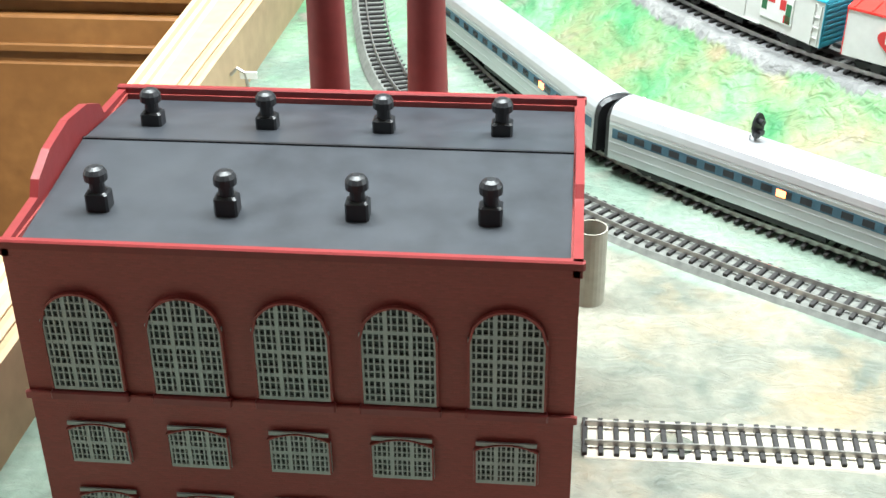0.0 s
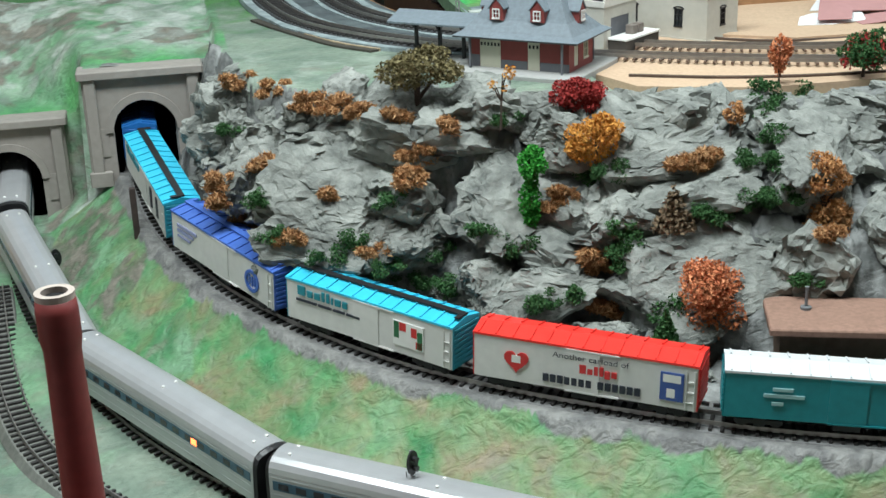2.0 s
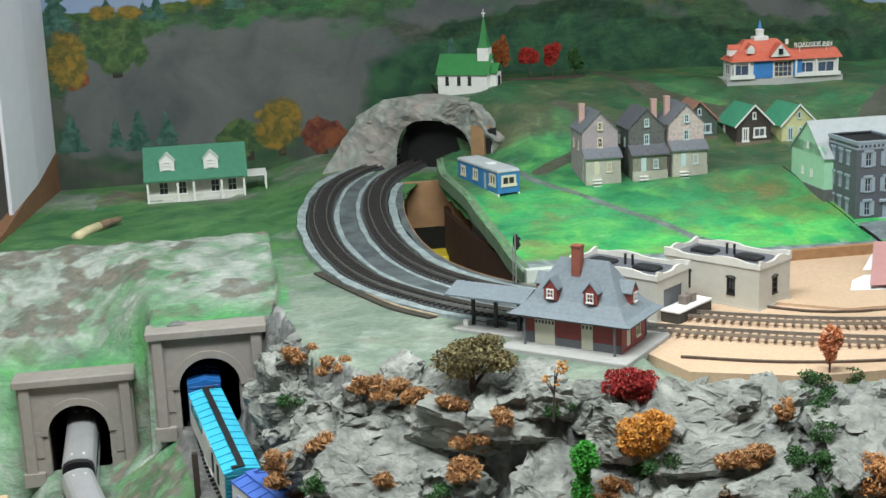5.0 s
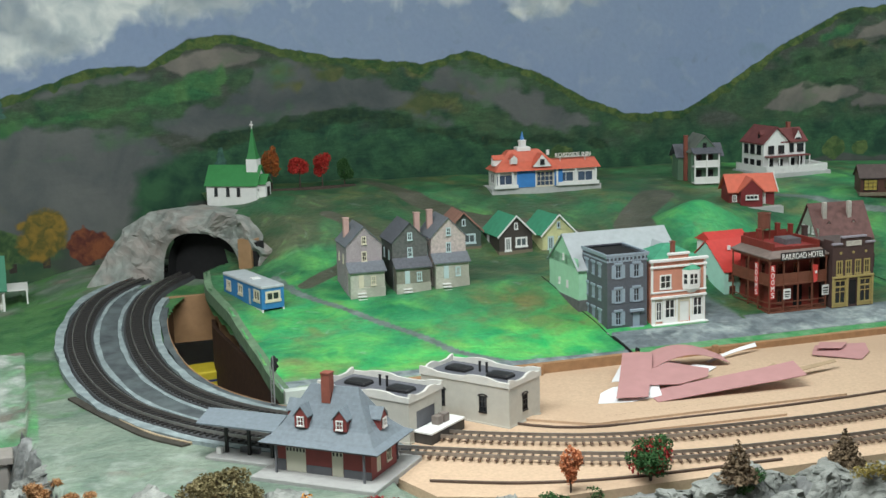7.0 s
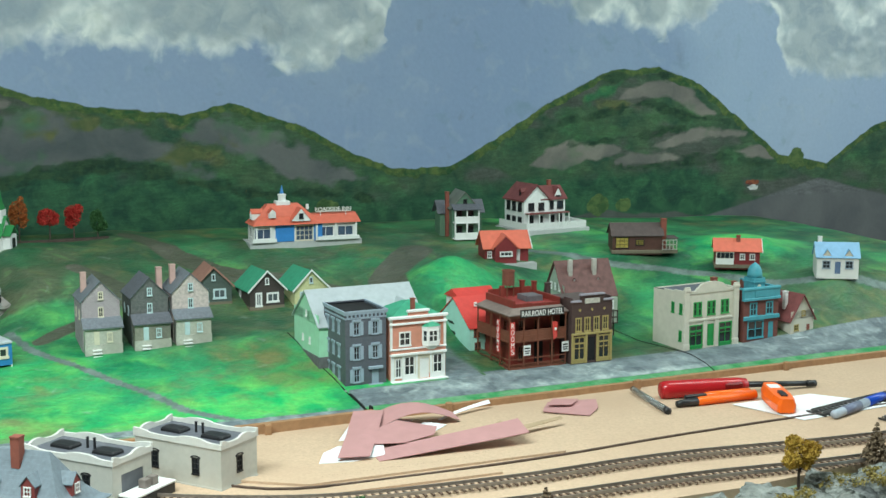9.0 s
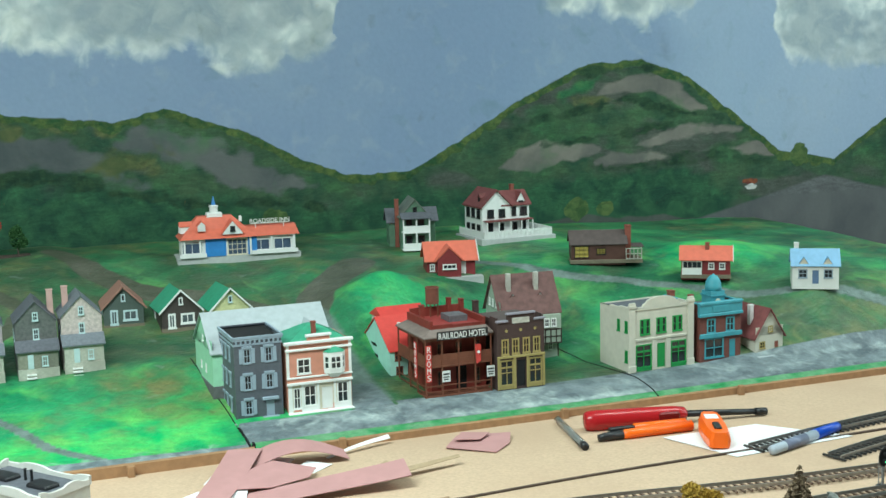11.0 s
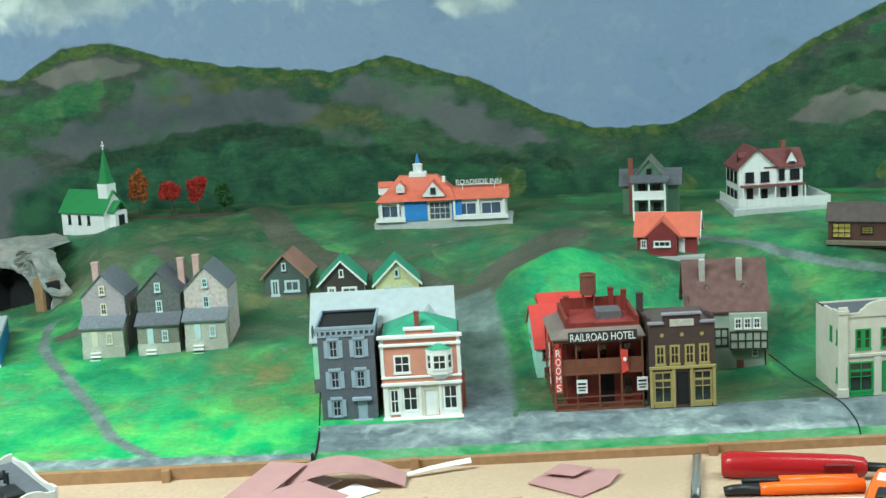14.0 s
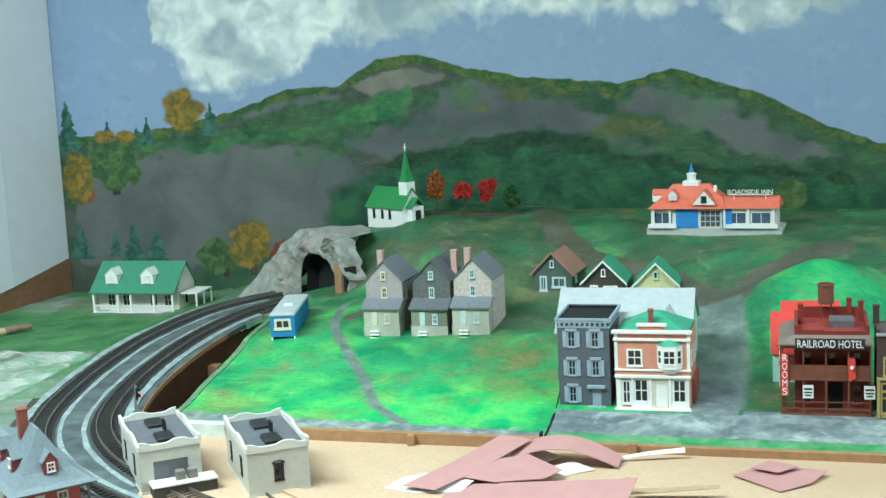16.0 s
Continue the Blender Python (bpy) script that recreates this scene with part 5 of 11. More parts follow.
def dome_corner():
    w, d, h = 67, 86, 63
    holes = {"f": [(-15, 40, 13, 19), (16, 40, 13, 19), (-10, 6, 30, 26)], "r": [(0, 42, 10, 20)]}
    th = house("corner_store", (1.4245, 1.526, 0.3685), 2.5, w, d, h, P_BRICKRED, trim=P_TURQ, holes=holes, doors=[("f", (20, 2, 10, 26))], door_mat=P_TURQ, bar=1.5, label="red brick corner store with turquoise cornice and domed turret")
    F = -d / 2
    add_box(th, "sign_board", -34.5, 34.5, F - 3, F, 33.5, 39.5, P_TURQ, c=.6)
    add_box(th, "cornice", -35.5, 35.5, F - 3.5, F + 3, 63, 67, P_TURQ, c=.8)
    add_box(th, "parapet", -34.5, 34.5, F - 2, F + 4, 67, 79, P_TURQ)
    add_box(th, "parapet_panel", -14, 14, F - 3, F - 1.9, 68.5, 77.5, P_TURQ)
    add_box(th, "cornice", -35.5, 35.5, F - 3, F + 5, 79, 82.5, P_TURQ, c=.8)
    for x0, x1 in ((-34, -31), (31, 34)):
        add_box(th, "side_parapet", x0, x1, F + 5, 43, 60, 79, P_BRICKRED)
        add_box(th, "coping", x0 - .6, x1 + .6, F + 5, 43, 79, 81, P_TURQ)
    add_box(th, "roof", -31, 31, F + 4, 42, 62, 66, P_SLATE2)
    s = Shape().box(-11 * MM, 11 * MM, (F + 6) * MM, (F + 28) * MM, 66 * MM, 95 * MM)
    s.box(-12.5 * MM, 12.5 * MM, (F + 4.5) * MM, (F + 29.5) * MM, 88 * MM, 90 * MM)
    t = part("turret", s, P_TURQ, th)
    part("dome", Shape().lathe(0, (F + 17) * MM, [(11.5 * MM, 95 * MM), (11.3 * MM, 100 * MM), (10.2 * MM, 106 * MM), (8 * MM, 111 * MM), (4.6 * MM, 114.6 * MM), (1.8 * MM, 116.2 * MM), (.8 * MM, 117.5 * MM)], 14), P_TURQ, t, "turquoise dome", smooth=True)
    part("clock_dial", Shape().lathe(0, 0, [(4 * MM, -.4 * MM), (4 * MM, .4 * MM)], 14), CREAM, t, "", pose(0, (F + 5.6) * MM, .081, 90))
    chimney(th, -24, -8, 63, 88, 6, P_BRICKCH)
    chimney(th, -28, 34, 63, 88, 8, P_BRICKCH)


def street_cottage():
    th = house("street_cottage", (1.503, 1.514, 0.3705), 5, 48, 62, 26, P_CREAMW, P_MAROON, 36, "y", 3.5, {"f": [(-12, 8, 9, 9), (2, 30, 7, 8)], "r": [(0, 8, 9, 9)]}, P_OCHRE, [("f", (13, 1, 7, 15))], P_BRICKCH, label="small cream cottage with steep dark red roof and white chimney")
    chimney(th, -14, -8, 36, 66, 6, WHITE)
    add_box(th, "terrace", -30, 34, -46, -31, -4, 0.4, P_ROOFGREY, c=.5)


def railroad_hotel():
    w, d, h = 84, 78, 84
    th = house("railroad_hotel", (1.0465, 1.534, 0.3675), 1.5, w, d, h, P_HOTEL, trim=P_HOTELWOOD,
               holes={"f": [(-28, 44, 9, 20), (28, 44, 9, 20), (0, 44, 9, 20), (-28, 8, 9, 20), (28, 8, 9, 20)], "l": [(-22, 44, 8, 18), (18, 44, 8, 18), (-22, 8, 8, 18)]},
               doors=[("f", (4, 2, 16, 30))], door_mat=DARK, label="oxblood timber railroad hotel with two-storey verandas and rooftop water tank")
    th.matrix_basis = th.matrix_basis @ Matrix.Diagonal((0.9, 1, 1, 1))
    F = -d / 2
    # verandas along the front and the left side
    part("porch_floor", Shape().box(-58 * MM, 43 * MM, (F - 16) * MM, F * MM, -3 * MM, 1.5 * MM).box(-58 * MM, -42 * MM, F * MM, 38 * MM, -3 * MM, 1.5 * MM), P_HOTELWOOD, th)
    part("balcony_floor", Shape().box(-58 * MM, 43 * MM, (F - 16) * MM, F * MM, 37 * MM, 39 * MM).box(-58 * MM, -42 * MM, F * MM, 38 * MM, 37 * MM, 39 * MM), P_HOTELWOOD, th)
    roof = Shape()
    roof.add([(-60 * MM, (F - 18) * MM, 76 * MM), (45 * MM, (F - 18) * MM, 76 * MM), (43 * MM, F * MM, 82 * MM), (-42 * MM, F * MM, 82 * MM), (-60 * MM, 40 * MM, 76 * MM), (-42 * MM, 38 * MM, 82 * MM)] + [(-60 * MM, (F - 18) * MM, 74.5 * MM), (45 * MM, (F - 18) * MM, 74.5 * MM), (43 * MM, F * MM, 80 * MM), (-42 * MM, F * MM, 80 * MM), (-60 * MM, 40 * MM, 74.5 * MM), (-42 * MM, 38 * MM, 80 * MM)],
             [(0, 1, 2, 3), (0, 3, 5, 4), (6, 9, 8, 7), (6, 10, 11, 9), (0, 6, 7, 1), (0, 4, 10, 6), (1, 7, 8, 2), (4, 5, 11, 10)])
    part("porch_roof", roof, mat("grey_brown_porch_roof", (0.22, 0.17, 0.15), 0.7, 0.15), th)
    post = Shape().box(-.9 * MM, .9 * MM, -.9 * MM, .9 * MM, 0, 75 * MM).mesh("post", P_HOTELWOOD)
    fx = [-57, -32, -7, 18, 42]
    ly = [F - 15, F + 12, F + 37, 37]
    for x in fx:
        part("post", post, P_HOTELWOOD, th, "", pose(x * MM, (F - 15) * MM, 0))
        part("brace", Shape().tube([((x - 5) * MM, (F - 15) * MM, .074), (x * MM, (F - 15) * MM, .066), ((x + 5) * MM, (F - 15) * MM, .074)], .0005, 4), P_HOTELWOOD, th)
    for y in ly[1:]:
        part("post", post, P_HOTELWOOD, th, "", pose(-57 * MM, y * MM, 0))
    for z0 in (6, 45):
        for z in (z0, z0 + 7):
            add_box(th, "railing", -57, 42, F - 15.5, F - 14.5, z, z + 1.2, P_HOTELWOOD)
            add_box(th, "railing", -57.5, -56.5, F - 14.4, 37, z, z + 1.2, P_HOTELWOOD)
    add_box(th, "balcony_panel", -57, 42, F - 15.3, F - 14.9, 39, 52, P_HOTELWOOD)
    add_box(th, "balcony_panel", -57.3, -56.9, F - 14.4, 37, 39, 52, P_HOTELWOOD)
    part("porch_beam", Shape().box(-58 * MM, 43 * MM, (F - 16) * MM, (F - 14) * MM, 71 * MM, 75 * MM).box(-58 * MM, -56 * MM, (F - 14) * MM, 38 * MM, 71 * MM, 75 * MM), P_HOTELWOOD, th)
    # sign over the porch roof
    board = add_box(th, "sign_board", -41, 36, F - 19.4, F - 18.4, 71.5, 82.5, mat("dark_sign_board", (0.03, 0.026, 0.026), 0.6, 0.1))
    lettering("RAILROAD HOTEL", 0.0112, pose(-2.5 * MM, (F - 19.6) * MM, .0731), WHITE, board, 0.073)
    for x, y, rz, text in ((-57, F - 16.6, 0, "ROOMS"), (-58.6, F + 14, -90, "ROOMS")):
        sb = part("hanging_sign", Shape().box(-4 * MM, 4 * MM, -.5 * MM, .5 * MM, 20 * MM, 66 * MM), P_ROOFRED, th, "red upright sign board", pose((x + (4 if rz == 0 else 0)) * MM, y * MM, 0, 0, 0, rz))
        for k, ch in enumerate(text):
            lettering(ch, 0.0105, pose(0, -.0006, (57.5 - 9 * k) * MM), WHITE, sb, 0.0055)
    for x, z in ((-27, 18), (41, 18)):
        nb = part("notice_board", Shape().box(-6 * MM, 6 * MM, -.4 * MM, .4 * MM, 0, 14 * MM), WHITE, th, "white notice board with dark lines", pose(x * MM, (F - 16.3) * MM, z * MM))
        part("writing", Shape().box(-4.5 * MM, 4.5 * MM, -.6 * MM, -.4 * MM, 9 * MM, 11 * MM).box(-4.5 * MM, 4.5 * MM, -.6 * MM, -.4 * MM, 5.5 * MM, 7 * MM).box(-3.5 * MM, 3.5 * MM, -.6 * MM, -.4 * MM, 2.5 * MM, 4 * MM), BLACK, nb)
    fl = part("banner", Shape().add([(0, 0, 0), (8 * MM, -2 * MM, 0), (9 * MM, 0, -22 * MM), (1 * MM, -2 * MM, -25 * MM), (0, .4 * MM, 0), (8 * MM, -1.6 * MM, 0), (9 * MM, .4 * MM, -22 * MM), (1 * MM, -1.6 * MM, -25 * MM)], [(0, 3, 2, 1), (4, 5, 6, 7), (0, 1, 5, 4), (1, 2, 6, 5), (2, 3, 7, 6), (3, 0, 4, 7)]), P_ROOFRED, th, "red hanging banner with a white mark", pose(17 * MM, (F - 17) * MM, 62 * MM))
    part("banner_mark", Shape().lathe(0, 0, [(2.2 * MM, -.2 * MM), (2.2 * MM, .2 * MM)], 10), WHITE, fl, "", pose(4.6 * MM, -1.9 * MM, -10 * MM, 90))
    # roof with parapets, chimneys and tank
    for x0, x1, y0, y1, z in ((-42, -38, F, 39, 92), (38, 42, F, 39, 92), (-38, 38, 35, 39, 96), (-38, -8, F, F + 3, 87), (-38, 38, F, F + 3, 86)):
        add_box(th, "parapet", x0, x1, y0 + (.3 if x1 - x0 < 40 and x1 - x0 > 20 else 0), y1, 83.9, z, P_HOTEL)
    add_box(th, "roof", -38, 38, F + 3, 35, 82, 84.2, mat("faded_red_roof", (0.30, 0.045, 0.04), 0.6, 0.15))
    add_box(th, "skylight_box", -2, 26, -16, 12, 84, 92, mat("sooty_skylight", (0.13, 0.12, 0.13), 0.6, 0.25))
    for x, y in ((-35, 4), (22, 36), (35, 22)):
        chimney(th, x, y, 84, 106, 6, P_HOTEL)
    tank = part("tank", Shape().lathe(0, 0, [(9.5 * MM, 0), (9.5 * MM, 20 * MM), (10.2 * MM, 20 * MM), (10.2 * MM, 21.5 * MM), (8.5 * MM, 21.5 * MM), (8.5 * MM, 19 * MM)], 18), siding("rusty_tank_staves", (0.20, 0.075, 0.05), 0.002, 0.5, True), th, "rusty brown water tank on legs", pose(-5 * MM, 33 * MM, 101 * MM))
    for x, y in ((-6, -6), (6, -6), (6, 6), (-6, 6)):
        part("leg", Shape().box((x - .7) * MM, (x + .7) * MM, (y - .7) * MM, (y + .7) * MM, -17 * MM, .2 * MM), P_HOTELWOOD, tank)


def brown_store():
    w, d, h = 66, 80, 84
    holes = {"f": [(u, 45, 9, 19) for u in (-22, -7.5, 7.5, 22)] + [(-20, 5, 18, 32), (20, 5, 18, 32)]}
    th = house("brown_store", (1.1245, 1.515, 0.3675), 0.5, w, d, h, P_BROWN, trim=P_OCHRE, holes=holes, doors=[("f", (0, 2, 12, 34))], door_mat=DARK, bar=1.3, label="dark brown false-front store with ochre shopfront and cream windows")
    F = -d / 2
    for x in (-31.5, -9, 9, 31.5):
        add_box(th, "pilaster", x - 1.6, x + 1.6, F - 1.6, F - .02, 0, 40, P_OCHRE, c=.3)
    add_box(th, "fascia_board", -33.5, 33.5, F - 2, F, 40, 43, P_OCHRE, c=.4)
    for u in (-20, 20):
        add_box(th, "stall_riser", u - 9, u + 9, F - .8, F, 0, 6, P_OCHRE)
        add_box(th, "transom", u - 9, u + 9, F - .4, F + .8, 27, 29, P_OCHRE)
    for x0, x1, z in ((-33, -19, 88), (-19, 19, 97), (19, 33, 88)):
        add_box(th, "false_front", x0, x1, F, F + 3, 83.9, z - 1.5, P_BROWN)
        add_box(th, "coping", x0 - 1, x1 + 1, F - 2, F + 3.5, z - 1.5, z + .8, mat("grey_lavender_trim", (0.28, 0.26, 0.30), 0.6, 0.1), c=.4)
    add_box(th, "name_panel", -12, 12, F - 1, F + .1, 84, 91, P_PORCHWOOD)
    for x in (-20, 0, 20):
        part("rosette", Shape().lathe(0, 0, [(2 * MM, -.6 * MM), (2 * MM, .3 * MM)], 10), P_OCHRE, th, "", pose(x * MM, F * MM, 75 * MM, 90))
    for k in range(4):
        y0 = F + 3 + k * 19
        add_box(th, "side_parapet", -33, -30.5, y0, y0 + 19, 83.9, 92 - 3 * k, P_BROWN)
        add_box(th, "side_parapet", 30.5, 33, y0, y0 + 19, 83.9, 92 - 3 * k, P_BROWN)
    add_box(th, "roof", -30.5, 30.5, F + 3, 40, 82, 84.4, P_BROWNROOF)
    chimney(th, -31.5, 30, 84, 104, 6.5, P_BROWN)


def half_timber():
    th = house("half_timbered_house", (1.196, 1.624, 0.362), -5, 84, 62, 78, mat("grey_mint_render", (0.34, 0.40, 0.33), 0.7, 0.1), mat("worn_brown_tiles", (0.15, 0.075, 0.068), 0.75, 0.22), 46, "x", 4,
               {"l": [(-14, 82, 6, 10), (0, 82, 6, 10), (14, 82, 6, 10), (-14, 58, 6, 11), (0, 58, 6, 11), (14, 58, 6, 11)], "f": [(4, 44, 7, 10), (30, 22, 6, 9), (30, 60, 8, 11)]}, WHITE, [("f", (14, 0, 8, 18))], P_BRICKCH, label="tall half-timbered house with steep maroon roof and pale green walls")
    F = -31
    timber = mat("dark_timber", (0.05, 0.035, 0.03), 0.7, 0.2)
    oriel = add_box(th, "oriel", 2, 42, F - 10, F + 1, 32, 72, mat("pale_render", (0.36, 0.42, 0.34), 0.7, 0.08))
    for x in (2, 10, 18, 26, 34, 41.2):
        add_box(oriel, "timber", x, x + 1.6, F - 10.6, F - 9.9, 32, 52, timber)
    for z in (32, 41, 51):
        add_box(oriel, "timber", 2, 43, F - 10.7, F - 9.9, z, z + 1.6, timber)
    band = add_box(th, "timbered_band", -42, 1.8, F - 1.2, F - .02, 34, 54, MATS["pale_render"])
    for x in range(-42, 1, 7):
        add_box(band, "timber", x, x + 1.6, F - 1.8, F - 1.1, 34, 54, timber)
    for z in (34, 43, 53):
        add_box(band, "timber", -42, 1.8, F - 1.9, F - 1.1, z, z + 1.6, timber)
    for x in (11, 21, 31):
        attach_window(th, x, F - 9.6, 56, 0, 7, 11, WHITE)
    for x in (-24, 16):
        s = Shape().chamfer_box(-3.2 * MM, 3.2 * MM, -3 * MM, 3 * MM, -14 * MM, 16 * MM, .6 * MM)
        part("roof_chimney", s, P_PORCHWOOD, th, "", pose(x * MM, -12 * MM, .112))
    for x in (-20, 20):
        dormer(th, x, F + 12, 88, 9, 7, 5, 16, WHITE, MATS["worn_brown_tiles"], WHITE)
    for x in (-41.9, 40.3):
        add_box(th, "timber", x, x + 1.6, F - .6, F, 0, 78, timber)


def red_roof_store():
    w, d = 74, 96
    th = house("motel_store", (1.018, 1.624, 0.366), 3, w, d, 43, mat("mint_blue_render", (0.42, 0.72, 0.62), 0.6, 0.06), P_ROOFRED, 36, "x", 2, {"f": [(-26, 30, 8, 13), (-8, 30, 8, 13), (-24, 4, 9, 17), (-8, 8, 8, 12)], "l": []}, P_HOTELWOOD, label="mint-walled store with bright red roof and faded wall writing")
    # a taller wing at the back with a pale gable and its own red roof
    part("rear_wall", Shape().box(-24 * MM, 34 * MM, 4 * MM, 46 * MM, 40 * MM, 76 * MM), WHITE, th)
    part("rear_roof", Shape().prism([(-24 * MM, 0), (24 * MM, 0), (0, 12 * MM)], -36 * MM, 30 * MM), P_ROOFRED, th, "", pose(0.003, 0.025, 0.0758, 0, 0, 90))
    for x in (-12, 10):
        add_box(th, "roof_vent", x - 2, x + 2, -22, -18, 68, 74, WHITE, c=.5)
    s = Shape()
    for k, (a, b, z) in enumerate(((-16, -2, 42), (-12, 2, 40.5), (-24, 4, 28), (-20, 6, 26), (-26, 2, 19))):
        s.box(a * MM, b * MM, -.4 * MM, 0, z * MM, (z + (2.2 if k < 4 else 1)) * MM)
    part("wall_writing", s, BLACK, th, "dark faded wall writing", face_pose("l", w, d, 0, 0, .05))
    for k, (c, z, y) in enumerate(((P_BLUE, 22, 34), (P_CORAL, 12, 26), (BLACK, 3, 20), (WHITE, 3, 34))):
        add_box(th, "crate", -54 + 3 * k, -43 + 3 * k, y, y + 11, z - 5, z + 6, c, c=.8)


grey_block()
salmon_shop()
mint_barn()
cream_bank()
dome_corner()
street_cottage()
railroad_hotel()
brown_store()
half_timber()
red_roof_store()


# ---- houses on the slope ----
def company_house(x, y, wall, porch, roof, chim, windows, rz, label):
    th = house("company_house", (x, y, ground_z(x, y - 0.03) + 0.001), rz, 50, 62, 66, wall, roof, 25, "y", 2.0, {"f": [(0, 44, 6.5, 13)], "l": [(-14, 40, 6, 12), (12, 40, 6, 12)], "r": [(-14, 40, 6, 12), (12, 40, 6, 12)]}, windows, label=label, group="row of company houses", sink=10)
    attach_window(th, 0, -31, 68, 0, 6, 10, windows)
    pb = add_box(th, "porch", -24, 24, -47, -31.2, -8, 32, porch)
    s = Shape()
    s.rings([[(-26.5 * MM, -50 * MM, 31 * MM), (26.5 * MM, -50 * MM, 31 * MM), (26.5 * MM, -31.1 * MM, 42 * MM), (-26.5 * MM, -31.1 * MM, 42 * MM)], [(-26.5 * MM, -50 * MM, 32.6 * MM), (26.5 * MM, -50 * MM, 32.6 * MM), (26.5 * MM, -31.1 * MM, 43.6 * MM), (-26.5 * MM, -31.1 * MM, 43.6 * MM)]])
    part("porch_roof", s, roof, th)
    part("porch_base", Shape().box(-24.6 * MM, 24.6 * MM, -47.6 * MM, -46.9 * MM, -8 * MM, 10 * MM), P_PORCHWOOD, pb)
    d1 = part("door", door_mesh(7, 18, windows), windows, pb, "", pose(-9 * MM, -.0482, .010))
    for u in (8, -20):
        if u > 0:
            wm = part("window", window_mesh(6.5, 12, 2, 2, 1.0, windows, True), windows, pb, "", pose(u * MM, -.0474, .013))
    for k in range(3):
        part("step", Shape().box(-15 * MM, -3 * MM, (-50 - 2.2 * k) * MM, -47 * MM, (3 - 4 * k - 1) * MM, (4.4 - 4 * k - 1) * MM), WHITE, pb)
    chimney(th, chim, 6, 66, 100, 7.5, P_PINKBRICK)
    return th


company_house(0.4895, 1.713, P_WEATHER, P_PORCHWOOD, P_SLATE, -16, CREAM, -1, "weathered pinkish company house with slate roof and boarded porch")
company_house(0.5545, 1.712, P_WEATHER2, siding("grey_porch_boards", (0.36, 0.335, 0.28), 0.0022, 0.5, vary=0.2, dirt=(0.15, 0.14, 0.12)), P_SLATE2, 21, P_LTBLUE, -1, "weathered dark grey company house with pink chimney")
company_house(0.610, 1.710, P_WEATHER3, P_PORCHWOOD, P_SLATE, -16, P_LTBLUE, -1, "weathered tan company house with slate roof and pink chimney")


def small_gable(x, y, apex, wall, roof, barge, windows, rz, label):
    z = apex - 0.0626
    th = house("small_house", (x, y, z), rz, 54, 66, 33, wall, roof, 26, "y", 3.5, {"f": [(-13, 9, 9, 19), (9, 14, 18, 13)], "r": [(-12, 18, 8, 13)], "l": [(-12, 18, 8, 13)]}, windows, nx=2, ny=1, bar=1.8, pane=G_WIN, label=label, group="row of small gabled houses", sink=10)
    attach_window(th, 0, -33, 41, 0, 5, 9, windows, 1, 1)
    add_box(th, "foundation", -27.6, 27.6, -33.6, 33.6, -14, 8, P_SOIL)
    for k in (-1, 1):
        s = Shape()
        s.rings([[(k * 31 * MM, -37.4 * MM, 28.6 * MM), (0, -37.4 * MM, 59.6 * MM), (0, -37.4 * MM, 62.6 * MM), (k * 31.6 * MM, -37.4 * MM, 31.4 * MM)], [(k * 31 * MM, -36.6 * MM, 28.6 * MM), (0, -36.6 * MM, 59.6 * MM), (0, -36.6 * MM, 62.6 * MM), (k * 31.6 * MM, -36.6 * MM, 31.4 * MM)]])
        part("barge_board", s, barge, th)
    return th


small_gable(0.684, 1.858, 0.4825, P_GGREEN, P_BRNROOF, P_BRNROOF, P_LTBLUE, -4, "grey-green small house with faded brown roof")
small_gable(0.755, 1.832, 0.4755, P_DBROWN, P_TEALROOF, WHITE, WHITE, 2, "chocolate small house with green roof and white bargeboards")
small_gable(0.823, 1.831, 0.4725, P_YELLOW, P_TEALROOF, WHITE, P_LTBLUE, 4, "pale yellow small house with green roof and white bargeboards")


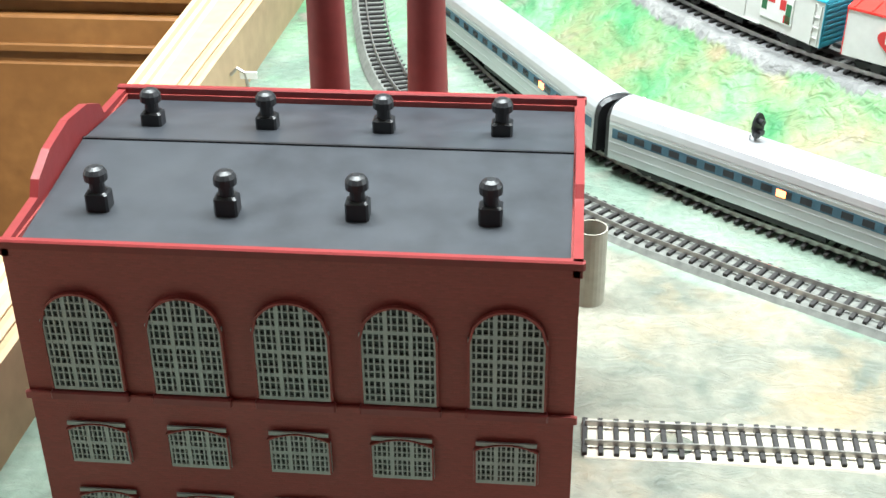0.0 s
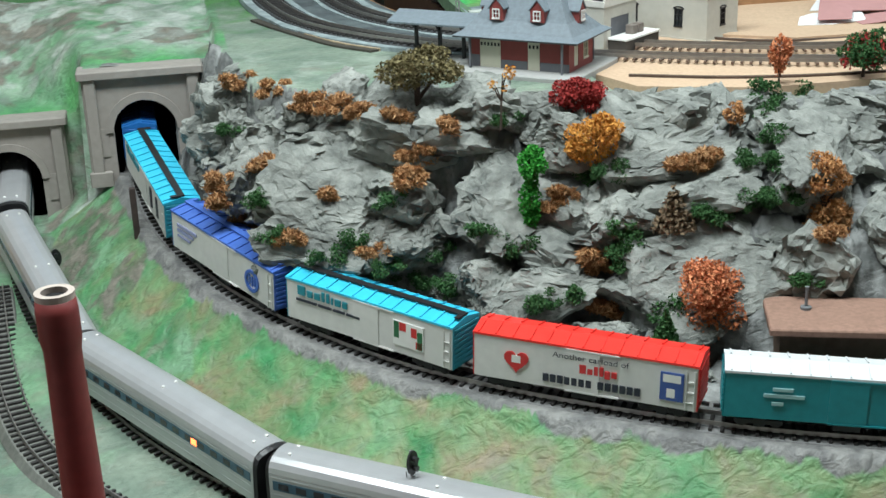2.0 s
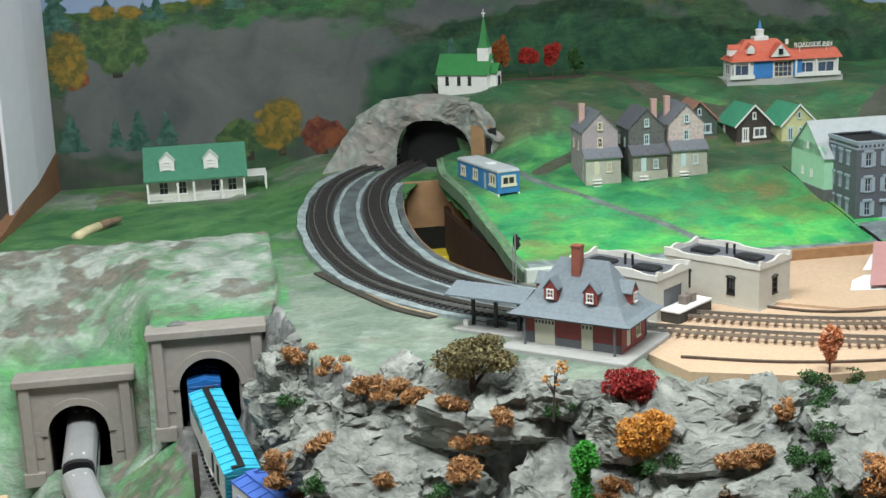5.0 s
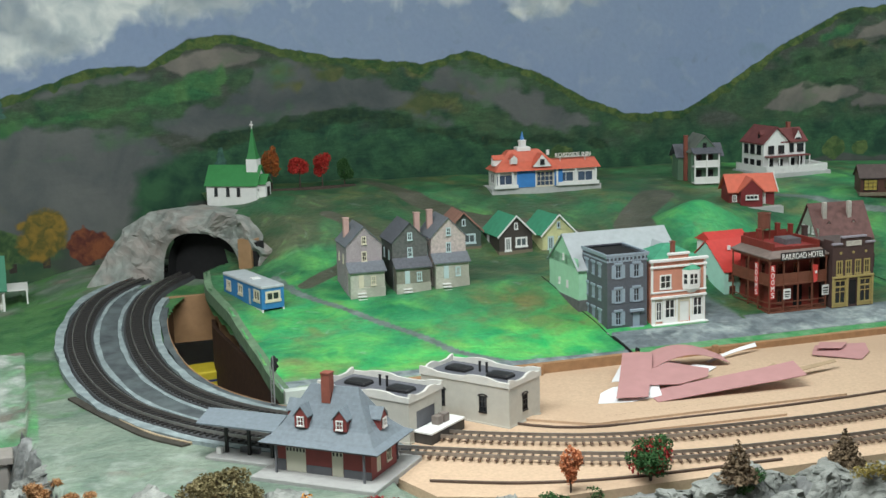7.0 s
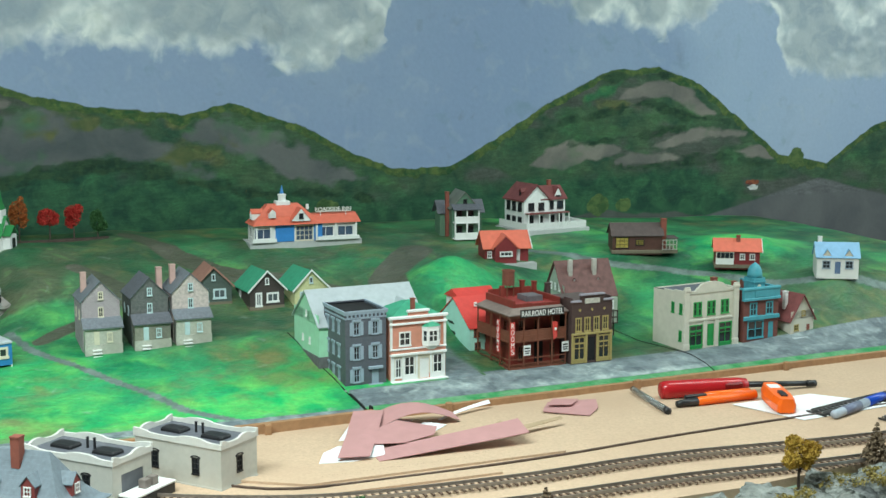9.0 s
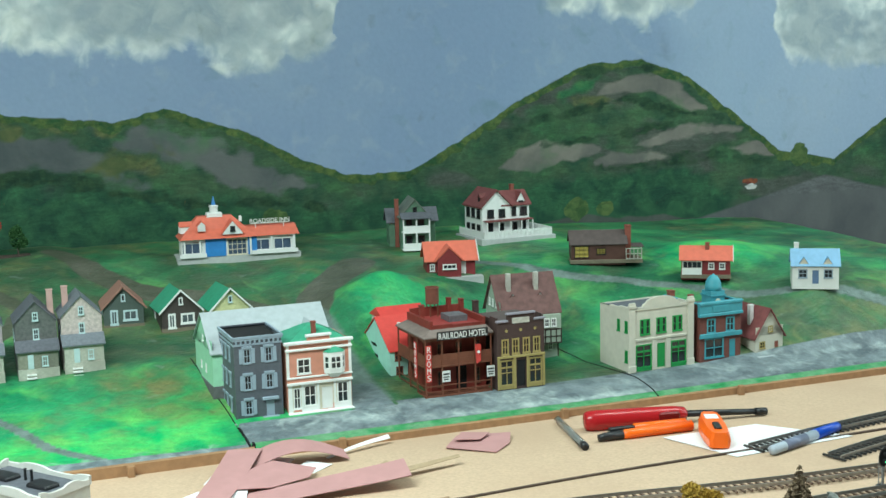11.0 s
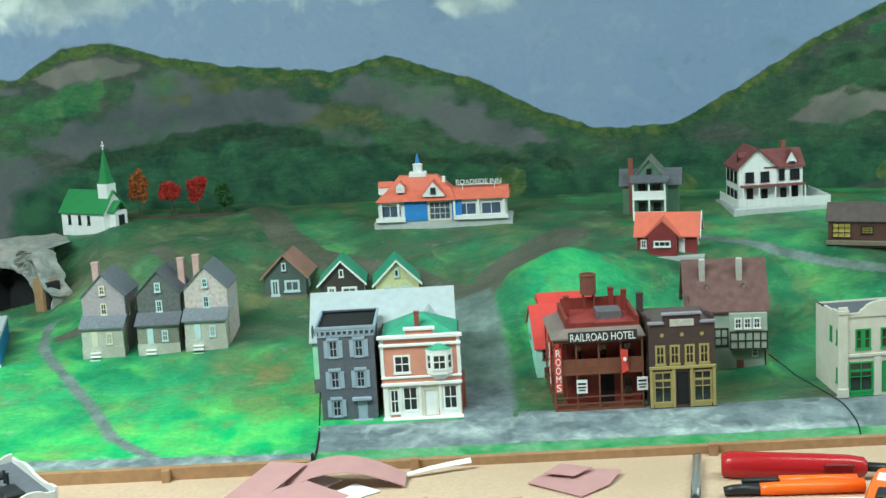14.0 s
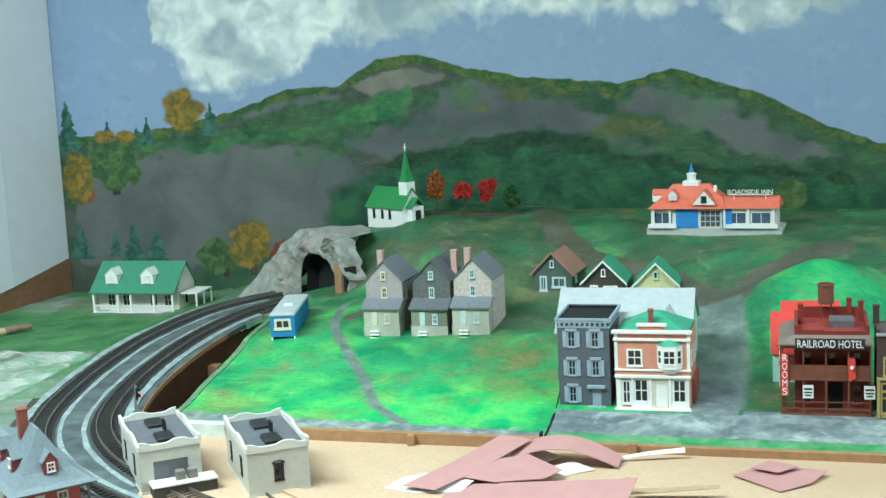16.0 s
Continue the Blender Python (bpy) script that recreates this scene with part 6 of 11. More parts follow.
def roadside_inn():
    z = 0.4875
    th = thing("roadside_inn", pose(0.8855, 2.006, z, 0, 0, -4.0), "white roadside inn with coral roof, blue doors and roof sign", "model inn")
    th.scale = (0.92, 0.95, 0.94)
    add_box(th, "base", -104, 104, -26, 34, -14, 2, mat("grey_concrete_base", (0.45, 0.46, 0.45), 0.8, 0.1), c=1)
    w, d = 190, 50
    s = Shape()
    holes = [(-79, 8, 34, 18), (36, 8, 30, 18), (73, 8, 30, 18), (-4, 3, 32, 26)]
    wall_panel(s, "f", w, d, 34, holes, base=2)
    for f in "rbl":
        wall_panel(s, f, w, d, 34, [(0, 9, 22, 17)] if f != "b" else [], base=2)
    part("wall", s, WHITE, th)
    # near-black block in place of the inn's unlit rooms
    add_box(th, "shade_core", -93, 93, -23, 23, 2, 33, DARK)
    for k, o in enumerate(holes):
        window(th, "f", w, d, o, WHITE if k < 3 else CREAM, (4 if k == 3 else 2), (3 if k == 3 else 1), 1.3, pane=mat("blue_grey_glass", (0.07, 0.10, 0.16), 0.1, 0.2, bump=0))
    for f in "lr":
        window(th, f, w, d, (0, 9, 22, 17), WHITE, 2, 1, 1.2)
    for u in (-40, 23):
        add_box(th, "blue_panel", u - 17 if u < 0 else u - 9, u + 17 if u < 0 else u + 6, -27, -24.6, 2, 31, P_BLUE, "cobalt blue door panel")
    s = Shape()
    s.rings([[(x * MM, y * MM, 32 * MM) for x, y in ((-100, -34), (20, -34), (20, 30), (-100, 30))], [(x * MM, y * MM, 46 * MM) for x, y in ((-84, -16), (14, -16), (14, 20), (-84, 20))],
             [(x * MM, y * MM, 66 * MM) for x, y in ((-66, -4), (-8, -4), (-8, 10), (-66, 10))]])
    part("main_roof", s, P_CORAL, th, "coral red hipped roof")
    s = Shape()
    s.rings([[(x * MM, y * MM, 32 * MM) for x, y in ((12, -32), (101, -32), (101, 30), (12, 30))], [(x * MM, y * MM, 47 * MM) for x, y in ((12, -4), (99, -4), (99, 6), (12, 6))]])
    part("wing_roof", s, P_CORAL, th, "coral red wing roof")
    dormer(th, -62, -26, 44, 12, 10, 6, 22, WHITE, P_CORAL, WHITE)
    dormer(th, -12, -34, 38, 34, 2, 20, 30, WHITE, P_CORAL, WHITE, win=False)
    attach_window(th, -12, -34, 43, 0, 7, 8, BLACK, 1, 1)
    dormer(th, -96, -4, 40, 12, 12, 6, 22, WHITE, P_CORAL, WHITE, -90)
    add_box(th, "cupola_base", -50, -24, -6, 14, 64, 71, WHITE, c=1)
    part("cupola", Shape().lathe(-37 * MM, 4 * MM, [(7 * MM, 70 * MM), (7 * MM, 80 * MM), (8 * MM, 80.5 * MM), (8 * MM, 82 * MM), (3 * MM, 84 * MM)], 12), WHITE, th)
    part("spire", Shape().lathe(-37 * MM, 4 * MM, [(4 * MM, 83 * MM), (2.4 * MM, 90 * MM), (1.6 * MM, 93 * MM), (.5 * MM, 98 * MM)], 8), P_BLUE, th, "blue spire")
    add_box(th, "finial", 1, 6, -22, -17, 57, 66, WHITE, c=1)
    for x in (-92, -66, 18, 54, 92):
        add_box(th, "post", x - 1.5, x + 1.5, -30, -27, 2, 33, WHITE)
    add_box(th, "planter", 20, 98, -31, -27.2, 2, 8, WHITE)
    add_box(th, "planter", -100, -56, -31, -27.2, 2, 8, WHITE)
    sign = part("roof_sign", Shape().box(22 * MM, 88 * MM, -10.6 * MM, -9.8 * MM, 50 * MM, 51 * MM).box(30 * MM, 31 * MM, -10.6 * MM, -9.8 * MM, 40 * MM, 50 * MM).box(78 * MM, 79 * MM, -10.6 * MM, -9.8 * MM, 40 * MM, 50 * MM), WHITE, th, "white roof sign")
    lettering("ROADSIDE INN", 0.010, pose(55 * MM, -10.2 * MM, 51 * MM), WHITE, sign, 0.068, extrude=0.0007)


roadside_inn()


def white_house():
    th = thing("white_farmhouse", pose(1.333, 1.974, 0.4872, 0, 0, 3), "white farmhouse with maroon roofs, veranda and picket fence", "model house")
    wing = Shape().prism([(-26 * MM, -8 * MM), (26 * MM, -8 * MM), (26 * MM, 52 * MM), (0, 77 * MM), (-26 * MM, 52 * MM)], 0, 66 * MM)
    front = part("gable_wing", wing, WHITE, th, "", pose(-19 * MM, 0, 0))
    side = part("side_wing", Shape().add([(7.1 * MM, 3 * MM, -8 * MM), (44 * MM, 3 * MM, -8 * MM), (44 * MM, 47 * MM, -8 * MM), (7.1 * MM, 47 * MM, -8 * MM), (7.1 * MM, 3 * MM, 52 * MM), (44 * MM, 3 * MM, 52 * MM), (44 * MM, 47 * MM, 52 * MM), (7.1 * MM, 47 * MM, 52 * MM), (7.1 * MM, 25 * MM, 72 * MM), (44 * MM, 25 * MM, 72 * MM)],
                                         [(3, 2, 1, 0), (0, 1, 5, 4), (1, 2, 6, 9, 5), (2, 3, 7, 6), (3, 0, 4, 8, 7), (4, 5, 9, 8), (6, 7, 8, 9)]), WHITE, th)
    for k in (-1, 1):
        part("gable_roof", Shape().prism([(0, 77.2 * MM), (0, 79.6 * MM), (k * 29.5 * MM, 51.4 * MM), (k * 29.5 * MM, 49 * MM)], -3.5 * MM, 69 * MM), P_MAROON, th, "", pose(-19 * MM, 0, 0))
        y0, z0 = (25 + k * 25.5) * MM, 50 * MM
        part("side_roof", Shape().rings([[(x, 25 * MM, 72.2 * MM), (x, 25 * MM, 74.4 * MM), (x, y0, z0 + 2.2 * MM), (x, y0, z0)] for x in ((-10 if k < 0 else -8) * MM, 47 * MM)]), P_MAROON, th)
    for u, v, a, b in ((-11, 33, 11, 13), (10, 33, 11, 13), (-11, 4, 8, 20), (9, 8, 8, 14)):
        part("window", window_mesh(a, b, 2, 1, 1.0, BLACK, True), BLACK, front, "", pose(u * MM, -.0008, v * MM))
        part("pane", pane_mesh(a, b, GLASS), GLASS, front, "", pose(u * MM, -.0008, v * MM))
    for u, v, a, b in ((15, 34, 7, 14), (33, 34, 12, 13), (33, 4, 8, 22), (17, 8, 7, 14)):
        part("window", window_mesh(a, b, 2, 1, 1.0, BLACK, True), BLACK, side, "", pose(u * MM, .0022, v * MM))
        part("pane", pane_mesh(a, b, GLASS), GLASS, side, "", pose(u * MM, .0022, v * MM))
    for y in (13, 33, 52):
        for v in (6, 32):
            m = pose(-26.8 * MM, y * MM, v * MM, 0, 0, -90)
            part("window", window_mesh(11, 15, 2, 1, 1.0, BLACK, True), BLACK, front, "", m)
            part("pane", pane_mesh(11, 15, GLASS), GLASS, front, "", m)
    dormer(th, 29, 4, 54, 15, 4, 14, 22, WHITE, P_MAROON, BLACK)
    dormer(th, -39, 22, 58, 8, 8, 5, 12, P_MAROON, P_MAROON, BLACK, -90)
    part("porch_roof", Shape().box(-43 * MM, 44 * MM, -13 * MM, -.2 * MM, 27 * MM, 29 * MM), P_MAROON, th)
    for x in (-42, -20, 2, 22, 43):
        add_box(th, "post", x - .8, x + .8, -12.4, -10.8, 0, 27, WHITE)
    add_box(th, "deck", -58, 80, -24, 78, -10, 0.6, mat("grey_concrete_base", (0.45, 0.46, 0.45), 0.8, 0.1), c=1)
    for a, b in (((-52, -19), (74, -19)), ((74, -19), (74, 72)), ((-52, -19), (-52, 72))):
        n = max(2, int(math.hypot(b[0] - a[0], b[1] - a[1]) / 2.4))
        fence = add_box(th, "picket_fence", min(a[0], b[0]) - .4, max(a[0], b[0]) + .4, min(a[1], b[1]) - .4, max(a[1], b[1]) + .4, 9.4, 10.8, WHITE)
        picket = Shape().box(-.85 * MM, .85 * MM, -.85 * MM, .85 * MM, .6 * MM, 12.5 * MM).mesh("picket", WHITE)
        for k in range(n + 1):
            part("picket", picket, WHITE, fence, "", pose((a[0] + (b[0] - a[0]) * k / n) * MM, (a[1] + (b[1] - a[1]) * k / n) * MM, 0))
    chimney(th, 24, 27, 70, 84, 6, P_BRICKCH)


white_house()


def green_house():
    th = house("sage_house", (1.171, 1.990, 0.4815), -11, 46, 62, 52, P_SAGE, mat("grey_green_shingles", (0.16, 0.18, 0.15), 0.7, 0.15), 26, "y", 3, {"l": [(-16, 8, 7, 13), (8, 8, 7, 13), (-16, 34, 7, 11)]}, BLACK, nx=1, ny=2, label="sage green house with white two-storey porch and grey roof", sink=8)
    attach_window(th, 0, -31, 56, 0, 6, 10, BLACK, 1, 2)
    p = add_box(th, "porch", -22, 22, -47, -31.1, -2, 0, WHITE, "white two-storey porch")
    add_box(p, "upper_floor", -22, 22, -47, -31.1, 26, 28, WHITE)
    for x in (-21, 0, 21):
        part("post", Shape().box((x - 1.1) * MM, (x + 1.1) * MM, -46.6 * MM, -44.4 * MM, 0, 50 * MM), WHITE, p)
    for z in (0, 28):
        part("railing", Shape().box(-21 * MM, 21 * MM, -46 * MM, -45.2 * MM, z * MM, (z + 10) * MM), WHITE, p)
    part("porch_roof", Shape().rings([[(-25 * MM, -50 * MM, 49 * MM), (25 * MM, -50 * MM, 49 * MM), (25 * MM, -31 * MM, 57 * MM), (-25 * MM, -31 * MM, 57 * MM)], [(-25 * MM, -50 * MM, 50.6 * MM), (25 * MM, -50 * MM, 50.6 * MM), (25 * MM, -31 * MM, 58.6 * MM), (-25 * MM, -31 * MM, 58.6 * MM)]]), P_SLATE2, th)
    for u in (-10, 10):
        for v in (3, 30):
            attach_window(th, u, -31, v, 0, 9, 17, BLACK, 1, 2)
    wing = add_box(th, "side_wing", -38, 38, -4, 30, -8, 42, P_SAGE)
    r = Shape()
    gable_roof(r, 80, 36, 42, 18, 3)
    part("wing_roof", r, P_SLATE2, th, "", pose(0, .013, 0))
    chimney(th, -26, -8, 0, 78, 6, P_BRICKCH)


green_house()


def red_cabin():
    z = 0.460
    th = house("red_cottage", (1.168, 1.823, z), -14, 66, 44, 24, P_RED, P_CORAL, 20, "x", 4, {"r": [(0, 9, 9, 10)], "f": [(-26, 8, 6, 9)]}, WHITE, label="barn-red cottage with coral roof and white trim")
    part("front_wing", Shape().prism([(-16 * MM, -6 * MM), (16 * MM, -6 * MM), (16 * MM, 24 * MM), (0, 40 * MM), (-16 * MM, 24 * MM)], -34 * MM, -22.4 * MM), P_RED, th, "", pose(-4 * MM, 0, 0))
    part("wing_roof", Shape().prism([(-20 * MM, 21 * MM), (0, 40.5 * MM), (20 * MM, 21 * MM), (20 * MM, 23 * MM), (0, 43 * MM), (-20 * MM, 23 * MM)], -33.5 * MM, 2 * MM), P_CORAL, th, "", pose(-4 * MM, 0, 0))
    attach_window(th, -4, -34, 12, 0, 18, 6, WHITE, 3, 1)
    part("door", door_mesh(7, 20, WHITE), WHITE, th, "", pose(.0165, -.0234, .001))
    for k in (-1, 1):
        s = Shape()
        s.rings([[(37.2 * MM, k * 26.5 * MM, 19.5 * MM), (37.2 * MM, 0, 44.2 * MM), (37.2 * MM, 0, 47 * MM), (37.2 * MM, k * 27 * MM, 22.4 * MM)], [(38.2 * MM, k * 26.5 * MM, 19.5 * MM), (38.2 * MM, 0, 44.2 * MM), (38.2 * MM, 0, 47 * MM), (38.2 * MM, k * 27 * MM, 22.4 * MM)]])
        part("barge_board", s, WHITE, th)
    th.matrix_basis = th.matrix_basis @ Matrix.Scale(1.1, 4)
    add_box(th, "base", -36, 42, -38, 26, -10, .6, mat("grey_concrete_base", (0.45, 0.46, 0.45), 0.8, 0.1))


def log_cabin():
    th = house("brown_lodge", (1.405, 1.793, 0.4695), -22, 84, 42, 26, mat("chestnut_boards", (0.10, 0.045, 0.035), 0.6, 0.12), P_BROWNROOF, 17, "x", 3, {"f": [(-26, 4, 22, 18), (4, 9, 14, 9)]}, BLACK, nx=3, ny=3, bar=.7, pane=P_AMBER, label="low brown lodge with amber windows and brick chimney", sink=8)
    chimney(th, 46.8, -6, 0, 52, 9, P_BRICKCH)
    add_box(th, "base", -44, 68, -24, 23, -5, .5, P_SOIL, c=.6)
    s = Shape()
    for x in (42, 48, 54, 60, 66):
        s.box((x - .6) * MM, (x + .6) * MM, -26 * MM, -25 * MM, .5 * MM, 18 * MM)
    for z in (1, 9, 17):
        s.box(42 * MM, 66 * MM, -26 * MM, -25 * MM, z * MM, (z + 1.2) * MM)
    s.box(65.4 * MM, 66.6 * MM, -25 * MM, 16 * MM, 17 * MM, 18.2 * MM)
    part("fence", s, P_PORCHWOOD, th)
    add_box(th, "awning", 51.6, 70, -22, 16, 19, 20.5, P_BROWNROOF)


def red_white_cottage():
    th = house("red_bungalow", (1.527, 1.675, 0.4535), -33, 72, 40, 24, P_RED, P_CORAL, 16, "x", 3.5, {"f": [(8, 9, 8, 9), (24, 9, 8, 9)]}, WHITE, label="dark red bungalow with coral roof and white veranda", sink=8)
    add_box(th, "veranda", -35, -6, -23, -20.2, 0, 10, WHITE)
    attach_window(th, -20, -20.4, 10, 0, 28, 11, P_PORCHWOOD, 4, 1)
    add_box(th, "base", -37, 37, -23.6, 21, -5, .4, P_SOIL)
    chimney(th, 2, -4, 34, 47, 6, P_BRICKCH)
    for k in (-1, 1):
        s = Shape()
        s.rings([[(39.6 * MM, k * 24 * MM, 20 * MM), (39.6 * MM, 0, 40 * MM), (39.6 * MM, 0, 42.6 * MM), (39.6 * MM, k * 24 * MM, 22.6 * MM)], [(40.6 * MM, k * 24 * MM, 20 * MM), (40.6 * MM, 0, 40 * MM), (40.6 * MM, 0, 42.6 * MM), (40.6 * MM, k * 24 * MM, 22.6 * MM)]])
        part("barge_board", s, WHITE, th)


def blue_cottage():
    th = house("blue_roofed_cottage", (1.648, 1.573, 0.445), -32, 66, 38, 28, WHITE, P_SKY, 20, "x", 2.5, {"f": [(-18, 9, 12, 12), (18, 9, 12, 12)], "r": [(0, 10, 8, 12)]}, P_BLUEGREY, [("f", (0, 0, 9, 20))], mat("slate_blue_door", (0.13, 0.20, 0.34), 0.5, 0.1), label="white cottage with light blue roof and two dormers", sink=8)
    for x in (-17, 17):
        dormer(th, x, -19, 27, 15, 1, 11, 16, CREAM, P_SKY, WHITE, win=False)
    chimney(th, -26, 4, 40, 58, 6.5, WHITE)


red_cabin()
log_cabin()
red_white_cottage()
blue_cottage()


def church():
    th = house("church", (0.379, 2.065, 0.4925), -30, 84, 44, 26, WHITE, P_CHGREEN, 27, "x", 3, {"f": [(u, 7, 5, 13) for u in (-26, -6, 12)]}, BLACK, nx=1, ny=1, bar=.8, label="small white church with green roof and steeple", sink=10)
    add_box(th, "porch", 42, 54, -12, 12, -8, 26, WHITE)
    part("porch_roof", Shape().prism([(-15 * MM, 24 * MM), (0, 38 * MM), (15 * MM, 24 * MM), (15 * MM, 25.6 * MM), (0, 40 * MM), (-15 * MM, 25.6 * MM)], -56 * MM, -40 * MM), P_CHGREEN, th, "", pose(0, 0, 0, 0, 0, 90))
    part("door", door_mesh(11, 20, BLACK), BLACK, th, "", pose(.0553, 0, 0, 0, 0, 90))
    tower = add_box(th, "tower", 22, 40, -9, 9, 40, 64, WHITE)
    part("steeple", Shape().rings([[(31 * MM + r * a * MM, r * b * MM, z * MM) for a, b in ((-1, -1), (1, -1), (1, 1), (-1, 1))] for r, z in ((8.5, 64), (6, 74), (.6, 112))]), P_CHGREEN, tower, "green pointed steeple")
    part("cross", Shape().box(30.4 * MM, 31.6 * MM, -.6 * MM, .6 * MM, 111 * MM, 124 * MM).box(28 * MM, 34 * MM, -.6 * MM, .6 * MM, 117 * MM, 119 * MM), WHITE, tower)


church()


def porch_house():
    th = thing("porch_house", pose(-0.06, 2.035, ground_z(-0.06, 1.99) - 0.001, 0, 0, 0.5), "white farmhouse with green roof, two dormers and railed porch", "model house")
    w, d = 148, 58
    s = Shape()
    wall_panel(s, "f", w, d, 42, [(-50, 10, 14, 20), (-22, 10, 14, 20), (28, 10, 14, 20), (54, 10, 14, 20)], base=-6)
    for f in "rbl":
        wall_panel(s, f, w, d, 42, [(0, 10, 10, 20)] if f != "b" else [], base=-6)
    gable_wall(s, w, d, 42, 36, "x")
    part("wall", s, mat("off_white_siding", (0.62, 0.62, 0.55), 0.6, 0.06), th)
    # near-black filling for the shade behind the windows
    add_box(th, "shade_core", -72, 72, -27, 27, 0, 40, DARK)
    for o in ((-50, 10, 14, 20), (-22, 10, 14, 20), (28, 10, 14, 20), (54, 10, 14, 20)):
        window(th, "f", w, d, o, WHITE, 2, 2, 1.0)
    part("door", door_mesh(11, 26, P_PORCHWOOD), WHITE, th, "", pose(.003, -.0300, .004))
    r = Shape()
    r.rings([[(-78 * MM, -52 * MM, 34 * MM), (78 * MM, -52 * MM, 34 * MM), (78 * MM, -52 * MM, 36 * MM), (-78 * MM, -52 * MM, 36 * MM)], [(-78 * MM, 0, 78 * MM), (78 * MM, 0, 78 * MM), (78 * MM, 0, 80.5 * MM), (-78 * MM, 0, 80.5 * MM)], [(-78 * MM, 34 * MM, 38 * MM), (78 * MM, 34 * MM, 38 * MM), (78 * MM, 34 * MM, 40 * MM), (-78 * MM, 34 * MM, 40 * MM)]])
    part("roof", r, mat("pine_green_roof", (0.06, 0.23, 0.145), 0.5, 0.08), th, "pine green roof")
    for x in (-42, 24):
        dormer(th, x, -39, 48, 22, 15, 10, 28, WHITE, mat("pale_dormer_roof", (0.62, 0.66, 0.60), 0.6, 0.08), WHITE)
    add_box(th, "porch_deck", -76, 76, -50, -29.2, -6, 2, WHITE)
    for x in (-73, -28, -4, 38, 72):
        add_box(th, "post", x - 1.6, x + 1.6, -49, -46, 2, 35, WHITE)
    add_box(th, "porch_beam", -75, 75, -49, -46, 32, 35.5, WHITE)
    for x0, x1 in ((-72, -29), (-3, 37), (39, 71)):
        rl = part("railing", Shape().box(x0 * MM, x1 * MM, -48 * MM, -47 * MM, 13 * MM, 14.4 * MM), WHITE, th)
        for k in range(int((x1 - x0) / 3.4)):
            x = x0 + 2 + 3.4 * k
            part("baluster", Shape().box((x - .5) * MM, (x + .5) * MM, -47.9 * MM, -47.1 * MM, 2 * MM, 13 * MM), WHITE, rl)
    for k in range(3):
        add_box(th, "step", -28, -5, -53 - 2.5 * k, -50, -3 - 2 * k - 1.6, -3 - 2 * k + 1.4, WHITE)
    # the open porch on the gable side
    s = Shape().box(78 * MM, 108 * MM, -30 * MM, 26 * MM, 2 * MM, 3.5 * MM).box(78 * MM, 108 * MM, -30 * MM, 26 * MM, 30 * MM, 32 * MM)
    sp = part("side_porch", s, WHITE, th)
    for x, y in ((106, -29), (106, -2), (106, 25)):
        part("post", Shape().box((x - 1.2) * MM, (x + 1.2) * MM, (y - 1.2) * MM, (y + 1.2) * MM, -6 * MM, 30 * MM), WHITE, sp)


porch_house()


def trailer():
    z = ground_z(0.345, 1.70)
    th = thing("mobile_home", pose(0.340, 1.715, 0.3935, 0, 0, 14), "blue mobile home with grey roof and white skirt", "trailer")
    w, d, h = 32, 128, 34
    s = Shape()
    holes = {"f": [(0, 17, 20, 12)], "l": [(48, 16, 18, 14), (-6, 16, 14, 13), (-46, 16, 14, 12)]}
    for f in "frbl":
        wall_panel(s, f, w, d, h, list(holes.get(f, ())) + ([(24, 7, 8, 22)] if f == "l" else []), base=6)
    part("wall", s, siding("blue_sheet_metal", (0.035, 0.20, 0.46), 0.003, 0.3, True), th)
    # near-black filling for the shade inside the trailer
    add_box(th, "shade_core", -14.6, 14.6, -62, 62, 7, 33, DARK)
    for f, some in holes.items():
        for o in some:
            window(th, f, w, d, o, CREAM, 2, 1, 2.0)
    door(th, "l", w, d, (24, 7, 8, 22), P_ROOFGREY)
    part("roof", Shape().chamfer_box(-17 * MM, 17 * MM, -65 * MM, 65 * MM, 34 * MM, 37.5 * MM, 1.4 * MM), P_ROOFGREY, th)
    add_box(th, "roof_vent", -6, 6, -14, -4, 37.4, 39, WHITE)
    s = Shape()
    for x0, x1, y0, y1 in ((-15.4, -14.4, -62, 62), (14.4, 15.4, -62, 62), (-15, 15, 60, 62)):
        s.box(x0 * MM, x1 * MM, y0 * MM, y1 * MM, -14 * MM, 6.1 * MM)
    for x in (-15, 15):
        s.box((x - 1) * MM, (x + 1) * MM, -64 * MM, -62 * MM, -8 * MM, 6.1 * MM)
    part("skirt", s, WHITE, th)


trailer()

# ---- tracks ----
BROWNSLEEPER = mat("brown_sleeper", (0.13, 0.085, 0.06), 0.7, 0.25)
BROWN_MESH = Shape().chamfer_box(-0.0013, 0.0013, -0.0140, 0.0140, 0.0, 0.0020, 0.0003).mesh("sleeper", BROWNSLEEPER)
SLEEPER_MESH = Shape().chamfer_box(-0.0014, 0.0014, -0.0150, 0.0150, 0.0, 0.0022, 0.0003).mesh("sleeper", SLEEPER)
RAIL_TOP = 0.0052


